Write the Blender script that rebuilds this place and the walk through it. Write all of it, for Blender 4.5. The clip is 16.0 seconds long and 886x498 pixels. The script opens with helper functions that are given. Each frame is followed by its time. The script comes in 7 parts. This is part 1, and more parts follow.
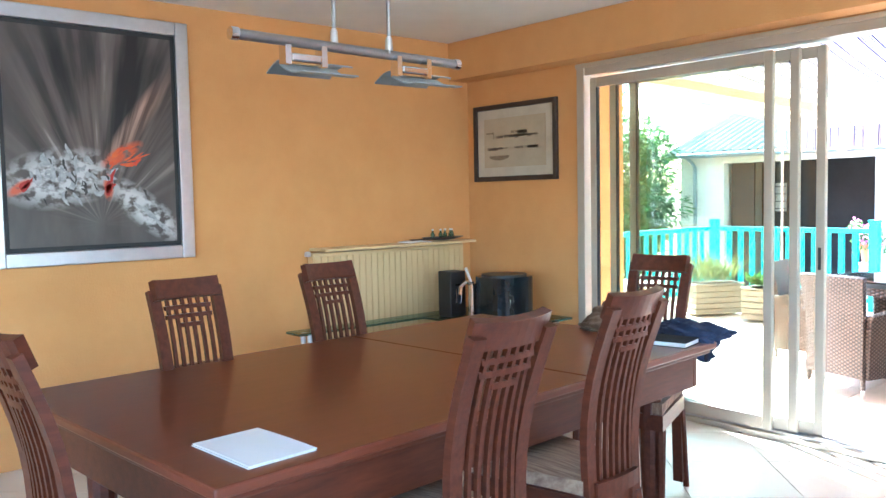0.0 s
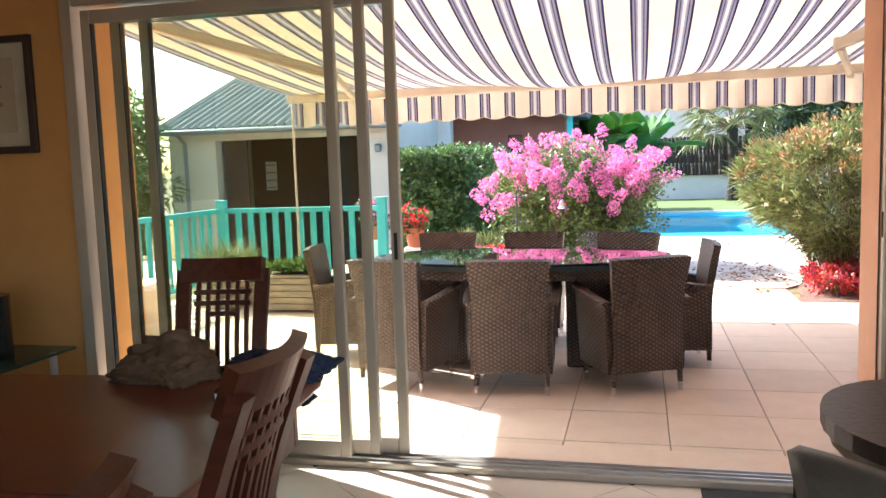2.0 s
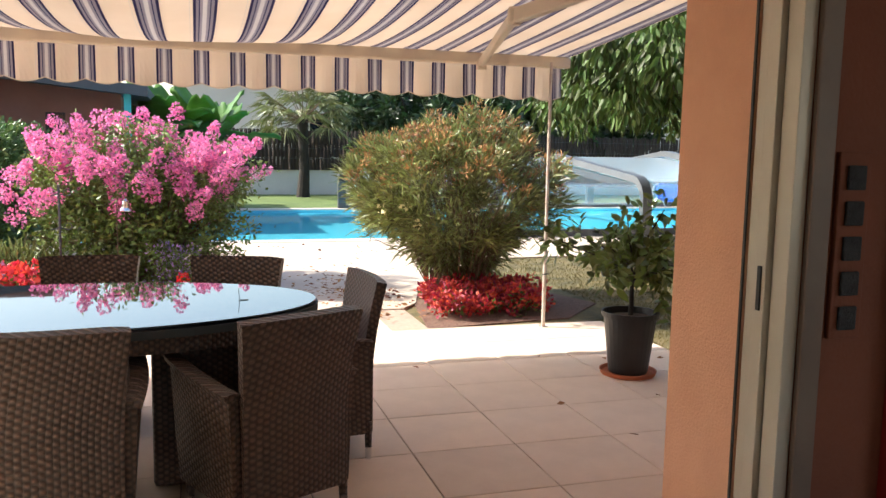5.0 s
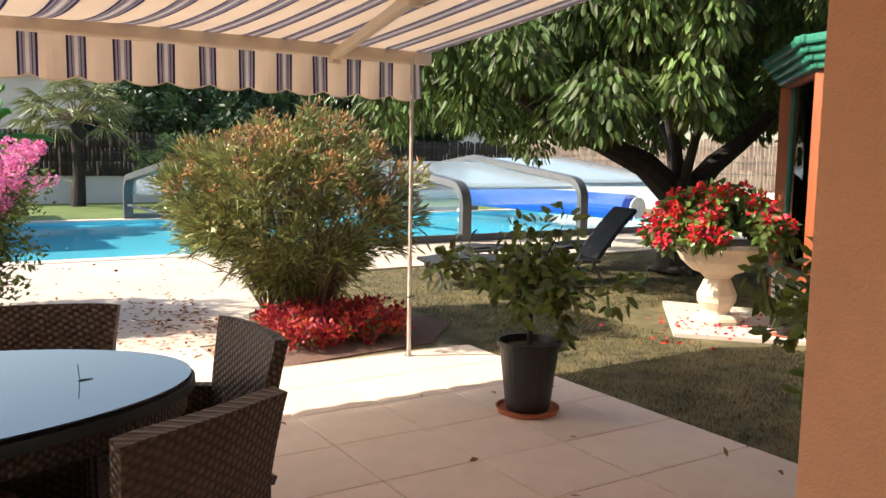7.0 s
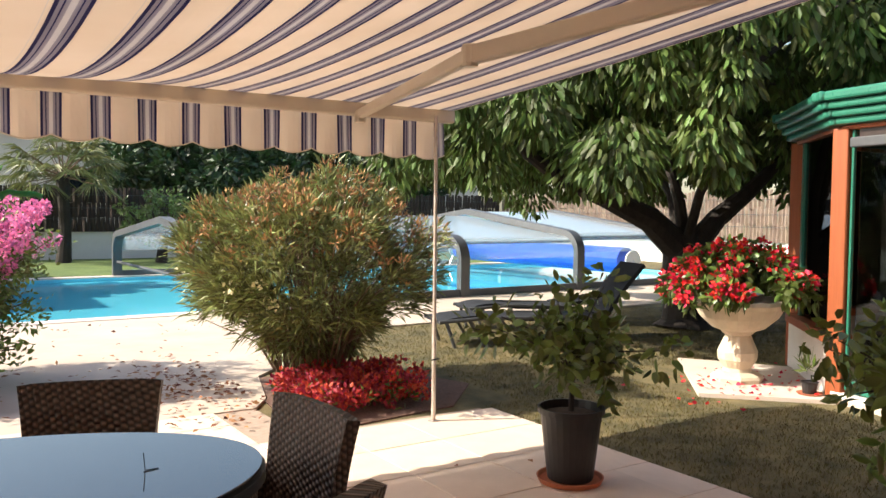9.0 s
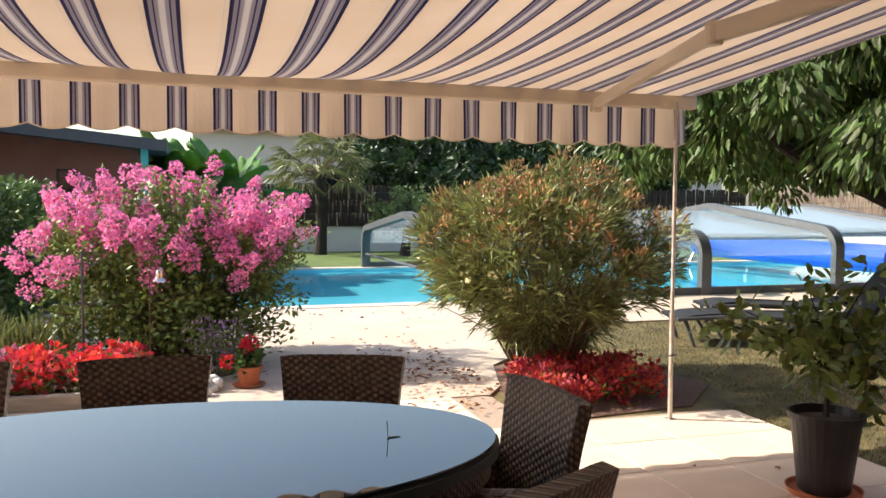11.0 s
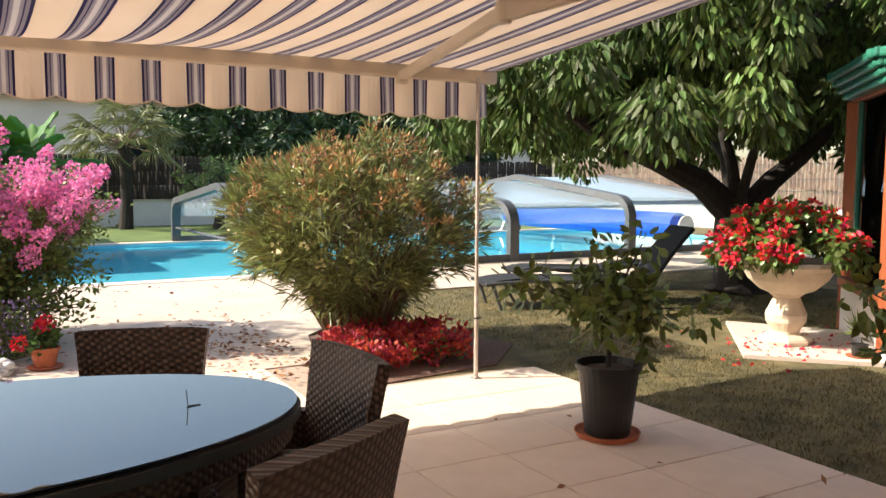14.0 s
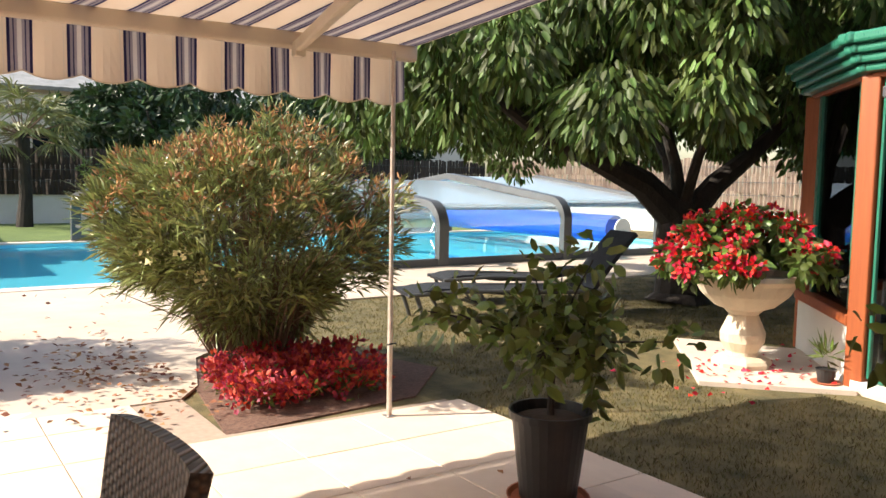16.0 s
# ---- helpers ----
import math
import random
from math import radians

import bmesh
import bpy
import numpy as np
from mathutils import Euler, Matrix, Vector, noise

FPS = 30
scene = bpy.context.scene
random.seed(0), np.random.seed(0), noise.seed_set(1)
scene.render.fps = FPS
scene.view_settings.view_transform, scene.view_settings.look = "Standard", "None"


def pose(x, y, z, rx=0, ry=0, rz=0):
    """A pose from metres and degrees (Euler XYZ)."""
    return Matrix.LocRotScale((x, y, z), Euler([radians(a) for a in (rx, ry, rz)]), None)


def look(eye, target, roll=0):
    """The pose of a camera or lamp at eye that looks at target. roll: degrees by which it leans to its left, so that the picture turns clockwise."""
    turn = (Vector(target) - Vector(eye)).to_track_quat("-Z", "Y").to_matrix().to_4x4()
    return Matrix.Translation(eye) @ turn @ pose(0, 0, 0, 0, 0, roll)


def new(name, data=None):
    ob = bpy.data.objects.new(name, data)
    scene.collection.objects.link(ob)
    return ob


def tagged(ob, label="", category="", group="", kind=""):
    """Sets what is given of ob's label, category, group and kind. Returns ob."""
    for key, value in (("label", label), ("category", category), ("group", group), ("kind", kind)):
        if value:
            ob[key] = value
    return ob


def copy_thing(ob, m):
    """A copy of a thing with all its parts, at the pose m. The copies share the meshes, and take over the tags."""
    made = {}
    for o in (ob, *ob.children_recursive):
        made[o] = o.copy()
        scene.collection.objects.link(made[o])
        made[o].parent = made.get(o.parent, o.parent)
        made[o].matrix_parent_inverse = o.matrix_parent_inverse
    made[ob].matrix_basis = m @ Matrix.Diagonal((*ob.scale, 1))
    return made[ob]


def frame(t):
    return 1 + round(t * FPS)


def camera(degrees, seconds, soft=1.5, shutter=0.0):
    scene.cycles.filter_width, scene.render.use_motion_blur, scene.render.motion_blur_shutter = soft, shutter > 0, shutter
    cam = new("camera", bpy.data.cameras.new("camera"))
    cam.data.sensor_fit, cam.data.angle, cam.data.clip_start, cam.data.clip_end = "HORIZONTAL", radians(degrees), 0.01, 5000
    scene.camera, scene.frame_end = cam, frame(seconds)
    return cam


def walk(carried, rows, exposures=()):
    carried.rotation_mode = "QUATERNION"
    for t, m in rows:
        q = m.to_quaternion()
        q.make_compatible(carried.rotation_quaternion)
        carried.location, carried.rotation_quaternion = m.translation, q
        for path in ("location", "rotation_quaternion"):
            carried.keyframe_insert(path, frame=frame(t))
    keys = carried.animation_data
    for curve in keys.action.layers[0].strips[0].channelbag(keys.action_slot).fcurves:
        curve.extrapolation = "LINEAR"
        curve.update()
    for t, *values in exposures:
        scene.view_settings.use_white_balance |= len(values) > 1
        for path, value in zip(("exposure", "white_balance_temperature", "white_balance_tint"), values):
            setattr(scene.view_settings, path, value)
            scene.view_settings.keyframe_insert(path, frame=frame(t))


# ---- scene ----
cam = camera(57.1, 16.0)
PATH = [
    (0, (4.581, -4.237, 1.363), (3.071, -2.931, 1.237), -1.1),
    (0.5, (4.319, -4.058, 1.358), (2.984, -2.577, 1.196), -1.4),
    (1, (4.08, -3.817, 1.347), (2.966, -2.167, 1.157), -1.6),
    (1.5, (3.875, -3.594, 1.334), (3.109, -1.759, 1.123), -0.6),
    (2, (3.687, -3.37, 1.355), (3.217, -1.437, 1.149), -1.9),
    (2.5, (3.566, -3.073, 1.361), (3.254, -1.105, 1.187), -2.2),
    (3, (3.514, -2.792, 1.364), (3.364, -0.804, 1.205), -0.3),
    (3.5, (3.457, -2.42, 1.377), (3.534, -0.43, 1.185), 0.3),
    (4, (3.451, -2.086, 1.361), (3.65, -0.106, 1.156), 0.3),
    (4.5, (3.445, -1.766, 1.348), (3.792, 0.192, 1.137), 1.0),
    (5, (3.398, -1.444, 1.358), (3.977, 0.456, 1.123), 1.0),
    (7.5, (3.219, -0.363, 1.385), (4.351, 1.273, 1.183), 1.0),
    (8, (3.188, -0.287, 1.394), (4.405, 1.29, 1.213), 1.0),
    (8.5, (3.1, -0.221, 1.414), (4.354, 1.33, 1.267), 0.7),
    (9, (3.054, -0.199, 1.424), (4.153, 1.469, 1.331), 0.6),
    (9.5, (3.039, -0.194, 1.415), (3.935, 1.593, 1.363), 1.0),
    (10, (3.041, -0.195, 1.405), (3.788, 1.66, 1.353), 1.0),
    (12.5, (3.068, -0.273, 1.364), (3.591, 1.65, 1.194), 0.0),
    (13, (3.042, -0.311, 1.367), (3.652, 1.586, 1.198), 0.3),
    (13.5, (3.07, -0.323, 1.363), (3.831, 1.519, 1.196), 0.4),
    (14, (3.082, -0.31, 1.375), (4.065, 1.423, 1.203), 0.3),
    (14.5, (3.215, -0.152, 1.359), (4.405, 1.446, 1.176), 0.1),
    (15, (3.353, 0.011, 1.349), (4.592, 1.569, 1.163), 0.6),
    (15.5, (3.508, 0.178, 1.354), (4.697, 1.776, 1.172), 1.0),
    (16, (3.685, 0.455, 1.363), (4.807, 2.102, 1.191), 1.1),
]
EXPOSURES = [(0.0, 4.2, 4650, 1), (0.5, 4.05, 4750, 2), (1.0, 3.5, 5050, 4), (1.5, 2.95, 5500, 6), (2.0, 2.33, 5750, 7), (2.5, 1.87, 5950, 8), (3.0, 1.63, 6100, 8), (3.5, 1.45, 6200, 8),
             (5.0, 1.38, 6350, 9), (7.5, 1.12, 6750, 10), (9.0, 1.08, 6700, 10), (10.0, 0.98, 6600, 9), (12.5, 1.08, 6700, 10), (16.0, 1.1, 6750, 10)]
SKY_STRENGTH = 0.15
SUN_STRENGTH = 4.6
FILL_POWER = 6.2
walk(cam, [(t, look(eye, aim, roll)) for t, eye, aim, roll in PATH], EXPOSURES)

# ---- daylight ----
SUN_TO = Vector((-1.19, 0.53, 1.0)).normalized()
world = bpy.data.worlds.new("sky")
scene.world = world
world.use_nodes = True
wn = world.node_tree
sky = wn.nodes.new("ShaderNodeTexSky")
sky.sky_type = "NISHITA"
sky.sun_disc = False
sky.sun_elevation = math.asin(SUN_TO.z)
sky.sun_rotation = math.atan2(SUN_TO.x, SUN_TO.y)
sky.air_density = 1.2
sky.dust_density = 2.0
wn.links.new(sky.outputs[0], wn.nodes["Background"].inputs[0])
wn.nodes["Background"].inputs[1].default_value = SKY_STRENGTH
sun = new("sun", bpy.data.lights.new("sun", "SUN"))
sun.data.energy = SUN_STRENGTH
sun.data.angle = radians(0.55)
sun.data.color = (1.0, 0.93, 0.82)
sun.matrix_world = look(SUN_TO * 30, (0, 0, 0))


def fill_lamp(x, y, z, aim, w, h, power):
    """An added area lamp in an unseen opening, to brighten the room."""
    lamp = new("fill_daylight", bpy.data.lights.new("fill_daylight", "AREA"))
    lamp.data.shape = "RECTANGLE"
    lamp.data.size, lamp.data.size_y, lamp.data.energy = w, h, power
    lamp.data.color = (1.0, 0.97, 0.92)
    lamp.matrix_world = look((x, y, z), aim)


# Both lamps are made up, placed to lift the left wall and table.
fill_lamp(4.2, -6.75, 1.35, (4.2, 0, 1.35), 3.9, 1.65, FILL_POWER * 0.22)
fill_lamp(8.35, -3.1, 1.55, (0, -3.1, 1.55), 2.9, 1.25, FILL_POWER)


# ---- materials ----
def shader(name):
    m = bpy.data.materials.new(name)
    m.use_nodes = True
    return m, m.node_tree.nodes, m.node_tree.links, m.node_tree.nodes["Principled BSDF"]


def mat(name, a, b=None, scale=6.0, rough=0.6, metal=0.0, bump=0.15, fine=60.0, detail=6.0, stretch=(1, 1, 1), island=0.0, sheen=0.0, leaf=0.0, spec=None, obvar=0.0, rvar=0.1):
    """A surface that varies from colour a to colour b at a coarse scale, with fine relief."""
    m, n, l, p = shader(name)
    b = b or tuple(c * 0.8 for c in a)
    tc = n.new("ShaderNodeTexCoord")
    mp = n.new("ShaderNodeMapping")
    mp.inputs["Scale"].default_value = stretch
    l.new(tc.outputs["Object"], mp.inputs[0])
    n1 = n.new("ShaderNodeTexNoise")
    n1.inputs["Scale"].default_value = scale
    n1.inputs["Detail"].default_value = detail
    n1.inputs["Roughness"].default_value = 0.65
    l.new(mp.outputs[0], n1.inputs["Vector"])
    ramp = n.new("ShaderNodeValToRGB")
    ramp.color_ramp.elements[0].position = 0.32
    ramp.color_ramp.elements[1].position = 0.68
    ramp.color_ramp.elements[0].color = (*b, 1)
    ramp.color_ramp.elements[1].color = (*a, 1)
    l.new(n1.outputs["Fac"], ramp.inputs[0])
    colour = ramp.outputs[0]
    n2 = n.new("ShaderNodeTexNoise")
    n2.inputs["Scale"].default_value = fine
    n2.inputs["Detail"].default_value = 4
    l.new(mp.outputs[0], n2.inputs["Vector"])
    if island or obvar:
        hs = n.new("ShaderNodeHueSaturation")
        src = n.new("ShaderNodeNewGeometry").outputs["Random Per Island"] if island else n.new("ShaderNodeObjectInfo").outputs["Random"]
        mr = n.new("ShaderNodeMapRange")
        k = island or obvar
        mr.inputs["To Min"].default_value = 1 - k
        mr.inputs["To Max"].default_value = 1 + k
        l.new(src, mr.inputs["Value"])
        l.new(mr.outputs[0], hs.inputs["Value"])
        if island:
            mr2 = n.new("ShaderNodeMapRange")
            mr2.inputs["To Min"].default_value = 0.5 - 0.06 * island
            mr2.inputs["To Max"].default_value = 0.5 + 0.05 * island
            l.new(src, mr2.inputs["Value"])
            l.new(mr2.outputs[0], hs.inputs["Hue"])
        l.new(colour, hs.inputs["Color"])
        colour = hs.outputs[0]
    l.new(colour, p.inputs["Base Color"])
    p.inputs["Metallic"].default_value = metal
    if spec is not None:
        p.inputs["Specular IOR Level"].default_value = spec
    rr = n.new("ShaderNodeMapRange")
    rr.inputs["To Min"].default_value = max(0.02, rough - rvar)
    rr.inputs["To Max"].default_value = min(1.0, rough + rvar)
    l.new(n2.outputs["Fac"], rr.inputs["Value"])
    l.new(rr.outputs[0], p.inputs["Roughness"])
    if bump:
        bp = n.new("ShaderNodeBump")
        bp.inputs["Strength"].default_value = bump
        bp.inputs["Distance"].default_value = 0.01
        l.new(n2.outputs["Fac"], bp.inputs["Height"])
        l.new(bp.outputs[0], p.inputs["Normal"])
    if leaf:
        tr = n.new("ShaderNodeBsdfTranslucent")
        l.new(colour, tr.inputs[0])
        mx = n.new("ShaderNodeMixShader")
        mx.inputs[0].default_value = leaf
        l.new(p.outputs[0], mx.inputs[1])
        l.new(tr.outputs[0], mx.inputs[2])
        l.new(mx.outputs[0], n["Material Output"].inputs[0])
    return m


def clear(name, tint, rough=0.0, ior=1.5, haze=0.0, haze_colour=(0.8, 0.85, 0.9)):
    """A thin clear pane: tinted, with a mirror gloss that follows the angle, and some haze."""
    m, n, l, p = shader(name)
    tr = n.new("ShaderNodeBsdfTransparent")
    tr.inputs[0].default_value = (*tint, 1)
    gl = n.new("ShaderNodeBsdfGlossy")
    gl.inputs["Roughness"].default_value = rough
    fr = n.new("ShaderNodeFresnel")
    fr.inputs[0].default_value = ior
    mx = n.new("ShaderNodeMixShader")
    l.new(fr.outputs[0], mx.inputs[0])
    base = tr.outputs[0]
    if haze:
        di = n.new("ShaderNodeBsdfDiffuse")
        di.inputs[0].default_value = (*haze_colour, 1)
        tl = n.new("ShaderNodeBsdfTranslucent")
        tl.inputs[0].default_value = (*haze_colour, 1)
        m0 = n.new("ShaderNodeMixShader")
        m0.inputs[0].default_value = 0.5
        l.new(di.outputs[0], m0.inputs[1])
        l.new(tl.outputs[0], m0.inputs[2])
        m1 = n.new("ShaderNodeMixShader")
        m1.inputs[0].default_value = haze
        l.new(tr.outputs[0], m1.inputs[1])
        l.new(m0.outputs[0], m1.inputs[2])
        base = m1.outputs[0]
    l.new(base, mx.inputs[1])
    l.new(gl.outputs[0], mx.inputs[2])
    l.new(mx.outputs[0], n["Material Output"].inputs[0])
    return m


def math_node(n, l, op, a, b=None, c=None):
    q = n.new("ShaderNodeMath")
    q.operation = op
    for i, v in enumerate((a, b, c)):
        if v is None:
            continue
        if isinstance(v, (int, float)):
            q.inputs[i].default_value = v
        else:
            l.new(v, q.inputs[i])
    return q.outputs[0]


def weave_mat(name, a, b, size=0.016):
    """Flat plastic cane, woven over and under."""
    m, n, l, p = shader(name)
    tc = n.new("ShaderNodeTexCoord")
    sp = n.new("ShaderNodeSeparateXYZ")
    l.new(tc.outputs["Object"], sp.inputs[0])
    xy = math_node(n, l, "ADD", sp.outputs[0], sp.outputs[1])
    u = math_node(n, l, "MULTIPLY", xy, math.pi / size)
    v = math_node(n, l, "MULTIPLY", sp.outputs[2], math.pi / (size * 0.6))
    su = math_node(n, l, "SINE", u)
    sv = math_node(n, l, "SINE", v)
    h = math_node(n, l, "MULTIPLY", su, sv)
    h2 = math_node(n, l, "ABSOLUTE", su)
    h3 = math_node(n, l, "MULTIPLY_ADD", h, 0.75, math_node(n, l, "MULTIPLY", h2, 0.7))
    mr = n.new("ShaderNodeMapRange")
    mr.inputs["From Min"].default_value = -0.4
    mr.inputs["From Max"].default_value = 1.4
    l.new(h3, mr.inputs["Value"])
    ns = n.new("ShaderNodeTexNoise")
    ns.inputs["Scale"].default_value = 9
    l.new(tc.outputs["Object"], ns.inputs["Vector"])
    k = math_node(n, l, "MULTIPLY_ADD", ns.outputs["Fac"], 0.35, mr.outputs[0])
    ramp = n.new("ShaderNodeValToRGB")
    ramp.color_ramp.elements[0].color = (*b, 1)
    ramp.color_ramp.elements[1].color = (*a, 1)
    ramp.color_ramp.elements[0].position = 0.2
    l.new(k, ramp.inputs[0])
    l.new(ramp.outputs[0], p.inputs["Base Color"])
    p.inputs["Roughness"].default_value = 0.42
    bp = n.new("ShaderNodeBump")
    bp.inputs["Strength"].default_value = 0.9
    bp.inputs["Distance"].default_value = 0.006
    l.new(mr.outputs[0], bp.inputs["Height"])
    l.new(bp.outputs[0], p.inputs["Normal"])
    return m


def stripe_mat(name, period=0.2435, shift=0.0083):
    """Awning cloth: cream with navy-edged grey stripe groups that run out from the wall."""
    m, n, l, p = shader(name)
    tc = n.new("ShaderNodeTexCoord")
    sp = n.new("ShaderNodeSeparateXYZ")
    l.new(tc.outputs["Object"], sp.inputs[0])
    a = math_node(n, l, "ADD", sp.outputs[0], shift)
    f = math_node(n, l, "FRACT", math_node(n, l, "DIVIDE", a, period))
    ramp = n.new("ShaderNodeValToRGB")
    cr = ramp.color_ramp
    cr.interpolation = "CONSTANT"
    cream, navy, grey, pale = (0.78, 0.69, 0.605, 1), (0.045, 0.045, 0.14, 1), (0.40, 0.38, 0.43, 1), (0.66, 0.63, 0.63, 1)
    stops = [(0.0, navy), (0.05, grey), (0.10, navy), (0.12, grey), (0.17, pale), (0.25, grey), (0.30, navy), (0.32, grey), (0.375, navy), (0.425, cream), (0.93, pale), (0.945, cream)]
    cr.elements[0].position, cr.elements[0].color = stops[0]
    cr.elements[1].position, cr.elements[1].color = stops[1]
    for pos, col in stops[2:]:
        e = cr.elements.new(pos)
        e.color = col
    l.new(f, ramp.inputs[0])
    ns = n.new("ShaderNodeTexNoise")
    ns.inputs["Scale"].default_value = 2.2
    ns.inputs["Detail"].default_value = 6
    l.new(tc.outputs["Object"], ns.inputs["Vector"])
    dirt = n.new("ShaderNodeMixRGB")
    dirt.blend_type = "MULTIPLY"
    dirt.inputs["Color2"].default_value = (0.86, 0.82, 0.76, 1)
    l.new(ns.outputs["Fac"], dirt.inputs["Fac"])
    l.new(ramp.outputs[0], dirt.inputs["Color1"])
    l.new(dirt.outputs[0], p.inputs["Base Color"])
    p.inputs["Roughness"].default_value = 0.85
    tr = n.new("ShaderNodeBsdfTranslucent")
    l.new(dirt.outputs[0], tr.inputs[0])
    mx = n.new("ShaderNodeMixShader")
    mx.inputs[0].default_value = 0.57
    l.new(p.outputs[0], mx.inputs[1])
    l.new(tr.outputs[0], mx.inputs[2])
    l.new(mx.outputs[0], n["Material Output"].inputs[0])
    wv = n.new("ShaderNodeTexNoise")
    wv.inputs["Scale"].default_value = 400
    bp = n.new("ShaderNodeBump")
    bp.inputs["Strength"].default_value = 0.1
    bp.inputs["Distance"].default_value = 0.002
    l.new(wv.outputs["Fac"], bp.inputs["Height"])
    l.new(bp.outputs[0], p.inputs["Normal"])
    return m


def canvas_mat(name, cy, cz):
    """Paint dragged out in a fan from a splash: dark and pale streaks over taupe, with a broken white band."""
    m, n, l, p = shader(name)
    tc = n.new("ShaderNodeTexCoord")
    sp = n.new("ShaderNodeSeparateXYZ")
    l.new(tc.outputs["Object"], sp.inputs[0])
    dy = math_node(n, l, "SUBTRACT", sp.outputs[1], cy)
    dz = math_node(n, l, "SUBTRACT", sp.outputs[2], cz - 0.25)
    ang = math_node(n, l, "ARCTAN2", dz, dy)

    def grain(a, b, sa, sb, seed, detail=4.0):
        c = n.new("ShaderNodeCombineXYZ")
        l.new(math_node(n, l, "MULTIPLY", a, sa), c.inputs[0])
        l.new(math_node(n, l, "MULTIPLY", b, sb), c.inputs[1])
        c.inputs[2].default_value = seed
        t = n.new("ShaderNodeTexNoise")
        t.inputs["Scale"].default_value = 1.0
        t.inputs["Detail"].default_value = detail
        l.new(c.outputs[0], t.inputs["Vector"])
        return t.outputs["Fac"]

    def ramp(src, stops):
        r = n.new("ShaderNodeValToRGB")
        e = r.color_ramp.elements
        for i, (pos, v) in enumerate(stops):
            q = e[i] if i < 2 else e.new(pos)
            q.position = pos
            q.color = (v, v, v, 1) if isinstance(v, (int, float)) else (*v, 1)
        l.new(src, r.inputs[0])
        return r.outputs[0]

    def mix(fac, a, b):
        x = n.new("ShaderNodeMixRGB")
        l.new(fac, x.inputs[0])
        l.new(a, x.inputs[1])
        l.new(b, x.inputs[2])
        return x.outputs[0]

    def spot(y, z, ry, rz, turn):
        q = n.new("ShaderNodeMapping")
        q.vector_type = "TEXTURE"
        q.inputs["Location"].default_value = (0.03, y, z)
        q.inputs["Rotation"].default_value = (radians(turn), 0, 0)
        q.inputs["Scale"].default_value = (1, ry, rz)
        l.new(tc.outputs["Object"], q.inputs[0])
        g = n.new("ShaderNodeTexGradient")
        g.gradient_type = "SPHERICAL"
        l.new(q.outputs[0], g.inputs[0])
        return g.outputs["Fac"]

    streak = grain(ang, dz, 7.0, 0.9, 2.0)
    fan = ramp(streak, [(0.33, (0.012, 0.010, 0.010)), (0.44, (0.05, 0.040, 0.035)), (0.52, (0.115, 0.092, 0.08)), (0.6, (0.16, 0.13, 0.115)), (0.68, (0.42, 0.36, 0.33))])
    ground = ramp(grain(dy, dz, 5.0, 1.6, 7.0), [(0.35, (0.07, 0.06, 0.054)), (0.68, (0.15, 0.128, 0.115))])
    base = mix(ramp(spot(cy + 0.05, cz + 0.45, 0.62, 0.75, -12), [(0.0, 0.0), (0.5, 1.0)]), ground, fan)
    tan = ramp(grain(ang, dz, 16.0, 1.4, 5.0), [(0.4, (0.10, 0.06, 0.045)), (0.62, (0.5, 0.33, 0.26))])
    base = mix(ramp(spot(cy + 0.2, cz + 0.3, 0.42, 0.07, 55), [(0.05, 0.0), (0.6, 0.85)]), base, tan)
    pale = n.new("ShaderNodeRGB")
    pale.outputs[0].default_value = (0.58, 0.57, 0.57, 1)
    blot = grain(dy, dz, 17.0, 21.0, 1.0, 6.0)
    for y, z, ry, rz, turn in ((cy - 0.2, cz, 0.34, 0.17, 8), (cy + 0.24, cz - 0.18, 0.3, 0.1, -40)):
        band = math_node(n, l, "MULTIPLY", ramp(spot(y, z, ry, rz, turn), [(0.0, 0.0), (0.55, 1.0)]), ramp(blot, [(0.42, 0.0), (0.56, 1.0)]))
        base = mix(band, base, pale.outputs[0])
    hot = n.new("ShaderNodeRGB")
    hot.outputs[0].default_value = (0.62, 0.11, 0.03, 1)
    for y, z, ry, rz, turn in ((cy + 0.12, cz + 0.13, 0.16, 0.05, 30), (cy + 0.04, cz - 0.05, 0.035, 0.09, 0), (cy - 0.4, cz - 0.05, 0.09, 0.035, 35)):
        band = math_node(n, l, "MULTIPLY", ramp(spot(y, z, ry, rz, turn), [(0.1, 0.0), (0.5, 0.9)]), ramp(blot, [(0.36, 0.0), (0.5, 1.0)]))
        base = mix(band, base, hot.outputs[0])
    l.new(base, p.inputs["Base Color"])
    p.inputs["Roughness"].default_value = 0.55
    bp = n.new("ShaderNodeBump")
    bp.inputs["Strength"].default_value = 0.25
    bp.inputs["Distance"].default_value = 0.004
    l.new(blot, bp.inputs["Height"])
    l.new(bp.outputs[0], p.inputs["Normal"])
    return m


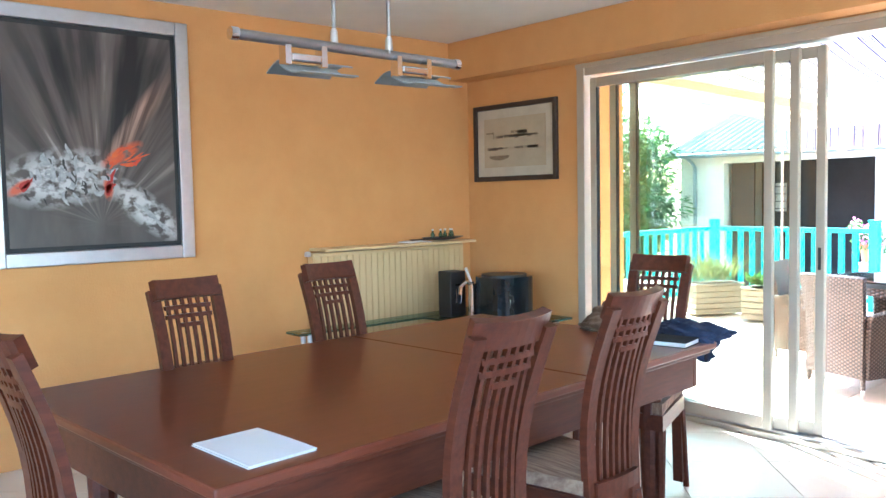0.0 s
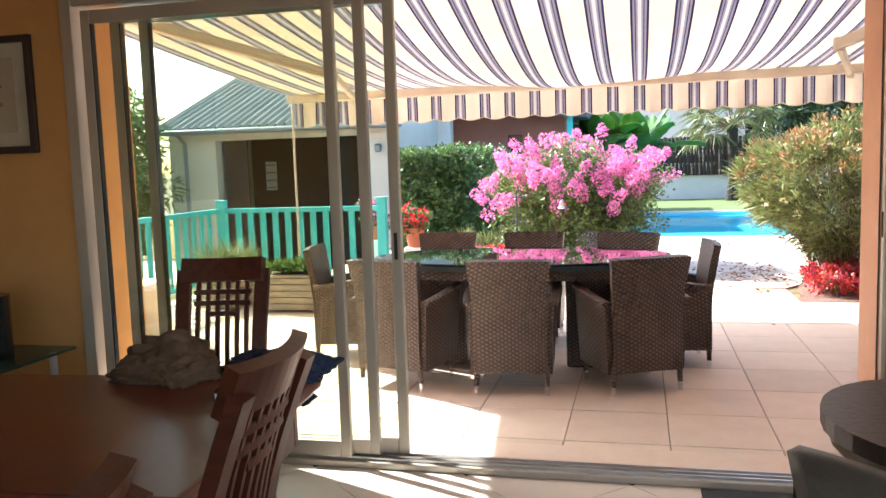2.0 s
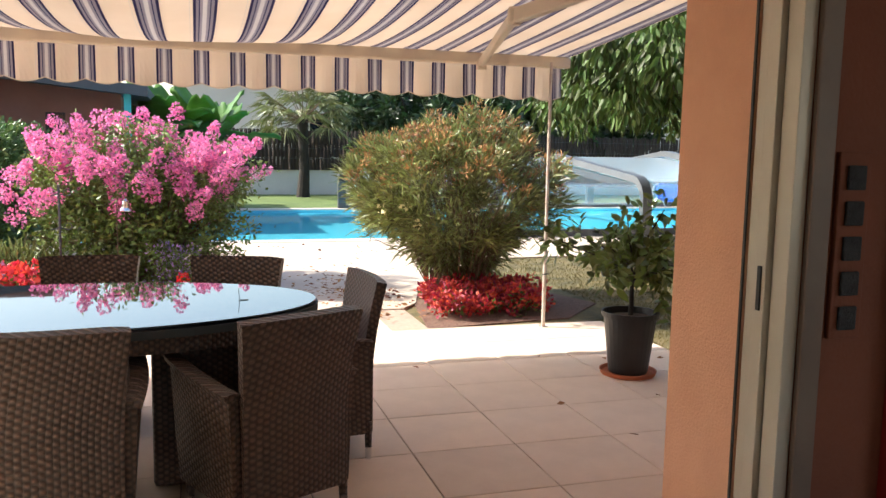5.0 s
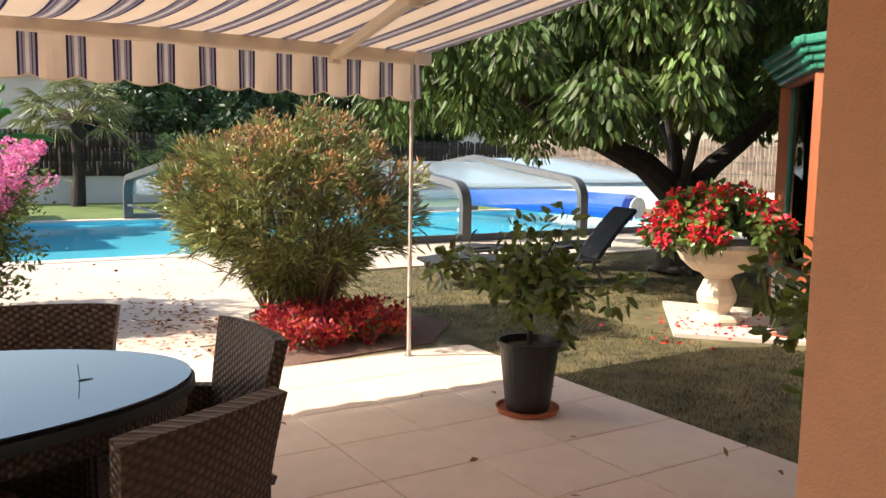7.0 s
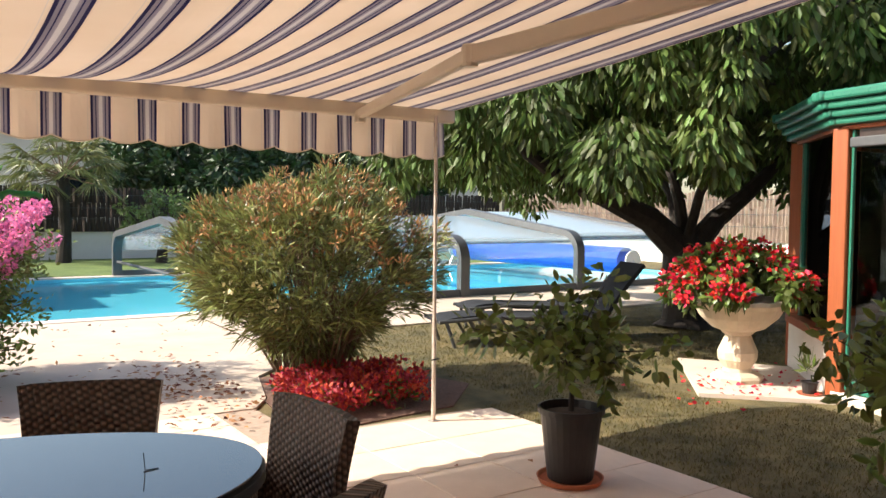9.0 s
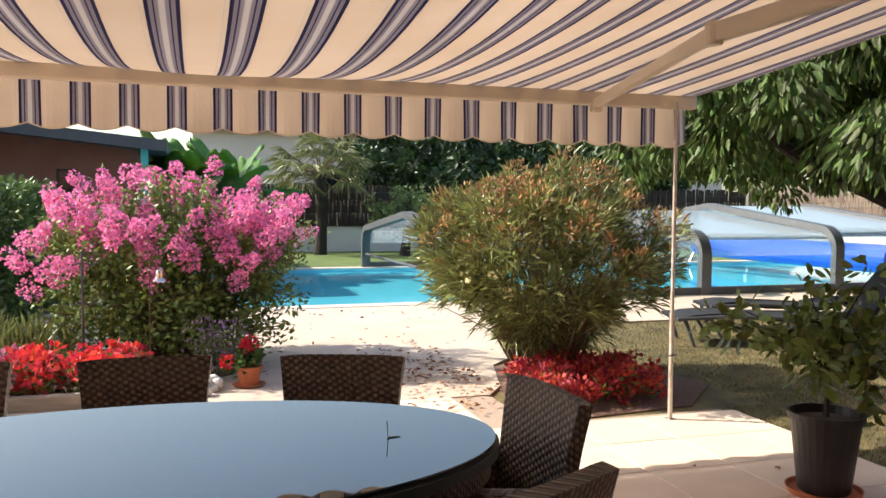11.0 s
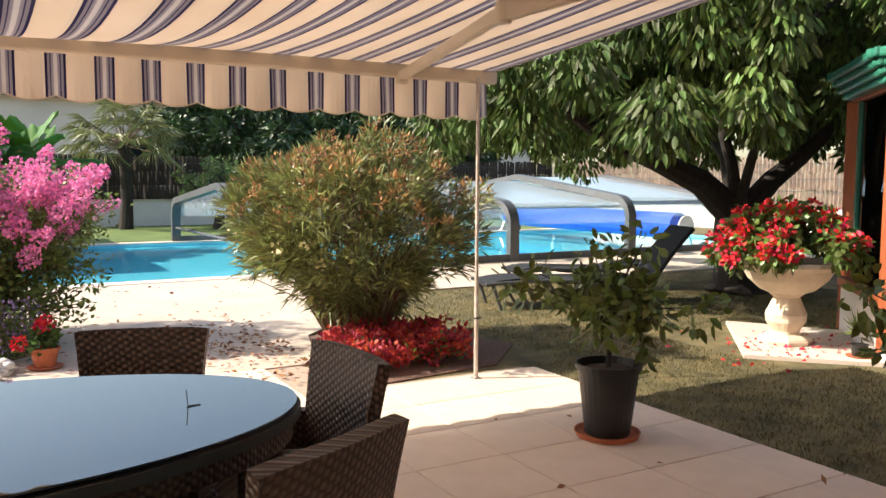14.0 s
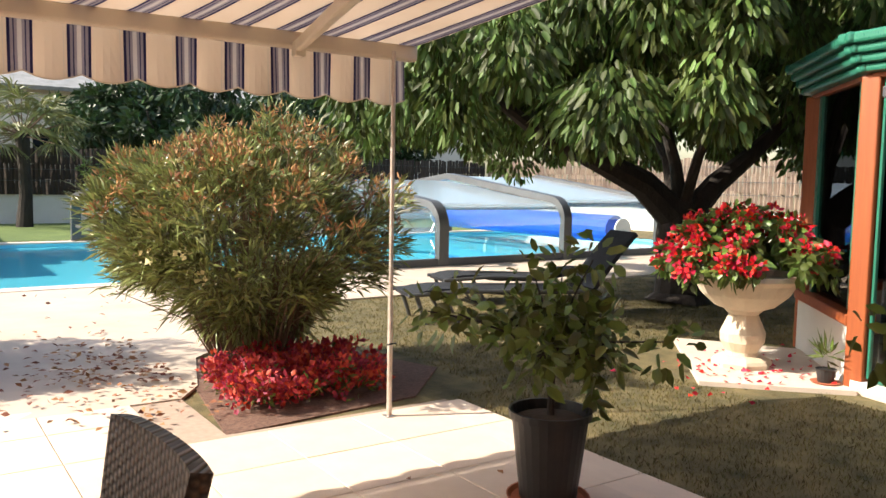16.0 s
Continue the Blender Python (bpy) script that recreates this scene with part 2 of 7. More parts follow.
M = dict(
    plaster=mat("orange_plaster", (0.68, 0.355, 0.12), (0.63, 0.315, 0.10), 3, 0.8, bump=0.22, fine=90),
    salmon=mat("salmon_render", (0.66, 0.35, 0.22), (0.60, 0.31, 0.195), 5, 0.85, bump=0.3, fine=140),
    # Red-brown wall tone, taken darker to carry the shade beside the door.
    shaded_red=mat("shaded_red_plaster", (0.21, 0.062, 0.03), (0.18, 0.052, 0.026), 3, 0.8, bump=0.22, fine=90),
    redpaint=mat("red_paint", (0.38, 0.03, 0.03), None, 4, 0.6),
    ceiling=mat("white_ceiling", (0.78, 0.77, 0.74), (0.73, 0.72, 0.69), 3, 0.85, bump=0.15),
    tile_in=mat("cream_floor_tile", (0.72, 0.645, 0.55), (0.695, 0.62, 0.525), 5, 0.34, bump=0.0, obvar=0.04, rvar=0.03),
    grout=mat("grey_grout", (0.22, 0.19, 0.16), None, 30, 0.9),
    tile_out=mat("sandstone_slab", (0.76, 0.61, 0.485), (0.69, 0.545, 0.43), 5, 0.75, bump=0.22, fine=180, obvar=0.06),
    joint=mat("slab_joint", (0.42, 0.32, 0.25), None, 30, 0.95),
    paving=mat("pale_paving", (0.58, 0.475, 0.385), (0.48, 0.385, 0.305), 1.3, 0.85, bump=0.12, fine=90, obvar=0.05),
    coping=mat("coping_stone", (0.66, 0.56, 0.47), (0.58, 0.48, 0.4), 4, 0.75, bump=0.2),
    barmetal=mat("brushed_bar", (0.36, 0.35, 0.35), (0.28, 0.275, 0.275), 9, 0.36, 0.9, bump=0.03),
    # Casing right of the door; its brown holds the shade that lies on it.
    casing=mat("shaded_casing", (0.2, 0.14, 0.105), (0.16, 0.11, 0.085), 4, 0.5, bump=0.03),
    alu=mat("cream_aluminium", (0.53, 0.475, 0.39), (0.47, 0.42, 0.345), 3, 0.38, 0.25, bump=0.03),
    dark=mat("dark_rubber", (0.02, 0.02, 0.022), None, 5, 0.5),
    chrome=mat("chrome", (0.78, 0.78, 0.8), (0.7, 0.7, 0.72), 5, 0.14, 1.0, bump=0.0),
    silver=mat("satin_silver", (0.62, 0.62, 0.64), (0.54, 0.54, 0.56), 9, 0.34, 0.9, bump=0.05),
    mahogany=mat("mahogany", (0.11, 0.03, 0.014), (0.06, 0.017, 0.009), 5, 0.36, bump=0.02, spec=0.3, stretch=(9, 1.0, 9), fine=30),
    mahogany_top=mat("mahogany_top", (0.155, 0.043, 0.021), (0.13, 0.036, 0.017), 4, 0.3, bump=0.0, rvar=0.015, spec=0.4, stretch=(8, 0.7, 8), fine=30),
    seatcloth=mat("striped_seat_cloth", (0.42, 0.3, 0.2), (0.16, 0.09, 0.06), 20, 0.9, stretch=(5, 0.3, 1), bump=0.3),
    paper=mat("white_paper", (0.82, 0.82, 0.84), (0.78, 0.78, 0.8), 4, 0.8, bump=0.02),
    radiator=mat("cream_enamel", (0.70, 0.52, 0.27), (0.66, 0.48, 0.24), 2, 0.4, bump=0.03),
    blackplastic=mat("black_plastic", (0.014, 0.013, 0.013), (0.022, 0.021, 0.021), 8, 0.45, bump=0.03),
    blackgloss=mat("black_gloss", (0.012, 0.016, 0.02), None, 8, 0.12, bump=0.0),
    khaki=mat("khaki_cloth", (0.17, 0.098, 0.056), (0.10, 0.056, 0.032), 9, 0.95, bump=0.3, fine=200),
    navycloth=mat("navy_cloth", (0.03, 0.045, 0.1), (0.015, 0.02, 0.045), 9, 0.95, bump=0.3, fine=200),
    cane=weave_mat("dark_woven_cane", (0.11, 0.067, 0.047), (0.010, 0.006, 0.005), 0.021),
    cushion=mat("brown_cushion", (0.12, 0.075, 0.055), None, 8, 0.9),
    stripes=stripe_mat("striped_awning_cloth"),
    awnmetal=mat("cream_awning_metal", (0.62, 0.54, 0.43), (0.56, 0.48, 0.38), 3, 0.45, bump=0.03),
    pole=mat("pale_metal_pole", (0.60, 0.55, 0.5), (0.45, 0.36, 0.3), 14, 0.4, 0.4),
    turquoise=mat("turquoise_paint", (0.06, 0.46, 0.46), (0.05, 0.39, 0.40), 4, 0.5, bump=0.1),
    greywood=mat("weathered_wood", (0.36, 0.31, 0.25), (0.25, 0.21, 0.17), 7, 0.85, stretch=(1, 1, 8), bump=0.4),
    terracotta=mat("terracotta", (0.46, 0.15, 0.07), (0.38, 0.11, 0.05), 8, 0.8, bump=0.15),
    soil=mat("soil", (0.10, 0.065, 0.045), (0.05, 0.032, 0.022), 25, 0.95, bump=0.9, fine=50),
    mulch=mat("bark_mulch", (0.22, 0.12, 0.085), (0.10, 0.055, 0.04), 40, 0.95, bump=1.0, fine=90),
    grass_soil=mat("dry_lawn", (0.19, 0.145, 0.062), (0.055, 0.052, 0.021), 3.5, 0.95, bump=0.8, fine=90),
    green_lawn=mat("watered_lawn", (0.12, 0.17, 0.04), (0.07, 0.11, 0.025), 1.5, 0.95, bump=0.6, fine=70),
    grass=mat("grass_blade", (0.2, 0.155, 0.062), (0.08, 0.08, 0.029), 3.5, 0.8, bump=0, island=0.3, leaf=0.35, spec=0.15),
    bark=mat("dark_bark", (0.04, 0.03, 0.024), (0.018, 0.014, 0.012), 12, 0.95, bump=1.0, fine=40, stretch=(1, 1, 0.4)),
    twig=mat("brown_twig", (0.16, 0.105, 0.065), None, 12, 0.9),
    cherry=mat("cherry_leaf", (0.11, 0.155, 0.036), (0.042, 0.07, 0.017), 0.7, 0.5, bump=0, island=0.6, leaf=0.24, spec=0.3),
    oleander=mat("oleander_leaf", (0.25, 0.255, 0.085), (0.13, 0.165, 0.055), 2.5, 0.36, bump=0, island=0.6, leaf=0.2),
    oleander_dry=mat("dry_bloom", (0.44, 0.23, 0.10), (0.30, 0.15, 0.065), 3, 0.85, bump=0, island=0.35, leaf=0.2),
    creamflower=mat("cream_petal", (0.8, 0.72, 0.42), None, 6, 0.7, bump=0, leaf=0.2),
    myrtle=mat("myrtle_leaf", (0.19, 0.24, 0.05), (0.09, 0.14, 0.03), 2, 0.5, bump=0, island=0.5, leaf=0.2),
    pink=mat("pink_petal", (0.86, 0.32, 0.55), (0.74, 0.17, 0.40), 9, 0.7, bump=0, island=0.4, leaf=0.3),
    hedgeleaf=mat("hedge_leaf", (0.13, 0.185, 0.05), (0.065, 0.115, 0.03), 1.5, 0.4, bump=0, island=0.4, leaf=0.22),
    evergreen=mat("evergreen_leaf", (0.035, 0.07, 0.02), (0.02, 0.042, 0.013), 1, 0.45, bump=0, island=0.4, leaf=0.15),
    bamboo=mat("bamboo_leaf", (0.11, 0.20, 0.045), (0.05, 0.10, 0.025), 1, 0.5, bump=0, island=0.35, leaf=0.3),
    redleaf=mat("red_bedding", (0.55, 0.035, 0.035), (0.28, 0.02, 0.03), 5, 0.6, bump=0, island=0.4, leaf=0.25),
    redflower=mat("scarlet_petal", (0.72, 0.02, 0.03), (0.6, 0.01, 0.03), 5, 0.6, bump=0, island=0.25, leaf=0.25),
    coral=mat("coral_petal", (0.75, 0.07, 0.06), (0.62, 0.04, 0.06), 5, 0.6, bump=0, island=0.25, leaf=0.25),
    lilac=mat("lilac_petal", (0.36, 0.24, 0.45), (0.26, 0.17, 0.33), 7, 0.7, bump=0, island=0.3, leaf=0.2),
    mauve=mat("mauve_petal", (0.42, 0.32, 0.42), (0.55, 0.16, 0.32), 7, 0.7, bump=0, island=0.3, leaf=0.2),
    begonia_leaf=mat("begonia_leaf", (0.13, 0.19, 0.035), (0.07, 0.11, 0.025), 3, 0.4, bump=0, island=0.5, leaf=0.2),
    smoked=mat("smoked_table_plate", (0.055, 0.068, 0.072), (0.04, 0.05, 0.054), 1.5, 0.55, bump=0.0, rvar=0.02, spec=0.2),
    lemonleaf=mat("lemon_leaf", (0.16, 0.205, 0.04), (0.08, 0.115, 0.026), 3, 0.36, bump=0, island=0.5, leaf=0.25),
    banana=mat("banana_leaf", (0.15, 0.30, 0.055), (0.09, 0.2, 0.035), 3, 0.35, bump=0.05, leaf=0.4),
    palm=mat("palm_leaf", (0.22, 0.225, 0.075), (0.1, 0.12, 0.04), 2, 0.45, bump=0, island=0.3, leaf=0.2),
    deadleaf=mat("fallen_leaf", (0.30, 0.13, 0.06), (0.2, 0.08, 0.04), 5, 0.9, bump=0, island=0.4),
    stone=mat("cast_stone", (0.66, 0.56, 0.42), (0.54, 0.45, 0.33), 6, 0.8, bump=0.3, fine=80),
    whitestone=mat("white_cobble", (0.75, 0.73, 0.69), (0.62, 0.6, 0.56), 8, 0.7, bump=0.2, obvar=0.08),
    orangewood=mat("orange_stained_wood", (0.34, 0.088, 0.026), (0.26, 0.062, 0.018), 4, 0.45, stretch=(8, 8, 0.7), bump=0.1),
    greenpaint=mat("green_lacquer", (0.03, 0.185, 0.12), (0.023, 0.145, 0.095), 3, 0.3, bump=0.04),
    whitewall=mat("white_render", (0.72, 0.70, 0.66), (0.64, 0.62, 0.58), 2, 0.85, bump=0.25),
    cream_house=mat("cream_render", (0.62, 0.57, 0.50), (0.56, 0.51, 0.44), 0.7, 0.85, bump=0.2),
    roofing=mat("grey_fibre_cement", (0.30, 0.295, 0.285), (0.19, 0.19, 0.185), 2.5, 0.85, bump=0.3),
    fascia=mat("dark_fascia", (0.075, 0.08, 0.09), None, 3, 0.6),
    redhouse=mat("red_brown_render", (0.33, 0.14, 0.10), (0.28, 0.115, 0.08), 2, 0.85, bump=0.2),
    gutter=mat("zinc_gutter", (0.25, 0.28, 0.3), None, 5, 0.5, 0.5),
    darkroom=mat("dark_interior", (0.045, 0.04, 0.038), None, 3, 0.9),
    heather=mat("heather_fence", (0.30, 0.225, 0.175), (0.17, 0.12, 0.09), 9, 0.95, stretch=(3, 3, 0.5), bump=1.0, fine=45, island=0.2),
    # Same brush as above, darkened in colour for the face away from the sun.
    heather_shaded=mat("shaded_brushwood", (0.06, 0.042, 0.034), (0.03, 0.022, 0.018), 9, 0.95, stretch=(3, 3, 0.5), bump=1.0, fine=45, island=0.2),
    liner=mat("pool_liner", (0.16, 0.62, 0.74), (0.12, 0.55, 0.68), 1, 0.6, bump=0.05),
    poolalu=mat("grey_anodised", (0.10, 0.103, 0.107), (0.075, 0.078, 0.083), 4, 0.5, 0.2, bump=0.03),
    rubberblue=mat("blue_bubble_cover", (0.02, 0.09, 0.55), (0.015, 0.06, 0.4), 6, 0.4, bump=0.15),
    lounge=mat("grey_mesh_cloth", (0.032, 0.034, 0.04), (0.022, 0.024, 0.028), 9, 0.8, spec=0.2, bump=0.15, fine=200),
    whiteplastic=mat("white_plastic_pot", (0.72, 0.69, 0.66), (0.66, 0.63, 0.6), 3, 0.4, bump=0.03),
    mat_in=mat("dark_doormat", (0.05, 0.05, 0.055), (0.03, 0.03, 0.034), 30, 0.95, bump=0.6, fine=200),
    canvas=canvas_mat("abstract_canvas", -2.74, 1.505),
    p_white=mat("white_paint_stroke", (0.52, 0.52, 0.53), (0.24, 0.24, 0.25), 30, 0.5, bump=0.3),
    p_black=mat("black_paint_stroke", (0.022, 0.02, 0.02), (0.085, 0.075, 0.068), 22, 0.5, bump=0.2),
    p_orange=mat("orange_paint_stroke", (0.68, 0.16, 0.03), (0.6, 0.05, 0.02), 14, 0.5, bump=0.3),
    p_red=mat("red_paint_stroke", (0.45, 0.03, 0.02), None, 14, 0.5),
    framewood=mat("dark_frame_wood", (0.045, 0.03, 0.026), None, 12, 0.4),
    matboard=mat("cream_mat_board", (0.60, 0.54, 0.44), None, 5, 0.8, bump=0.03),
    sketch=mat("faded_wash_paper", (0.50, 0.42, 0.30), (0.44, 0.36, 0.25), 6, 0.8, bump=0.03),
    ink=mat("brown_ink", (0.2, 0.155, 0.10), (0.33, 0.26, 0.18), 20, 0.8, bump=0.0),
    leather=mat("taupe_leather", (0.16, 0.14, 0.115), (0.12, 0.105, 0.085), 14, 0.45, bump=0.15),
    lampwhite=mat("frosted_plate", (0.34, 0.38, 0.41), (0.28, 0.32, 0.35), 4, 0.35, 0.5, bump=0.02),
    glass=clear("window_glass", (0.955, 0.97, 0.915)),
    tableglass=mat("tinted_table_glass", (0.04, 0.05, 0.054), (0.03, 0.038, 0.042), 1.5, 0.02, bump=0.0, spec=1.0, rvar=0.0),
    consoleglass=clear("green_glass", (0.5, 0.75, 0.66), ior=1.5, haze=0.25, haze_colour=(0.25, 0.55, 0.45)),
    polycarb=clear("polycarbonate", (0.86, 0.9, 0.92), rough=0.06, ior=1.2, haze=0.16),
    # Top panels: the white haze colour stands in for reflected sky.
    polycarb_top=clear("sky_whitened_polycarbonate", (0.7, 0.8, 0.86), rough=0.1, ior=1.3, haze=0.6, haze_colour=(0.72, 0.78, 0.82)),
    water=clear("pool_water", (0.5, 0.93, 0.95), ior=1.08, haze=0.7, haze_colour=(0.17, 0.70, 0.83)),
    darkglass=clear("veranda_glass", (0.5, 0.55, 0.55), ior=1.4),
)


# ---- building kit ----
def thing(name, label="", category="", group="", at=None, kind=""):
    e = new(name)
    if at is not None:
        e.matrix_basis = at
    return tagged(e, label, category, group, kind)


def mesh_of(bm, name, material, smooth=False):
    me = bpy.data.meshes.new(name)
    bmesh.ops.recalc_face_normals(bm, faces=bm.faces)
    if smooth:
        for f in bm.faces:
            f.smooth = True
    bm.to_mesh(me)
    bm.free()
    me.materials.append(M[material])
    return me


def part(name, bm, material, parent=None, label="", smooth=False):
    ob = new(name, mesh_of(bm, name, material, smooth))
    ob.parent = parent
    if label:
        ob["label"] = label
    return ob


def struct(name, bm, material, label, category, smooth=False):
    return tagged(part(name, bm, material, None, "", smooth), label, category, "", "structure")


def box(bm, x0, x1, y0, y1, z0, z1, bevel=0.0, m=None):
    vs = bmesh.ops.create_cube(bm, size=1.0, matrix=Matrix.Translation(((x0 + x1) / 2, (y0 + y1) / 2, (z0 + z1) / 2)) @ Matrix.Diagonal((x1 - x0, y1 - y0, z1 - z0, 1)))["verts"]
    if bevel:
        es = list({e for v in vs for e in v.link_edges})
        r = bmesh.ops.bevel(bm, geom=es, offset=bevel, segments=2, profile=0.5, affect="EDGES")
        vs = list({v for f in r["faces"] for v in f.verts} | {v for v in vs if v.is_valid})
    if m is not None:
        bmesh.ops.transform(bm, matrix=m, verts=vs)
    return bm


def Box(x0, x1, y0, y1, z0, z1, bevel=0.0):
    return box(bmesh.new(), x0, x1, y0, y1, z0, z1, bevel)


def tube(bm, points, radii, seg=8, caps=True):
    """A round tube through the points, one radius each."""
    pts = [Vector(p) for p in points]
    radii = [radii] * len(pts) if isinstance(radii, (int, float)) else radii
    rings = []
    side = None
    for i, p in enumerate(pts):
        d = (pts[min(i + 1, len(pts) - 1)] - pts[max(i - 1, 0)]).normalized()
        if side is None:
            side = d.orthogonal().normalized()
        side = (side - d * side.dot(d)).normalized()
        up = d.cross(side)
        rings.append([bm.verts.new(p + (side * math.cos(a) + up * math.sin(a)) * radii[i]) for a in (2 * math.pi * k / seg for k in range(seg))])
    for a, b in zip(rings, rings[1:]):
        for k in range(seg):
            bm.faces.new((a[k], a[(k + 1) % seg], b[(k + 1) % seg], b[k]))
    if caps:
        bm.faces.new(rings[0][::-1])
        bm.faces.new(rings[-1])
    return bm


def Tube(points, radii, seg=8):
    return tube(bmesh.new(), points, radii, seg)


def lathe(bm, profile, seg=24, centre=(0, 0), lobes=0, depth=0.0):
    """Turns a profile of (radius, height) about the upright axis; lobes flute it."""
    rings = []
    for r, z in profile:
        ring = []
        for k in range(seg):
            a = 2 * math.pi * k / seg
            q = r * (1 + depth * math.cos(lobes * a)) if lobes else r
            ring.append(bm.verts.new((centre[0] + q * math.cos(a), centre[1] + q * math.sin(a), z)))
        rings.append(ring)
    for a, b in zip(rings, rings[1:]):
        for k in range(seg):
            bm.faces.new((a[k], a[(k + 1) % seg], b[(k + 1) % seg], b[k]))
    bm.faces.new(rings[0][::-1])
    bm.faces.new(rings[-1])
    return bm


def Lathe(profile, seg=24, **k):
    return lathe(bmesh.new(), profile, seg, **k)


def sheet(bm, fn, nu, nv, thick):
    """A closed thick sheet over fn(u, v) -> point, u and v from 0 to 1."""
    P = [[Vector(fn(i / nu, j / nv)) for j in range(nv + 1)] for i in range(nu + 1)]
    top, bot = [], []
    for i in range(nu + 1):
        tr, br = [], []
        for j in range(nv + 1):
            du = P[min(i + 1, nu)][j] - P[max(i - 1, 0)][j]
            dv = P[i][min(j + 1, nv)] - P[i][max(j - 1, 0)]
            nn = du.cross(dv).normalized() * (thick / 2)
            tr.append(bm.verts.new(P[i][j] + nn))
            br.append(bm.verts.new(P[i][j] - nn))
        top.append(tr)
        bot.append(br)
    for i in range(nu):
        for j in range(nv):
            bm.faces.new((top[i][j], top[i + 1][j], top[i + 1][j + 1], top[i][j + 1]))
            bm.faces.new((bot[i][j], bot[i][j + 1], bot[i + 1][j + 1], bot[i + 1][j]))
    rim = [(i, 0) for i in range(nu)] + [(nu, j) for j in range(nv)] + [(i, nv) for i in range(nu, 0, -1)] + [(0, j) for j in range(nv, 0, -1)]
    for (a, b), (c, d) in zip(rim, rim[1:] + rim[:1]):
        bm.faces.new((top[a][b], bot[a][b], bot[c][d], top[c][d]))
    return bm


def Sheet(fn, nu, nv, thick):
    return sheet(bmesh.new(), fn, nu, nv, thick)


def prism(bm, outline, z0, z1):
    """An upright prism over an outline of (x, y)."""
    lo = [bm.verts.new((x, y, z0)) for x, y in outline]
    hi = [bm.verts.new((x, y, z1)) for x, y in outline]
    bm.faces.new(lo[::-1])
    bm.faces.new(hi)
    for i in range(len(lo)):
        j = (i + 1) % len(lo)
        bm.faces.new((lo[i], lo[j], hi[j], hi[i]))
    return bm


def Prism(outline, z0, z1):
    return prism(bmesh.new(), outline, z0, z1)


def lump(bm, c, r, seed, rough=0.35, seg=3, flat=1.0):
    """An uneven rounded body."""
    vs = bmesh.ops.create_icosphere(bm, subdivisions=seg, radius=1.0)["verts"]
    for v in vs:
        k = 1 + rough * noise.noise(v.co * 1.7 + Vector((seed, seed * 0.7, 0)))
        v.co = Vector((c[0] + v.co.x * r[0] * k, c[1] + v.co.y * r[1] * k, c[2] + v.co.z * r[2] * k * flat))
    return bm


rng = np.random.default_rng(7)


def leaf_mesh(name, pos, way, length, width, material, droop=0.0, spin=None, fold=0.18, oval=False):
    """Leaves as folded blades: pos (n, 3), way (n, 3) the direction each points in."""
    n = len(pos)
    way = way / np.maximum(np.linalg.norm(way, axis=1, keepdims=True), 1e-6)
    ref = rng.normal(size=(n, 3)) if spin is None else np.tile(np.array(spin, float), (n, 1)) + rng.normal(size=(n, 3)) * 0.35
    side = np.cross(way, ref)
    side /= np.maximum(np.linalg.norm(side, axis=1, keepdims=True), 1e-6)
    nor = np.cross(side, way)
    ln = (np.asarray(length) * rng.uniform(0.7, 1.25, n))[:, None]
    wd = (np.asarray(width) * rng.uniform(0.75, 1.2, n))[:, None]
    mid = pos + way * ln * 0.45
    tip = pos + way * ln + np.array([0, 0, -1.0]) * ln * droop
    up = nor * wd * fold
    v = np.stack([pos, mid + side * wd / 2 + up, tip, mid - side * wd / 2 + up, mid], 1).reshape(-1, 3)
    base = (np.arange(n) * 5)[:, None]
    cuts = ((0, 1, 4), (1, 2, 4), (0, 4, 3), (4, 2, 3))
    if oval:
        low, high = pos + way * ln * 0.26, pos + way * ln * 0.66 + np.array([0, 0, -0.35]) * ln * droop
        v = np.stack([pos, low + side * wd * 0.44 + up, high + side * wd * 0.42 + up, tip, high - side * wd * 0.42 + up, low - side * wd * 0.44 + up, low, high], 1).reshape(-1, 3)
        base = (np.arange(n) * 8)[:, None]
        cuts = ((0, 1, 6), (1, 2, 7), (1, 7, 6), (2, 3, 7), (0, 6, 5), (6, 7, 4), (6, 4, 5), (7, 3, 4))
    tri = np.concatenate([base + np.array(q) for q in cuts], 1).reshape(-1)
    me = bpy.data.meshes.new(name)
    me.vertices.add(len(v))
    me.vertices.foreach_set("co", v.astype(np.float32).ravel())
    me.loops.add(len(tri))
    me.loops.foreach_set("vertex_index", tri.astype(np.int32))
    me.polygons.add(len(tri) // 3)
    me.polygons.foreach_set("loop_start", np.arange(0, len(tri), 3, dtype=np.int32))
    me.update()
    me.validate()
    me.materials.append(M[material])
    return me


def leaves(name, parent, material, pos, way, length, width, label="", **k):
    ob = new(name, leaf_mesh(name, pos, way, length, width, material, **k))
    ob.parent = parent
    ob["kind"] = "stuff"
    if label:
        ob["label"] = label
    return ob


def in_ball(n, hollow=0.0):
    d = rng.normal(size=(n, 3))
    d /= np.linalg.norm(d, axis=1, keepdims=True)
    return d * (hollow + (1 - hollow) * rng.uniform(0, 1, (n, 1)) ** 0.4)


def scatter_clumps(clumps, per, hollow=0.5):
    """Points and outward ways for leaves round clumps of (x, y, z, r)."""
    c = np.array(clumps, float)
    d = in_ball(len(c) * per, hollow)
    k = np.repeat(np.arange(len(c)), per)
    pos = c[k, :3] + d * c[k, 3:4]
    return pos, d + rng.normal(size=d.shape) * 0.5


# ================= the house: one room and its front =================
X_L, Y_F, Y_O, X_R = 0.0, 0.0, 0.4, 8.2
D0, D1, DT = 1.10, 4.62, 2.2
Y_B = -6.6
CEIL = 2.5

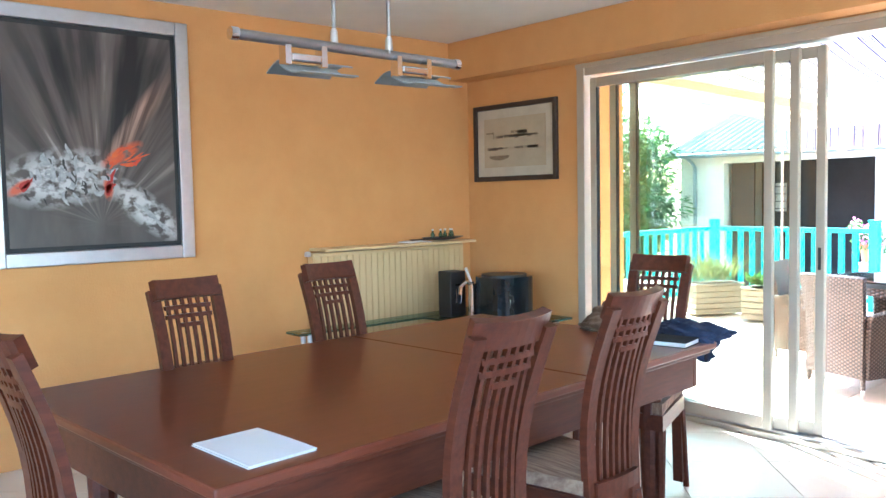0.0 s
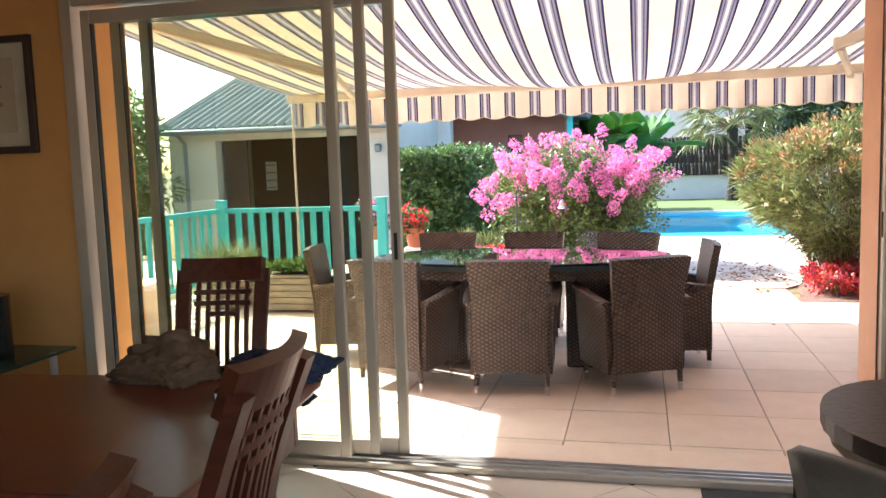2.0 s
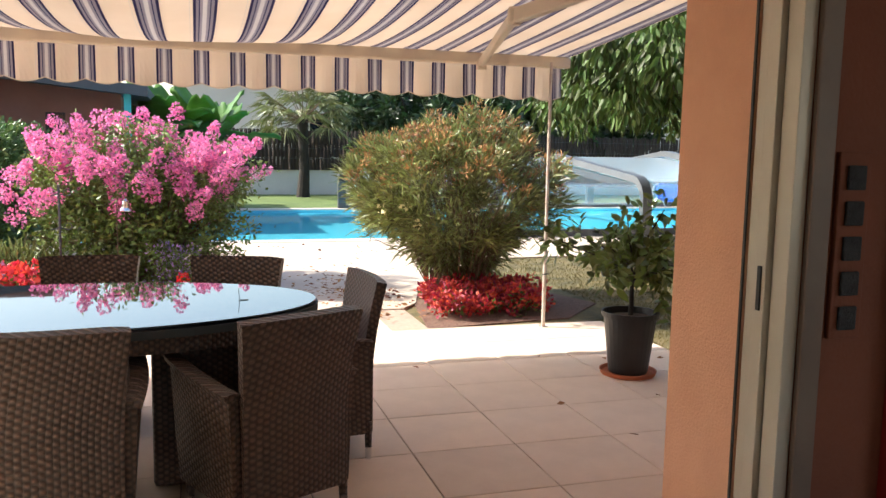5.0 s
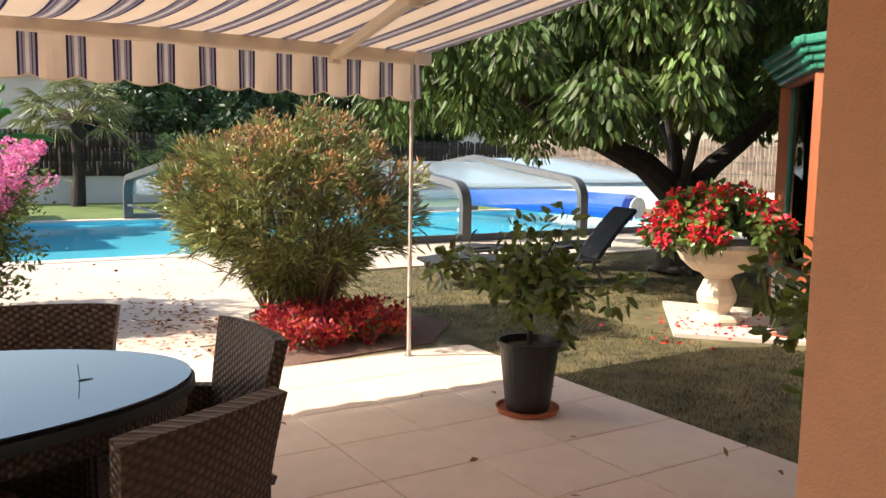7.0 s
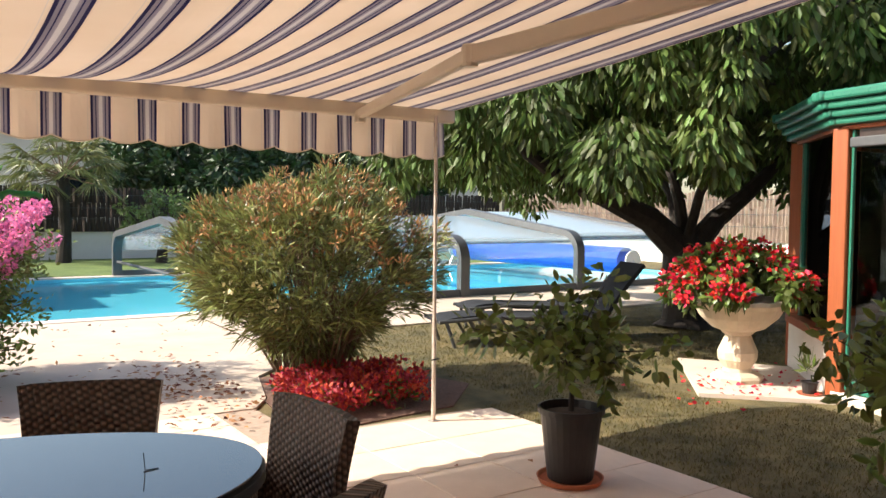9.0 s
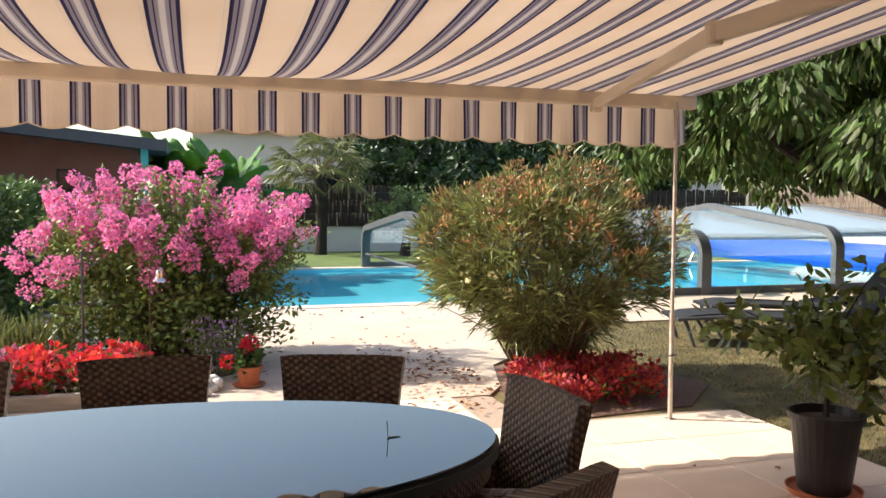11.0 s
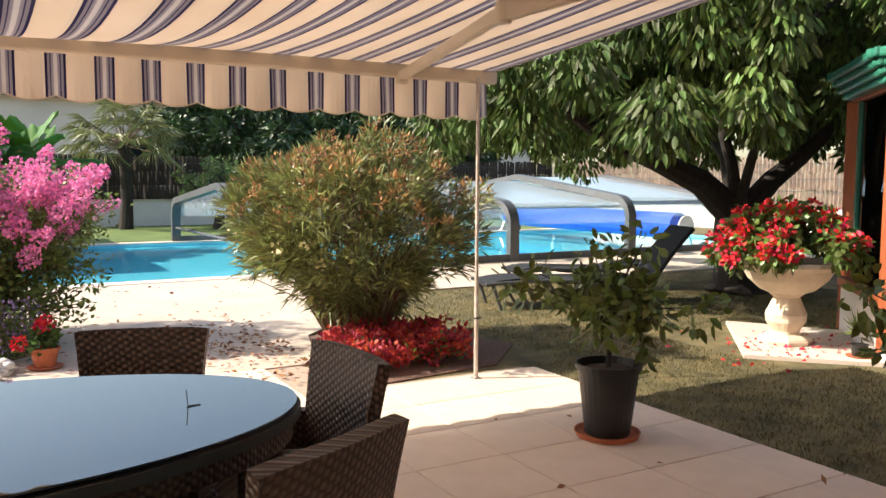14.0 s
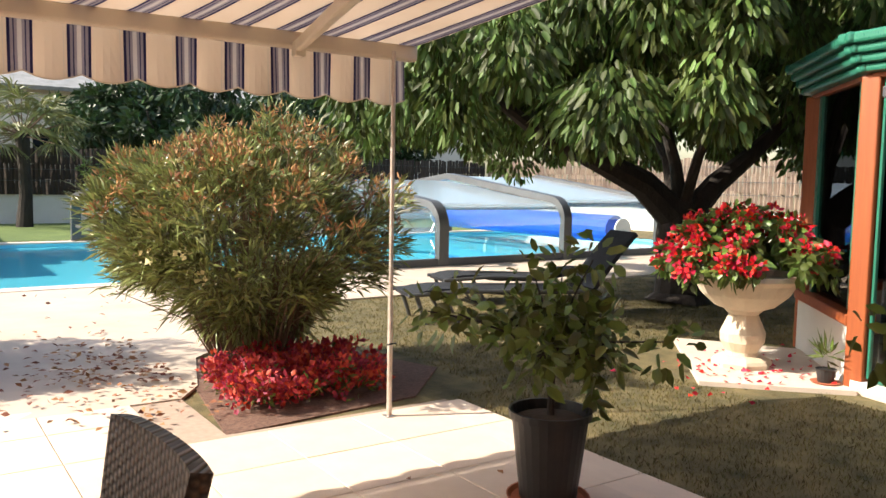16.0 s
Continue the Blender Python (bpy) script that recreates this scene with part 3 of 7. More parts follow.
struct("floor_screed", Box(-0.35, X_R + 0.3, Y_B - 0.3, 0.0, -0.3, -0.012), "grout", "grey grout bed under the floor tiles", "floor")
struct("wall_left", Box(-0.35, 0.0, Y_B - 0.3, 0.4, -0.3, 2.9), "plaster", "warm orange plastered wall with paintings and a radiator", "wall")
bm = bmesh.new()
box(bm, 0.0, D0, 0.0, Y_O, -0.3, 2.9)
wf = struct("wall_front", bm, "plaster", "orange plastered wall beside the terrace door", "wall")
struct("wall_front_head", Box(D0, D1, 0.002, Y_O, DT, 2.9), "plaster", "orange wall over the terrace door", "wall")
struct("wall_front_right", Box(D1, X_R + 0.3, 0.002, Y_O - 0.01, -0.3, 2.9), "shaded_red", "red-brown wall with light switches beside the door, darkened for shade", "wall")
struct("red_wall_panel", Box(4.905, X_R, -0.03, 0.0, 0.0, CEIL), "redpaint", "plain dark red painted wall section", "wall")
struct("wall_right", Box(X_R, X_R + 0.3, Y_B, -4.6, -0.3, 2.9), "plaster", "plain orange end wall", "wall")
struct("wall_right_end", Box(X_R, X_R + 0.3, -1.6, 0.0, -0.3, 2.9), "plaster", "plain orange end wall", "wall")
# Unseen walls; their openings are added to hold the fill lamps.
bm = bmesh.new()
box(bm, X_R, X_R + 0.3, -4.6, -1.6, -0.3, 0.9)
box(bm, X_R, X_R + 0.3, -4.6, -1.6, 2.2, 2.9)
struct("wall_right_window", bm, "plaster", "unseen orange end wall round an opening added for fill light", "wall")
bm = bmesh.new()
box(bm, -0.35, 2.2, Y_B - 0.3, Y_B, -0.3, 2.9)
box(bm, 6.2, X_R + 0.3, Y_B - 0.3, Y_B, -0.3, 2.9)
box(bm, 2.2, 6.2, Y_B - 0.3, Y_B, -0.3, 0.5)
box(bm, 2.2, 6.2, Y_B - 0.3, Y_B, 2.2, 2.9)
struct("wall_back", bm, "plaster", "unseen orange back wall round an opening added for fill light", "wall")
struct("ceiling", Box(-0.35, X_R + 0.3, Y_B - 0.3, 0.0, CEIL, CEIL + 0.2), "ceiling", "white painted ceiling", "ceiling")
struct("shutter_box", Box(0.0, X_R, -0.19, -0.002, 2.225, CEIL, 0.004), "plaster", "orange boxed-in roller shutter case along the wall head", "trim")
# outside skins of the front wall
struct("facade_left", Box(-9.0, D0 - 0.002, Y_O, Y_O + 0.02, -1.4, 3.3), "salmon", "salmon rendered house front", "wall")
struct("facade_head", Box(D0 - 0.002, D1 + 0.002, Y_O, Y_O + 0.02, DT + 0.002, 3.3), "salmon", "salmon rendered house front over the door", "wall")
struct("facade_right", Box(D1 + 0.002, 12.0, Y_O - 0.008, Y_O + 0.02, -0.3, 3.3), "salmon", "salmon rendered house front beside the door", "wall")
struct("reveal_left", Box(D0, D0 + 0.02, 0.13, Y_O + 0.02, 0.0, DT), "plaster", "sunlit orange door reveal", "trim")
struct("reveal_right", Box(D1 - 0.015, D1, 0.13, Y_O + 0.02, 0.0, DT), "salmon", "smooth salmon door reveal", "trim")

# ---- sliding terrace door ----
door = thing("door_1", "cream aluminium sliding terrace door, panels slid open together", "door", kind="structure")
part("sill_track", Box(D0, D1, 0.0, 0.135, 0.0, 0.03, 0.004), "alu", door)
for k in range(3):
    part("track_rail", Box(D0 + 0.03, D1 - 0.03, 0.027 + k * 0.04, 0.034 + k * 0.04, 0.03, 0.042), "silver", door)
part("head_track", Box(D0, D1, 0.0, 0.135, DT - 0.06, DT, 0.004), "alu", door)
part("jamb_left", Box(D0 - 0.03, D0 + 0.03, -0.012, 0.135, 0.0, DT + 0.02, 0.004), "alu", door)
bm = bmesh.new()
box(bm, D1 - 0.006, D1 + 0.03, 0.0, 0.05, 0.03, DT - 0.075, 0.003)
box(bm, D1 - 0.022, D1 + 0.0, 0.052, 0.088, 0.03, DT - 0.075, 0.003)
box(bm, D1 - 0.012, D1 + 0.0, 0.09, 0.128, 0.03, DT - 0.075, 0.003)
jr = part("jamb_right", bm, "alu", door)
part("lock_keep", Box(D1 - 0.026, D1 - 0.0205, 0.062, 0.074, 1.02, 1.12, 0.001), "dark", jr, "small dark lock slot")
part("seal", Box(D1 - 0.019, D1 - 0.0155, 0.131, 0.139, 0.03, DT - 0.075), "dark", door)
part("head_casing", Box(D0 - 0.04, D1 + 0.05, -0.014, -0.001, DT - 0.01, DT + 0.018, 0.003), "alu", door)
part("casing_right", Box(D1 + 0.031, D1 + 0.085, -0.014, 0.001, 0.0, DT - 0.012, 0.003), "casing", door)
W = 1.245
for k in range(3):
    x0, yc = D0 + 0.06 + 0.125 * k, 0.03 + 0.04 * k
    panel = part("door_panel", box(box(Box(x0, x0 + 0.05, yc - 0.016, yc + 0.016, 0.043, DT - 0.078, 0.005), x0 + W - 0.05, x0 + W, yc - 0.016, yc + 0.016, 0.043, DT - 0.078, 0.005), x0 + 0.05, x0 + W - 0.05, yc - 0.014, yc + 0.014, 0.043, 0.115, 0.004), "alu", door)
    part("top_rail", Box(x0 + 0.05, x0 + W - 0.05, yc - 0.014, yc + 0.014, DT - 0.14, DT - 0.078, 0.004), "alu", panel)
    pane = part("pane", Box(x0 + 0.05, x0 + W - 0.05, yc - 0.004, yc + 0.004, 0.115, DT - 0.14), "glass", panel)
    pane.visible_shadow = False
    part("seal", Box(x0 + 0.05, x0 + 0.056, yc - 0.0145, yc + 0.0145, 0.115, DT - 0.14), "dark", panel)
    if k == 2:
        part("handle", Box(x0 + W - 0.034, x0 + W - 0.018, yc - 0.02, yc - 0.0165, 0.94, 1.06, 0.001), "dark", panel, "recessed dark finger pull")

# ---- paintings ----
FX, FY0, FY1, FZ0, FZ1 = 0.0, -3.30, -2.225, 1.045, 2.385
art = thing("abstract_painting", "large abstract grey, white and orange painting in a silver frame", "painting", at=pose(0.0, 0, 0))
bm = bmesh.new()
for a in ((FY0, FY0 + 0.075, FZ0, FZ1), (FY1 - 0.075, FY1, FZ0, FZ1), (FY0 + 0.075, FY1 - 0.075, FZ0, FZ0 + 0.075), (FY0 + 0.075, FY1 - 0.075, FZ1 - 0.075, FZ1)):
    box(bm, 0.002, 0.05, *a, 0.006)
part("frame", bm, "silver", art)
part("inner_rebate", Box(0.002, 0.022, FY0 + 0.07, FY1 - 0.07, FZ0 + 0.07, FZ1 - 0.07), "dark", art)
part("canvas", Box(0.004, 0.03, FY0 + 0.1, FY1 - 0.1, FZ0 + 0.1, FZ1 - 0.1), "canvas", art)
CY, CZ = FY0 + 0.56, FZ0 + 0.46
ART = {"p_white": [], "p_orange": [], "p_red": [], "p_black": []}
r2 = random.Random(5)


def stroke(kind, y, z, ang, ln, wd, lift):
    ART[kind].append((y, z, ang, ln, wd, lift))


for i in range(34):
    stroke("p_white", CY - 0.2 + r2.gauss(0, 0.1), CZ + 0.02 + r2.gauss(0, 0.05), r2.uniform(-70, 120), r2.uniform(0.03, 0.09), r2.uniform(0.014, 0.032), 0.001 + 0.00001 * i)
for i in range(10):
    stroke("p_white", CY + 0.17 + 0.02 * i, CZ - 0.13 - 0.017 * i, -42 + r2.uniform(-8, 8), r2.uniform(0.05, 0.12), r2.uniform(0.01, 0.026), 0.0015 + 0.00001 * i)
for i in range(20):
    stroke("p_black", CY - 0.1 + r2.gauss(0, 0.13), CZ + r2.gauss(-0.03, 0.05), r2.uniform(-110, -20), r2.uniform(0.02, 0.07), r2.uniform(0.005, 0.014), 0.002 + 0.00001 * i)
for i in range(12):
    stroke("p_orange", CY + 0.09 + r2.gauss(0.02, 0.04), CZ + 0.1 + r2.gauss(0, 0.025), 28 + r2.uniform(-12, 20), r2.uniform(0.05, 0.12), r2.uniform(0.008, 0.02), 0.0025 + 0.00001 * i)
for i in range(8):
    stroke("p_red", CY + r2.choice([-0.38, 0.03, 0.05]) + r2.gauss(0, 0.015), CZ - 0.06 + r2.gauss(0, 0.03), r2.uniform(40, 90), r2.uniform(0.04, 0.09), r2.uniform(0.014, 0.026), 0.003)
for kind, rows in ART.items():
    bm = bmesh.new()
    for y, z, ang, ln, wd, lift in rows:
        d = Vector((0, math.cos(radians(ang)), math.sin(radians(ang))))
        s = Vector((0, -d.z, d.y))
        prof = [(0, 0.25), (0.12, 0.9), (0.45, 1.0), (0.8, 0.7), (1.0, 0.12)]
        pts = []
        for t, k in prof:
            c = Vector((0.0315 + lift, y, z)) + d * ln * t + s * wd * 0.3 * math.sin(t * 5 + y * 40)
            pts.append((c - s * wd * k / 2, c + s * wd * k / 2))
        clip = lambda q: Vector((q.x, min(max(q.y, FY0 + 0.102), FY1 - 0.102), min(max(q.z, FZ0 + 0.102), FZ1 - 0.102)))
        vs = [(bm.verts.new(clip(a)), bm.verts.new(clip(b))) for a, b in pts]
        for (a, b), (c2, d2) in zip(vs, vs[1:]):
            bm.faces.new((a, b, d2, c2))
    part("brushwork", bm, kind, art)["kind"] = "stuff"

pic = thing("framed_sketch", "faded wash drawing of boats in a dark wooden frame", "picture")
px0, px1, pz0, pz1 = 0.088, 0.905, 1.475, 2.03
bm = bmesh.new()
for a in ((px0, px0 + 0.035, pz0, pz1), (px1 - 0.035, px1, pz0, pz1), (px0 + 0.035, px1 - 0.035, pz0, pz0 + 0.035), (px0 + 0.035, px1 - 0.035, pz1 - 0.035, pz1)):
    box(bm, a[0], a[1], -0.03, -0.001, a[2], a[3], 0.005)
part("frame", bm, "framewood", pic)
part("mat_board", Box(px0 + 0.03, px1 - 0.03, -0.012, -0.002, pz0 + 0.03, pz1 - 0.03), "matboard", pic)
part("drawing", Box(px0 + 0.105, px1 - 0.105, -0.016, -0.0121, pz0 + 0.1, pz1 - 0.1), "sketch", pic)
bm = bmesh.new()
r3 = random.Random(3)
for z, n in ((pz0 + 0.31, 16), (pz0 + 0.225, 12), (pz0 + 0.34, 5)):
    for i in range(n):
        x = r3.uniform(px0 + 0.12, px1 - 0.22)
        w = r3.uniform(0.03, 0.1)
        box(bm, x, x + w, -0.0175, -0.0162, z + r3.uniform(-0.008, 0.012), z + r3.uniform(0.014, 0.02))
sheet(bm, lambda u, v: (px0 + 0.16 + 0.2 * u, -0.0172, pz0 + 0.15 + 0.035 * v * (0.4 + 0.6 * math.sin(math.pi * u)) + 0.02 * (2 * u - 1) ** 2), 8, 2, 0.001)
box(bm, px0 + 0.2, px0 + 0.204, -0.0175, -0.0162, pz0 + 0.31, pz0 + 0.36)
part("ink_drawing", bm, "ink", pic)["kind"] = "stuff"

# ---- radiator with its shelf ----
rad = thing("radiator", "cream grooved panel radiator under a narrow shelf", "radiator")
for i in range(26):
    y = -1.46 + i * 0.05
    part("rib", Box(0.0985, 0.1055, y + 0.004, y + 0.044, 0.34, 1.0, 0.005), "radiator", rad)
bm = bmesh.new()
box(bm, 0.03, 0.098, -1.462, -0.158, 0.32, 1.02, 0.006)
part("panel", bm, "radiator", rad)
for y in (-1.3, -0.32):
    part("bracket", Box(0.0, 0.04, y - 0.02, y + 0.02, 0.4, 0.95), "radiator", rad)
part("shelf", Box(0.0, 0.2, -1.43, -0.12, 1.032, 1.05, 0.004), "radiator", rad)
part("valve", Lathe([(0.0, 1.0), (0.02, 1.0), (0.022, 1.02), (0.016, 1.032)], 10, centre=(0.06, -1.478)), "whiteplastic", rad)
tray = thing("bottle_tray", "dark oval tray with small glass bottles on the shelf", "tray")
part("dish", Sheet(lambda u, v: (0.1 + 0.07 * v * math.cos(2 * math.pi * u), -0.36 + 0.19 * v * math.sin(2 * math.pi * u), 1.056 + 0.022 * v * v), 20, 4, 0.004), "framewood", tray)
for i, (x, y) in enumerate(((0.08, -0.44), (0.11, -0.39), (0.09, -0.33), (0.12, -0.29), (0.08, -0.27))):
    b = part("bottle", Lathe([(0.014, 1.06), (0.016, 1.065), (0.016, 1.1), (0.007, 1.112), (0.007, 1.125)], 10, centre=(x, y)), "consoleglass", tray)
    part("stopper", Lathe([(0.008, 1.125), (0.008, 1.137)], 8, centre=(x, y)), "whiteplastic", b)
mag = thing("magazine", "thin pale magazine lying on the radiator shelf", "magazine")
part("pages", Sheet(lambda u, v: (0.03 + 0.14 * v, -0.72 + 0.2 * u, 1.0545 + 0.004 * math.sin(3 * u)), 6, 3, 0.006), "paper", mag)
pen = thing("pencil_case", "slim black case on the radiator shelf", "case")
part("body", Box(0.06, 0.1, -0.64, -0.48, 1.062, 1.07, 0.003), "blackplastic", pen)

# ---- glass console and what stands on it ----
con = thing("glass_console", "low green-edged glass console along the wall", "console table")
part("glass_top", Box(0.14, 0.3, -1.7, -0.06, 0.535, 0.55, 0.003), "consoleglass", con)
part("glass_top", Box(0.305, 1.06, -0.72, -0.06, 0.535, 0.55, 0.003), "consoleglass", con)
for x, y in ((0.18, -1.6), (0.26, -1.6), (0.2, -0.15), (0.4, -0.15), (1.0, -0.15), (1.0, -0.62)):
    part("leg", Tube([(x, y, 0), (x, y, 0.535)], 0.018, 10), "silver", con)
spk = thing("speaker_dock", "slim black upright speaker with a silver loop", "speaker")
part("cabinet", Box(0.34, 0.47, -0.62, -0.48, 0.552, 0.86, 0.008), "blackplastic", spk)
bm = bmesh.new()
tube(bm, [(0.475, -0.575, 0.74), (0.475, -0.575, 0.66)] + [(0.475, -0.55 - 0.025 * math.cos(a), 0.66 - 0.025 * math.sin(a)) for a in np.linspace(0, math.pi, 7)] + [(0.475, -0.525, 0.74)], 0.004, 6)
box(bm, 0.4705, 0.476, -0.58, -0.52, 0.765, 0.773)
part("trim_loop", bm, "chrome", spk)
keg = thing("beer_dispenser", "black rounded beer dispenser with a chrome tap", "dispenser")
bm = bmesh.new()
prism(bm, [(0.76 + 0.16 * math.copysign(abs(math.cos(a)) ** 0.6, math.cos(a)), -0.4 + 0.17 * math.copysign(abs(math.sin(a)) ** 0.6, math.sin(a))) for a in np.linspace(0, 2 * math.pi, 29)[:-1]], 0.552, 0.835)
part("body", bm, "blackgloss", keg)
part("lid", Prism([(0.76 + 0.145 * math.cos(a), -0.4 + 0.155 * math.sin(a)) for a in np.linspace(0, 2 * math.pi, 25)[:-1]], 0.835, 0.85), "blackplastic", keg)
bm = bmesh.new()
box(bm, 0.60, 0.645, -0.585, -0.53, 0.555, 0.79, 0.01)
tube(bm, [(0.62, -0.55, 0.79), (0.6, -0.6, 0.8), (0.595, -0.64, 0.77), (0.595, -0.645, 0.72)], 0.014, 8)
part("tap", bm, "chrome", keg)
part("tap_lever", Tube([(0.62, -0.57, 0.8), (0.6, -0.6, 0.895)], [0.008, 0.011], 8), "whiteplastic", keg)

# ---- dining table ----
TZ = 0.735
TROT = 4.2
table = thing("dining_table", "long dark mahogany extending dining table, glossy top", "table", at=pose(2.17, -2.36, 0, 0, 0, TROT))
HL, HW = 1.175, 0.675

for y0, y1, nm in ((-HL, 0.279, "top_leaf"), (0.281, HL, "top_leaf")):
    bm = Box(-HW, HW, y0, y1, TZ - 0.03, TZ, 0.007)
    part(nm, bm, "mahogany_top", table)
part("top_moulding", Box(-HW + 0.02, HW - 0.02, -HL + 0.02, HL - 0.02, TZ - 0.05, TZ - 0.031, 0.006), "mahogany", table)
for x0, x1, y0, y1 in ((-HW + 0.06, HW - 0.06, -HL + 0.06, -HL + 0.09), (-HW + 0.06, HW - 0.06, HL - 0.09, HL - 0.06), (-HW + 0.06, -HW + 0.09, -HL + 0.091, HL - 0.091), (HW - 0.09, HW - 0.06, -HL + 0.091, HL - 0.091)):
    part("apron", Box(x0, x1, y0, y1, TZ - 0.19, TZ - 0.051, 0.003), "mahogany", table)
for sx in (-1, 1):
    for sy in (-1, 1):
        part("leg", Sheet(lambda u, v: (sx * (HW - 0.19) + 0.05 * math.cos(2 * math.pi * u) * (1 - 0.35 * v), sy * (HL - 0.22) + 0.05 * math.sin(2 * math.pi * u) * (1 - 0.35 * v), (TZ - 0.19) * (1 - v)), 12, 6, 0.004), "mahogany", table)


def dining_chair():
    """High curved back with slats and a small lattice, cloth seat, four legs. The back stands at y = 0, the sitter faces +y."""
    c = thing("dining_chair", "dark mahogany high-back dining chair with slatted lattice back", "chair", "dining chairs")

    def bend(z):
        q = max(0.0, (z - 0.45) / 0.62)
        return -0.10 * q + 0.05 * math.sin(math.pi * q) * 0.9

    def bow(x):
        return -0.026 * (1 - (x / 0.16) ** 2)

    def width(z):
        return 0.116 + 0.014 * max(0, (z - 0.45)) / 0.6

    for s in (-1, 1):
        part("back_post", Sheet(lambda u, v: (s * (width(0.03 + 1.04 * v) - 0.022 + 0.044 * u - 0.0), bend(0.03 + 1.04 * v) - 0.06 * max(0, 0.3 - v), 0.03 + 0.99 * v), 1, 14, 0.026), "mahogany", c)
    part("top_rail", Sheet(lambda u, v: ((2 * u - 1) * (width(1.0) + 0.008), bend(0.98 + 0.075 * v) + bow((2 * u - 1) * 0.155) + 0.004, 0.985 + 0.075 * v - 0.006 * (1 - (2 * u - 1) ** 2) * v), 10, 3, 0.028), "mahogany", c)
    part("low_rail", Sheet(lambda u, v: ((2 * u - 1) * 0.11, bend(0.46) - 0.012 + bow((2 * u - 1) * 0.155) * 0.5, 0.43 + 0.05 * v), 6, 2, 0.024), "mahogany", c)
    for i in range(6):
        x = -0.08 + 0.032 * i
        part("slat", Sheet(lambda u, v: (x - 0.0065 + 0.013 * u, bend(0.48 + 0.51 * v) + bow(x) * (0.5 + 0.5 * v), 0.47 + 0.52 * v), 1, 10, 0.014), "mahogany", c)
    for z, h in ((0.952, 0.094), (0.918, 0.094), (0.884, 0.048)):
        part("lattice_bar", Sheet(lambda u, v: ((2 * u - 1) * h, bend(z) + bow((2 * u - 1) * h), z - 0.008 + 0.016 * v), 6, 1, 0.016), "mahogany", c)
    part("seat", Sheet(lambda u, v: ((2 * u - 1) * (0.14 + 0.07 * v), 0.01 + 0.40 * v, 0.465 + 0.018 * math.sin(math.pi * u) * math.sin(math.pi * v)), 8, 8, 0.045), "seatcloth", c, "striped woven seat cover")
    part("seat_frame", Prism([(-0.15, 0.0), (0.15, 0.0), (0.215, 0.415), (-0.215, 0.415)], 0.375, 0.44), "mahogany", c)
    for s in (-1, 1):
        part("leg", Tube([(s * 0.195, 0.385, 0.375), (s * 0.2, 0.395, 0.0)], [0.022, 0.013], 8), "mahogany", c)
        part("leg", Tube([(s * 0.13, 0.0, 0.4), (s * 0.14, -0.05, 0.0)], [0.022, 0.014], 8), "mahogany", c)
    return c


ch = dining_chair()
CH = Matrix.Diagonal((1, 1, 1.006, 1))
ch.matrix_basis = pose(1.60, -2.92, 0, 0, 0, -88) @ CH
copy_thing(ch, pose(1.48, -2.18, 0, 0, 0, -87) @ CH)
copy_thing(ch, pose(3.09, -2.81, 0, 0, 0, 92) @ CH)
copy_thing(ch, pose(3.02, -2.20, 0, 0, 0, 93) @ CH)
copy_thing(ch, pose(2.47, -3.70, 0, 0, 0, 4) @ CH)
copy_thing(ch, pose(2.37, -1.04, 0, 0, 0, 192) @ CH)

sheetp = thing("paper_sheet", "white paper sheets lying on the dining table", "paper", at=pose(2.71, -3.27, TZ + 0.004, 0, 0, 4))
part("page", Sheet(lambda u, v: (-0.135 + 0.275 * u, -0.1 + 0.195 * v, 0.002 * math.sin(3 * u)), 6, 4, 0.002), "paper", sheetp)
part("page", Sheet(lambda u, v: (-0.13 + 0.275 * u, -0.106 + 0.195 * v, -0.0022), 2, 2, 0.0015), "paper", sheetp)


def heap(name, label, centre, lumps, seed, material):
    """A crumpled garment: a few overlapping folds of cloth with deep creases."""
    t = thing(name, label, "jacket", at=pose(*centre))
    rh = random.Random(seed)
    for i, (x, y, rx, ry, rz, turn) in enumerate(lumps):
        bm = bmesh.new()
        vs = bmesh.ops.create_icosphere(bm, subdivisions=5, radius=1.0)["verts"]
        off = Vector((seed * 3.1 + i, i * 2.3, seed))
        for v in vs:
            q = v.co.copy()
            k = 1 + 0.25 * noise.noise(q * 1.6 + off) + 0.42 * abs(noise.noise(Vector((q.x * 2.0, q.y * 5.5, q.z * 3.4)) + off)) ** 0.8 - 0.14 * abs(noise.noise(q * 3.0 + off)) - 0.03 * abs(noise.noise(q * 9 + off))
            p = Vector((q.x * rx * k, q.y * ry * k, max(-0.15, q.z) * rz * k))
            v.co = Matrix.Rotation(radians(turn), 3, "Z") @ p + Vector((x, y, 0.15 * rz))
        part("fold", bm, material, t, smooth=True)
    return t


heap("jacket", "crumpled khaki jacket heaped on the table end", (2.29, -1.2, TZ + 0.002), [(0.0, 0, 0.13, 0.075, 0.1, 20), (-0.05, 0.02, 0.09, 0.06, 0.085, -30), (0.08, -0.02, 0.09, 0.06, 0.06, 60), (-0.04, -0.04, 0.12, 0.05, 0.045, 5), (0.03, 0.03, 0.1, 0.04, 0.07, -12)], 2, "khaki")
j2 = heap("jacket", "navy jacket thrown over the table corner", (2.60, -1.13, TZ + 0.002), [(0.0, 0, 0.15, 0.08, 0.06, -15), (0.08, 0.03, 0.1, 0.06, 0.05, 40)], 6, "navycloth")
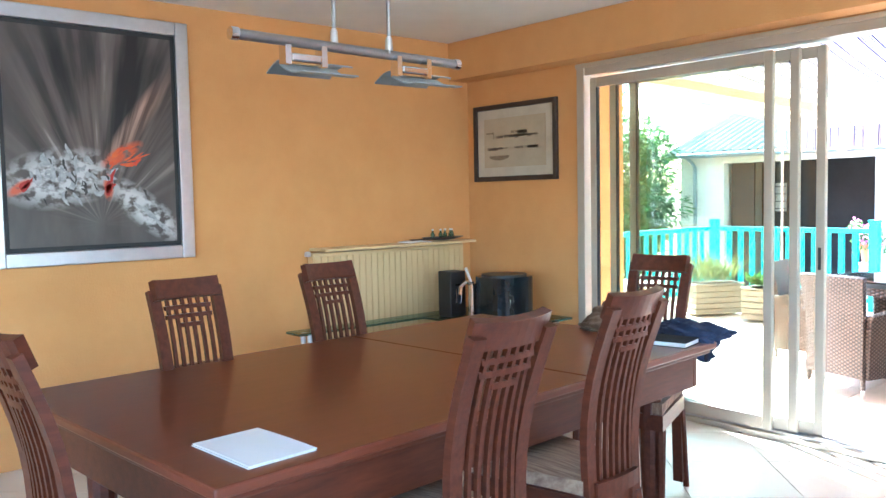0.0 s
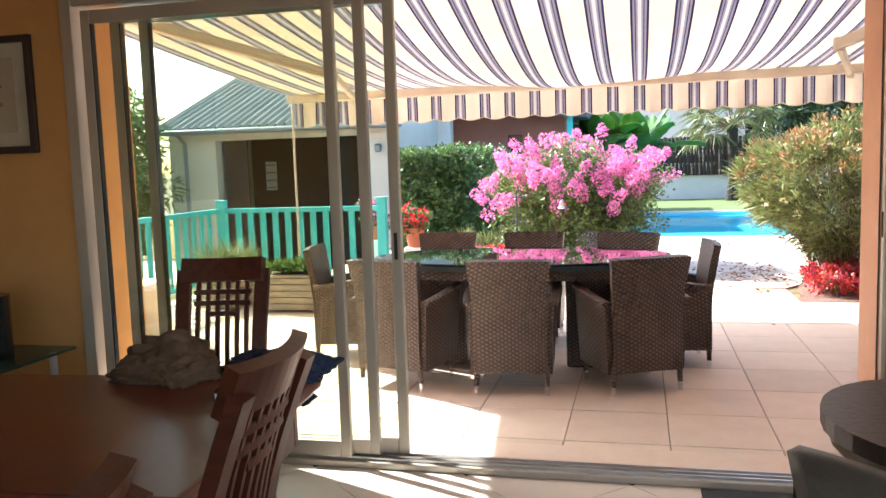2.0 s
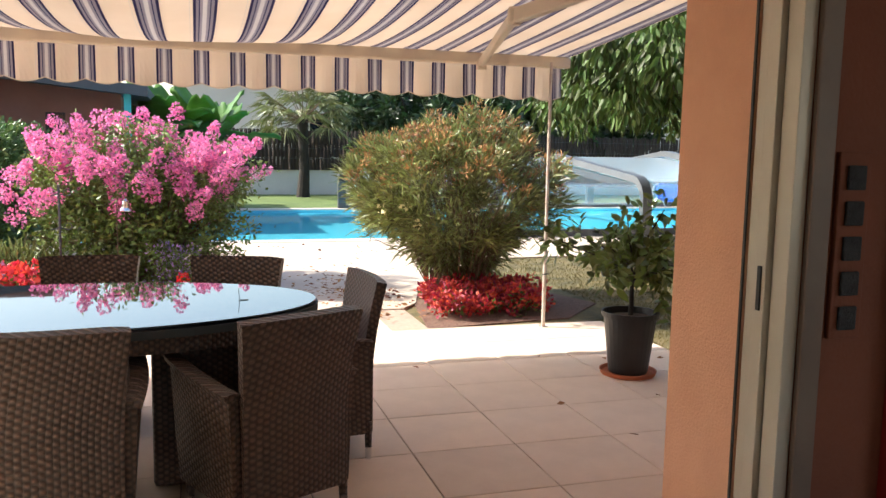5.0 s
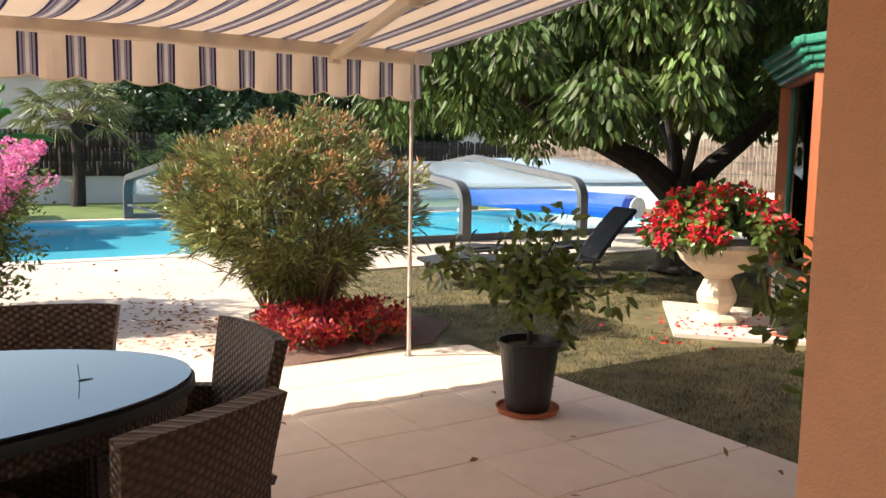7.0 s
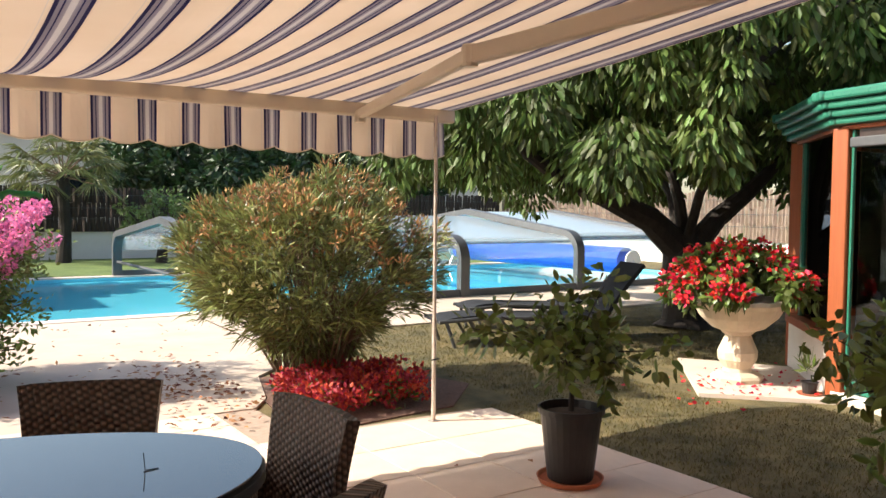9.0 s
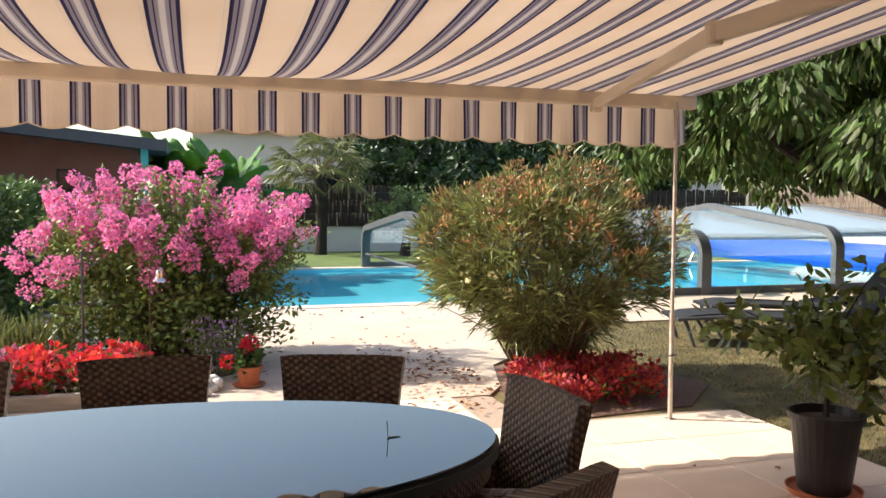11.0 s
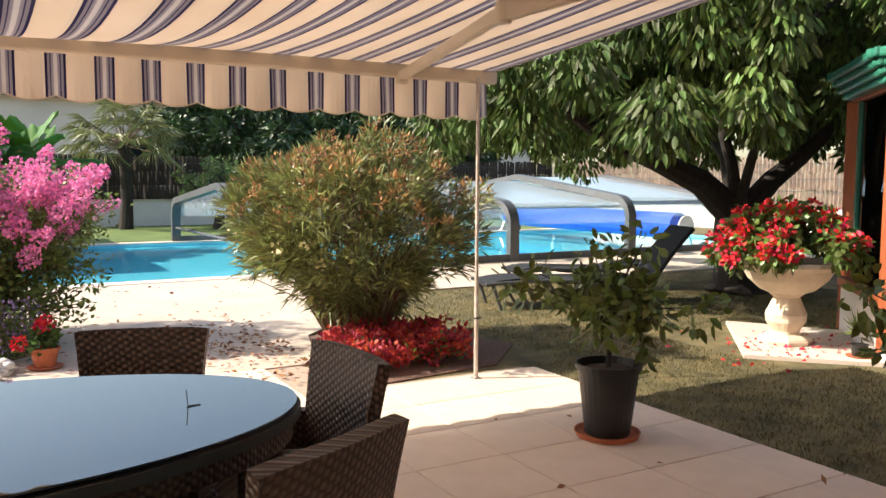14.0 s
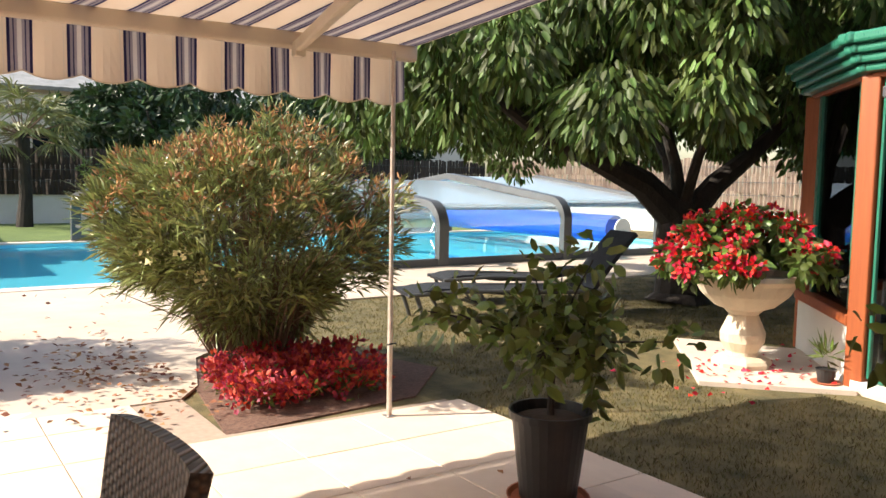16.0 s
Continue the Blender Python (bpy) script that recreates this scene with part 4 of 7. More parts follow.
part("sleeve", Sheet(lambda u, v: (0.03 + 0.085 * u + 0.015 * math.sin(6 * v), 0.055 + 0.012 * math.sin(9 * u + 4 * v) - 0.05 * max(0, 0.12 - v) * 8, 0.012 - 0.13 * v * (0.85 + 0.15 * math.sin(4 * u))), 10, 18, 0.022), "navycloth", j2, smooth=True)
bk = thing("notebook", "grey closed notebook on the table corner", "book", at=pose(2.64, -1.32, TZ + 0.002, 0, 0, 12))
part("pages", Box(-0.1, 0.1, -0.075, 0.075, 0.0015, 0.018), "paper", bk)
part("cover", Box(-0.104, 0.104, -0.078, 0.078, 0.0182, 0.022, 0.001), "lounge", bk)
part("cover", Box(-0.104, 0.104, -0.078, 0.078, -0.0015, 0.0013), "lounge", bk)

# ---- pendant over the table ----
pend = thing("pendant_lamp", "chrome bar pendant with angled frosted metal shades", "ceiling lamp")
LX, LZ = 2.36, 1.85
part("bar", Tube([(LX + 0.02, -3.12, LZ), (LX - 0.03, -2.21, LZ)], 0.016, 14), "barmetal", pend)
for y in (-3.12, -2.21):
    part("end_cap", Tube([(LX + 0.02 - (y + 3.12) * 0.055, y - 0.012, LZ), (LX + 0.02 - (y + 3.12) * 0.055, y + 0.012, LZ)], 0.0195, 14), "chrome", pend)
for y in (-2.76, -2.54):
    part("rod", Tube([(LX, y, LZ), (LX, y, CEIL)], 0.007, 8), "barmetal", pend)
    part("collar", Lathe([(0.014, LZ + 0.014), (0.012, LZ + 0.05), (0.007, LZ + 0.06)], 10, centre=(LX, y)), "silver", pend)
part("canopy", Box(LX - 0.04, LX + 0.04, -2.86, -2.44, CEIL - 0.03, CEIL, 0.005), "silver", pend)
for y in (-2.95, -2.52):
    arm = part("lamp_arm", box(box(Box(LX - 0.02, LX + 0.02, y, y + 0.02, LZ - 0.07, LZ - 0.005), LX - 0.02, LX + 0.02, y + 0.13, y + 0.15, LZ - 0.07, LZ - 0.005), LX - 0.025, LX + 0.025, y + 0.02, y + 0.13, LZ - 0.062, LZ - 0.036, 0.006), "chrome", pend)
    part("shade", Sheet(lambda u, v: (LX + 0.015 + 0.13 * v, y - 0.02 + 0.2 * u, LZ - 0.075 - 0.035 * v - 0.012 * math.sin(math.pi * v)), 4, 6, 0.004), "lampwhite", arm)
    part("shade", Sheet(lambda u, v: (LX - 0.015 - 0.14 * v, y + 0.03 + 0.24 * u, LZ - 0.055 - 0.02 * v + 0.02 * math.sin(math.pi * v)), 4, 6, 0.004), "lampwhite", arm)

# ---- switches, doormat, side table and its chair ----
sw = thing("switch_panel", "tall wooden plate with five square dark switches", "light switch")
part("plate", Box(4.722, 4.806, -0.012, -0.0005, 0.965, 1.375, 0.003), "shaded_red", sw)
for i in range(5):
    part("switch", Box(4.74, 4.788, -0.02, -0.0125, 0.985 + i * 0.077, 1.038 + i * 0.077, 0.003), "mat_in", sw)
dm = thing("doormat", "dark grey rectangular doormat inside the door", "doormat")
part("mat_surface", Box(3.92, 4.62, -0.47, -0.03, 0.002, 0.014, 0.004), "mat_in", dm)
stb = thing("side_table", "dark wooden table with a rounded end", "table")
oc = [(4.09 + 0.28 * (1 - math.cos(a)), -1.42 + 0.33 * math.sin(a)) for a in np.linspace(-math.pi / 2, math.pi / 2, 15)]
part("tabletop", Prism([(5.6, -1.75)] + oc + [(5.6, -1.09)], 0.725, 0.765), "framewood", stb)
part("edge_band", Prism([(5.55, -1.72)] + [(x + 0.02, y) for x, y in oc] + [(5.55, -1.12)], 0.69, 0.724), "greywood", stb)
for x, y in ((4.5, -1.55), (4.5, -1.28), (5.4, -1.6), (5.4, -1.2)):
    part("leg", Tube([(x, y, 0), (x, y, 0.69)], 0.025, 10), "silver", stb)
sc = thing("leather_chair", "taupe leather chair with a black metal frame", "chair", at=pose(4.17, -1.93, 0, 0, 0, -50))
part("backrest", Sheet(lambda u, v: ((2 * u - 1) * 0.2, -0.05 * math.cos((2 * u - 1) * 1.2) - 0.1 * v, 0.5 + 0.35 * v - 0.02 * (2 * u - 1) ** 2), 10, 8, 0.028), "leather", sc, smooth=True)
part("seat", Sheet(lambda u, v: ((2 * u - 1) * 0.2, 0.42 * v, 0.46 + 0.01 * math.sin(math.pi * u)), 6, 6, 0.04), "leather", sc, smooth=True)
for s in (-1, 1):
    part("frame_side", box(Box(s * 0.215 - 0.009, s * 0.215 + 0.009, -0.09, -0.045, 0.0, 0.78, 0.003), s * 0.215 - 0.009, s * 0.215 + 0.009, -0.044, 0.4, 0.42, 0.44), "blackplastic", sc)
    part("leg", Tube([(s * 0.2, 0.38, 0.42), (s * 0.21, 0.4, 0.0)], 0.012, 8), "blackplastic", sc)

# ================= the terrace =================
def rattan_chair():
    """Armchair of woven cane: back at y = 0, sitter faces +y."""
    c = thing("rattan_armchair", "dark brown woven rattan armchair with metal foot caps", "chair", "terrace chairs")

    def back(u, v):
        w = 0.2 + 0.042 * v ** 2.5 + 0.01 * (1 - v)
        q = 2 * u - 1
        return (q * w, 0.035 + 0.02 * abs(q) ** 2 - 0.075 * max(0, v - 0.45) ** 1.4 * 1.6, 0.125 + 0.012 * (1 - v) * (1 - q * q) + v * (0.675 - 0.006 * abs(q) ** 7))

    part("backrest", Sheet(back, 10, 14, 0.045), "cane", c, smooth=False)
    for s in (-1, 1):
        part("arm_panel", Sheet(lambda u, v: (s * (0.218 + 0.04 * math.sin(math.pi * (0.15 + u * 0.6)) * v), 0.06 + 0.42 * u, 0.125 + v * (0.40 + 0.06 * u)), 8, 8, 0.04), "cane", c)
        part("armrest", Sheet(lambda u, v: (s * (0.226 + 0.04 * math.sin(math.pi * (0.15 + u * 0.6))) + (v - 0.5) * 0.056, 0.05 + 0.44 * u, 0.532 + 0.06 * u + 0.006 * math.sin(math.pi * v)), 8, 4, 0.024), "cane", c)
    part("front_skirt", Sheet(lambda u, v: ((2 * u - 1) * 0.2, 0.455 + 0.012 * math.sin(math.pi * u), 0.125 + 0.25 * v), 8, 4, 0.03), "cane", c)
    part("seat", Box(-0.2, 0.2, 0.06, 0.45, 0.32, 0.385, 0.01), "cane", c)
    for sx in (-1, 1):
        for y in (0.05, 0.455):
            lg = part("leg", Tube([(sx * 0.203, y, 0.17), (sx * 0.208, y, 0.05)], [0.019, 0.015], 8), "cane", c)
            part("foot_cap", Tube([(sx * 0.208, y, 0.055), (sx * 0.209, y, 0.0)], [0.0155, 0.013], 10), "chrome", lg, "shiny metal foot cap")
    return c


rc = rattan_chair()
SEATS = [  # place of the back's middle, and the turn
    (2.955, 1.20, 4), (2.19, 1.24, -14), (3.745, 1.33, 26), (4.145, 2.2, 95),
    (3.60, 2.92, 163), (2.87, 3.06, 180), (2.16, 3.10, 184), (1.39, 2.12, -82)]
for i, (x, y, r) in enumerate(SEATS):
    if i == 0:
        rc.matrix_basis = pose(x, y, 0, 0, 0, r)
    else:
        copy_thing(rc, pose(x, y, 0, 0, 0, r))

TC = (2.89, 2.03)
tt = thing("oval_table", "oval glass-topped garden table on a dark woven base", "table", at=pose(TC[0], TC[1], 0))
oval = lambda rx, ry, n=192: [(rx * math.cos(a), ry * math.sin(a)) for a in np.linspace(0, 2 * math.pi, n + 1)[:-1]]
part("glass_top", Prism(oval(0.992, 0.532), 0.7285, 0.7345), "tableglass", tt)
for x, y in ((0.7, 0.2), (0.7, -0.2), (-0.7, 0.2), (-0.7, -0.2)):
    part("glass_pad", Lathe([(0.018, 0.7196), (0.018, 0.7284)], 10, centre=(x, y)), "dark", tt)
part("under_top", Prism(oval(1.003, 0.543), 0.69, 0.7195), "smoked", tt)
bm = bmesh.new()
ring = oval(0.98, 0.522)
for k in range(192):
    a, b = ring[k], ring[(k + 1) % 192]
    lo = [bm.verts.new((a[0], a[1], 0.63)), bm.verts.new((b[0], b[1], 0.63)), bm.verts.new((b[0], b[1], 0.6895)), bm.verts.new((a[0], a[1], 0.6895))]
    li = [bm.verts.new((v.co.x * 0.97, v.co.y * 0.95, v.co.z)) for v in lo]
    bm.faces.new(lo)
    bm.faces.new(li[::-1])
    bm.faces.new((lo[0], li[0], li[1], lo[1]))
bmesh.ops.remove_doubles(bm, verts=bm.verts, dist=1e-5)
part("apron", bm, "cane", tt)
for sx in (-1, 1):
    part("pedestal", Box(sx * 0.5 - 0.17, sx * 0.5 + 0.17, -0.2, 0.2, 0.02, 0.689, 0.02), "cane", tt)
hook = thing("parasol_plug", "small wire hook on the glass table top", "hook")
part("wire", Tube([(3.56, 1.98, 0.736), (3.6, 1.99, 0.736), (3.565, 1.985, 0.738), (3.56, 1.98, 0.785)], 0.0014, 5), "dark", hook)

# ---- awning ----
AX0, AX1, AYB, AYF, AZB, AZF = 0.22, 6.19, 0.46, 4.47, 2.46, 2.11
aw = thing("awning", "retractable awning in cream cloth with navy and grey stripes", "awning")
part("cloth", Sheet(lambda u, v: (AX0 + (AX1 - AX0) * u, AYB + (AYF - AYB) * v, AZB + (AZF - AZB) * v - (0.037 + 0.29 * math.sin(math.pi * u) ** 3.2) * math.sin(math.pi * v) ** 0.9 - 0.006 * math.sin(u * 43) * math.sin(math.pi * v)), 72, 20, 0.004), "stripes", aw)
part("front_bar", Box(AX0 - 0.03, AX1 + 0.02, AYF - 0.02, AYF + 0.05, AZF - 0.085, AZF + 0.005, 0.015), "awnmetal", aw)
SC = 24


def valance(u, v):
    x = AX0 + 0.03 + (AX1 - AX0 - 0.06) * u
    return (x, AYF + 0.055 + 0.008 * math.sin(x * 9) * v + 0.01 * math.sin(x * 25.4) * v, AZF - 0.075 - v * (0.228 + 0.03 * abs(math.sin(math.pi * SC * u))))


part("valance", Sheet(valance, 192, 3, 0.003), "stripes", aw, "scalloped striped valance")


def hem(u):
    return valance(u, 1.0)


part("valance_hem", Tube([hem(k / 192) for k in range(193)], 0.004, 5), "awnmetal", aw)
part("case", Box(AX0 - 0.05, AX1 + 0.05, 0.421, 0.56, 2.44, 2.62, 0.03), "awnmetal", aw)
for elbow, hand, root in (((4.96, 2.51), (5.47, 4.44), (5.85, 0.56)), ((1.45, 2.51), (0.94, 4.44), (0.56, 0.56))):
    zed = lambda y: float(np.interp(y, [0.56, 2.51, 4.44], [2.34, 2.05, 2.035]))

    def beam(a, b, w, h):
        a3, b3 = Vector((a[0], a[1], zed(a[1]))), Vector((b[0], b[1], zed(b[1])))
        d = b3 - a3
        m = Matrix.Translation((a3 + b3) / 2) @ d.to_track_quat("Y", "Z").to_matrix().to_4x4()
        return box(bmesh.new(), -w / 2, w / 2, -d.length / 2, d.length / 2, -h / 2, h / 2, 0.01, m)

    arm = part("folding_arm", beam(root, elbow, 0.055, 0.075), "awnmetal", aw)
    part("forearm", beam(elbow, hand, 0.045, 0.06), "awnmetal", arm)
    part("elbow", Lathe([(0.03, zed(2.51) - 0.045), (0.036, zed(2.51) - 0.03), (0.036, zed(2.51) + 0.03), (0.03, zed(2.51) + 0.045)], 12, centre=elbow), "awnmetal", arm)
    part("hand_bracket", Box(hand[0] - 0.03, hand[0] + 0.03, 4.41, 4.47, 1.98, 2.06, 0.008), "awnmetal", arm)
for x in (6.02, 0.275):
    pl = thing("awning_pole", "thin pale metal pole holding up the awning front", "pole", "awning poles")
    part("tube", Tube([(x, 4.40, 0.0), (x, 4.40, 2.06)], 0.0125, 10), "pole", pl)
    part("sleeve", Tube([(x, 4.40, 0.0), (x, 4.40, 0.7)], 0.0155, 10), "pole", pl)
    part("base_plate", Box(x - 0.03, x + 0.03, 4.37, 4.43, 0.0, 0.006, 0.002), "silver", pl)
    part("clamp", Tube([(x - 0.025, 4.385, 0.42), (x + 0.03, 4.385, 0.425)], 0.006, 6), "dark", pl)

# ---- ground ----
bm = bmesh.new()
PIT = [(-14.0, 0.7, 5.55, 8.8), (-14.0, -0.45, 8.8, 18.0)]
xs = [-400, -14.0, -0.45, 0.7, 400]
ys = [-400, 5.55, 8.8, 18.0, 400]
POOL_ROT = 1.2
grid = {}


def ground_vert(x, y):
    if (x, y) not in grid:
        grid[(x, y)] = bm.verts.new((x, y, -0.02))
    return grid[(x, y)]


for i in range(4):
    for j in range(4):
        cx, cy = (xs[i] + xs[i + 1]) / 2, (ys[j] + ys[j + 1]) / 2
        if any(a < cx < b and c < cy < d for a, b, c, d in PIT):
            continue
        if i == 3 and j in (2, 3):
            continue
        bm.faces.new([ground_vert(*q) for q in ((xs[i], ys[j]), (xs[i + 1], ys[j]), (xs[i + 1], ys[j + 1]), (xs[i], ys[j + 1]))])
PM = Matrix.Translation((4.0, 10.64, 0)) @ Matrix.Rotation(radians(POOL_ROT), 4, "Z")
pool_at = lambda x, y, z=0.0: PM @ Vector((x, y, z))
hole = [pool_at(*q) for q in ((-2.4, 0.15), (15.2, 0.15), (15.2, 7.0), (-2.4, 7.0))]
far = [(0.7, 8.8), (400, 8.8), (400, 400), (0.7, 400)]
hv = [bm.verts.new((v.x, v.y, -0.02)) for v in hole]
fv = [ground_vert(0.7, 8.8), ground_vert(400, 8.8), ground_vert(400, 400), ground_vert(0.7, 400)]
for k in range(4):
    bm.faces.new((fv[k], fv[(k + 1) % 4], hv[(k + 1) % 4], hv[k]))
struct("ground", bm, "grass_soil", "dry worn lawn and earth round the house", "ground")
struct("far_lawn", Box(0.2, 21.4, 18.1, 23.95, -0.05, -0.004), "green_lawn", "green watered lawn strip behind the pool", "ground")
bm = bmesh.new()
box(bm, -14.0, 0.7, 5.5, 18.0, -1.3, -1.15)
struct("lower_yard", bm, "paving", "lower paved yard in front of the shed", "ground")
bm = bmesh.new()
box(bm, -14.0, 0.9, 5.35, 5.55, -1.2, -0.04)
box(bm, 0.7, 0.9, 5.551, 8.8, -1.2, -0.04)
box(bm, -0.45, -0.25, 8.801, 18.0, -1.2, -0.04)
struct("retaining_wall", bm, "whitewall", "pale retaining wall of the lower yard", "wall")

# ---- balustrade ----
bal = thing("balustrade", "turquoise painted wooden balustrade round the terrace edge", "railing")
BX, BY = -1.06, 5.28


def rail_run(p0, p1, n):
    a, b = Vector(p0), Vector(p1)
    d = (b - a).normalized()
    side = Vector((-d.y, d.x, 0))
    for z, h, w in ((0.90, 0.055, 0.07), (0.12, 0.05, 0.05)):
        bm = bmesh.new()
        m = Matrix.Translation((a + b) / 2 + Vector((0, 0, z))) @ Matrix.Rotation(math.atan2(d.y, d.x), 4, "Z")
        box(bm, -(b - a).length / 2, (b - a).length / 2, -w / 2, w / 2, -h / 2, h / 2, 0.008, m)
        part("rail", bm, "turquoise", bal)
    m0 = None
    for k in range(n):
        c = a.lerp(b, (k + 1) / (n + 1))
        bm = bmesh.new()
        box(bm, -0.034, 0.034, -0.013, 0.013, 0.146, 0.871, 0.004)
        ob = part("baluster", bm, "turquoise", bal)
        ob.matrix_basis = Matrix.Translation(c) @ Matrix.Rotation(math.atan2(d.y, d.x), 4, "Z")


def rail_post(x, y):
    bm = bmesh.new()
    box(bm, x - 0.05, x + 0.05, y - 0.05, y + 0.05, -0.03, 1.0, 0.006)
    box(bm, x - 0.058, x + 0.058, y - 0.058, y + 0.058, 1.0, 1.025, 0.01)
    part("post", bm, "turquoise", bal)


rail_run((BX + 0.05, BY, 0), (0.85, BY, 0), 11)
rail_run((BX - 0.05, 0.6, 0), (BX - 0.05, BY - 0.05, 0), 26)
rail_post(BX, BY)
rail_post(0.9, BY)


def planter(at, n_slats, seed):
    p = thing("wooden_planter", "weathered grey slatted wooden planter box with plants", "planter", "terrace planters", at=at)
    for k in range(n_slats):
        z0 = 0.03 + k * 0.062
        part("slat", Box(-0.29, 0.29, -0.155, -0.13, z0, z0 + 0.056, 0.006), "greywood", p)
        part("slat", Box(-0.29, 0.29, 0.13, 0.155, z0, z0 + 0.056, 0.006), "greywood", p)
        part("slat", Box(-0.29, -0.265, -0.128, 0.128, z0, z0 + 0.056, 0.006), "greywood", p)
        part("slat", Box(0.265, 0.29, -0.128, 0.128, z0, z0 + 0.056, 0.006), "greywood", p)
    part("rim", Box(-0.305, 0.305, -0.17, 0.17, 0.342, 0.362, 0.006), "greywood", p)
    part("soil", Box(-0.26, 0.26, -0.125, 0.125, 0.05, 0.366), "soil", p)
    n = 260
    pos = np.column_stack([rng.uniform(-0.24, 0.24, n), rng.uniform(-0.11, 0.11, n), np.full(n, 0.36)])
    way = np.column_stack([rng.normal(0, 0.45, n), rng.normal(0, 0.45, n), np.ones(n)])
    if seed == 1:
        leaves("grass_tuft", p, "oleander", pos, way, 0.42, 0.012, droop=0.25)
    else:
        leaves("foliage", p, "bamboo", pos + [0, 0, 0.03], way + rng.normal(size=(n, 3)) * 0.5, 0.13, 0.06)
    return p


planter(pose(0.47, 3.86, 0), 5, 0)
planter(pose(-0.30, 3.95, 0, 0, 0, 62), 5, 1)
ledge = thing("low_wall", "low white-topped garden wall beside the balustrade", "wall")
part("block", Box(-0.75, -0.1, 2.1, 2.5, 0.0, 0.45, 0.01), "stone", ledge)
part("capping", Box(-0.8, -0.05, 2.05, 2.55, 0.45, 0.5, 0.01), "whitewall", ledge)


# ---- potted trees ----
def pot(profile, material, rim_r, soil_z, parent):
    p = part("pot", Lathe(profile, 28), material, parent)
    part("soil", Lathe([(rim_r * 0.2, soil_z - 0.02), (rim_r, soil_z - 0.01), (rim_r * 0.9, soil_z), (0.01, soil_z + 0.012)], 20), "soil", parent)
    return p


def lemon_tree(at, white, seed, height):
    t = thing("lemon_tree", "small lemon tree in a white plastic pot" if white else "small lemon tree in a black pot on a terracotta saucer", "potted tree", at=at)
    if white:
        pot([(0.115, 0.0), (0.12, 0.01), (0.16, 0.255), (0.17, 0.255), (0.17, 0.28), (0.156, 0.28), (0.15, 0.23), (0.02, 0.22)], "whiteplastic", 0.15, 0.245, t)
    else:
        pot([(0.118, 0.02), (0.122, 0.03), (0.163, 0.37), (0.176, 0.372), (0.178, 0.402), (0.165, 0.402), (0.158, 0.34), (0.02, 0.33)], "blackplastic", 0.156, 0.365, t)
        part("saucer", Lathe([(0.14, 0.0), (0.165, 0.004), (0.178, 0.032), (0.170, 0.032), (0.158, 0.015), (0.01, 0.013)], 28), "terracotta", t)
    z0 = 0.26 if white else 0.35
    rr = random.Random(seed)
    bm = bmesh.new()
    fork = Vector((0.01, 0.0, z0 + (0.42 if white else 0.24)))
    tube(bm, [(0, 0, z0), (0.012, 0.004, z0 + 0.1), (0.0, -0.004, z0 + 0.18), fork], [0.017, 0.014, 0.013, 0.012], 8)
    clumps = []
    for i in range(19):
        a = i * 2.4 + rr.uniform(-0.4, 0.4)
        r = rr.uniform(0.14, 0.56)
        z = rr.uniform(0.0, height) * (1.0 if r < 0.32 else 0.62)
        tip = fork + Vector((r * math.cos(a), r * math.sin(a), z + 0.05))
        mid = fork.lerp(tip, 0.5) + Vector((0, 0, 0.04 + rr.uniform(-0.02, 0.03)))
        tube(bm, [fork, mid, tip], [0.007, 0.005, 0.003], 5)
        clumps.append((*tip, rr.uniform(0.08, 0.125)))
        clumps.append((*mid, rr.uniform(0.06, 0.09)))
    part("trunk", bm, "bark", t)
    pos, way = scatter_clumps(clumps, 22, 0.3)
    way[:, 2] -= 0.12
    leaves("crown", t, "lemonleaf", pos, way, 0.074, 0.042, droop=0.16, oval=True)
    a = rng.uniform(0, 1, 26)
    low = np.column_stack([0.1 + 0.12 * a, -0.1 - 0.05 * a, fork.z + 0.02 - 0.32 * a])
    leaves("low_shoot", t, "lemonleaf", low, rng.normal(size=(26, 3)) + [0.4, 0, -0.6], 0.09, 0.045, droop=0.2, oval=True)
    return t


lemon_tree(pose(5.97, 2.98, 0, 0, 0, 20), False, 4, 0.42)
lemon_tree(pose(6.40, 1.33, 0, 0, 0, 140), True, 9, 0.42)

# ---- veranda ----
ver = thing("veranda", "glazed veranda with orange wood posts and green lacquered cornice", "veranda")
VC = [(8.42, -0.4), (9.09, 3.36), (10.05, 4.35), (14.5, 4.6)]


def wall_run(name, p, q, z0, z1, t, material, off=0.0, parent=None, bevel=0.0):
    a, b = Vector((*p, 0)), Vector((*q, 0))
    d = b - a
    m = Matrix.Translation((a + b) / 2) @ Matrix.Rotation(math.atan2(d.y, d.x), 4, "Z")
    return part(name, box(bmesh.new(), -d.length / 2, d.length / 2, off - t / 2, off + t / 2, z0, z1, bevel, m), material, parent)


for i, (p, q) in enumerate(zip(VC, VC[1:])):
    wall_run("plinth", p, q, 0.0, 0.06 if i == 0 else 0.42, 0.14, "whitewall", 0, ver)
    if i:
        wall_run("sill", p, q, 0.42, 0.50, 0.2, "orangewood", 0, ver, 0.01)
    wall_run("head_beam", p, q, 2.075, 2.11, 0.09, "orangewood", 0, ver, 0.006)
    for k, (z0, z1, t, off) in enumerate(((2.11, 2.165, 0.17, 0.03), (2.167, 2.225, 0.21, 0.05), (2.227, 2.285, 0.25, 0.068), (2.287, 2.36, 0.29, 0.088))):
        d = (Vector(q) - Vector(p)).normalized()
        ext = 0.045 + off * 1.0
        wall_run("cornice", tuple(Vector(p) - d * (ext if i else 0)), tuple(Vector(q) + d * ext), z0, z1 + 0.0012 * i, t, "greenpaint", off, ver, 0.02)
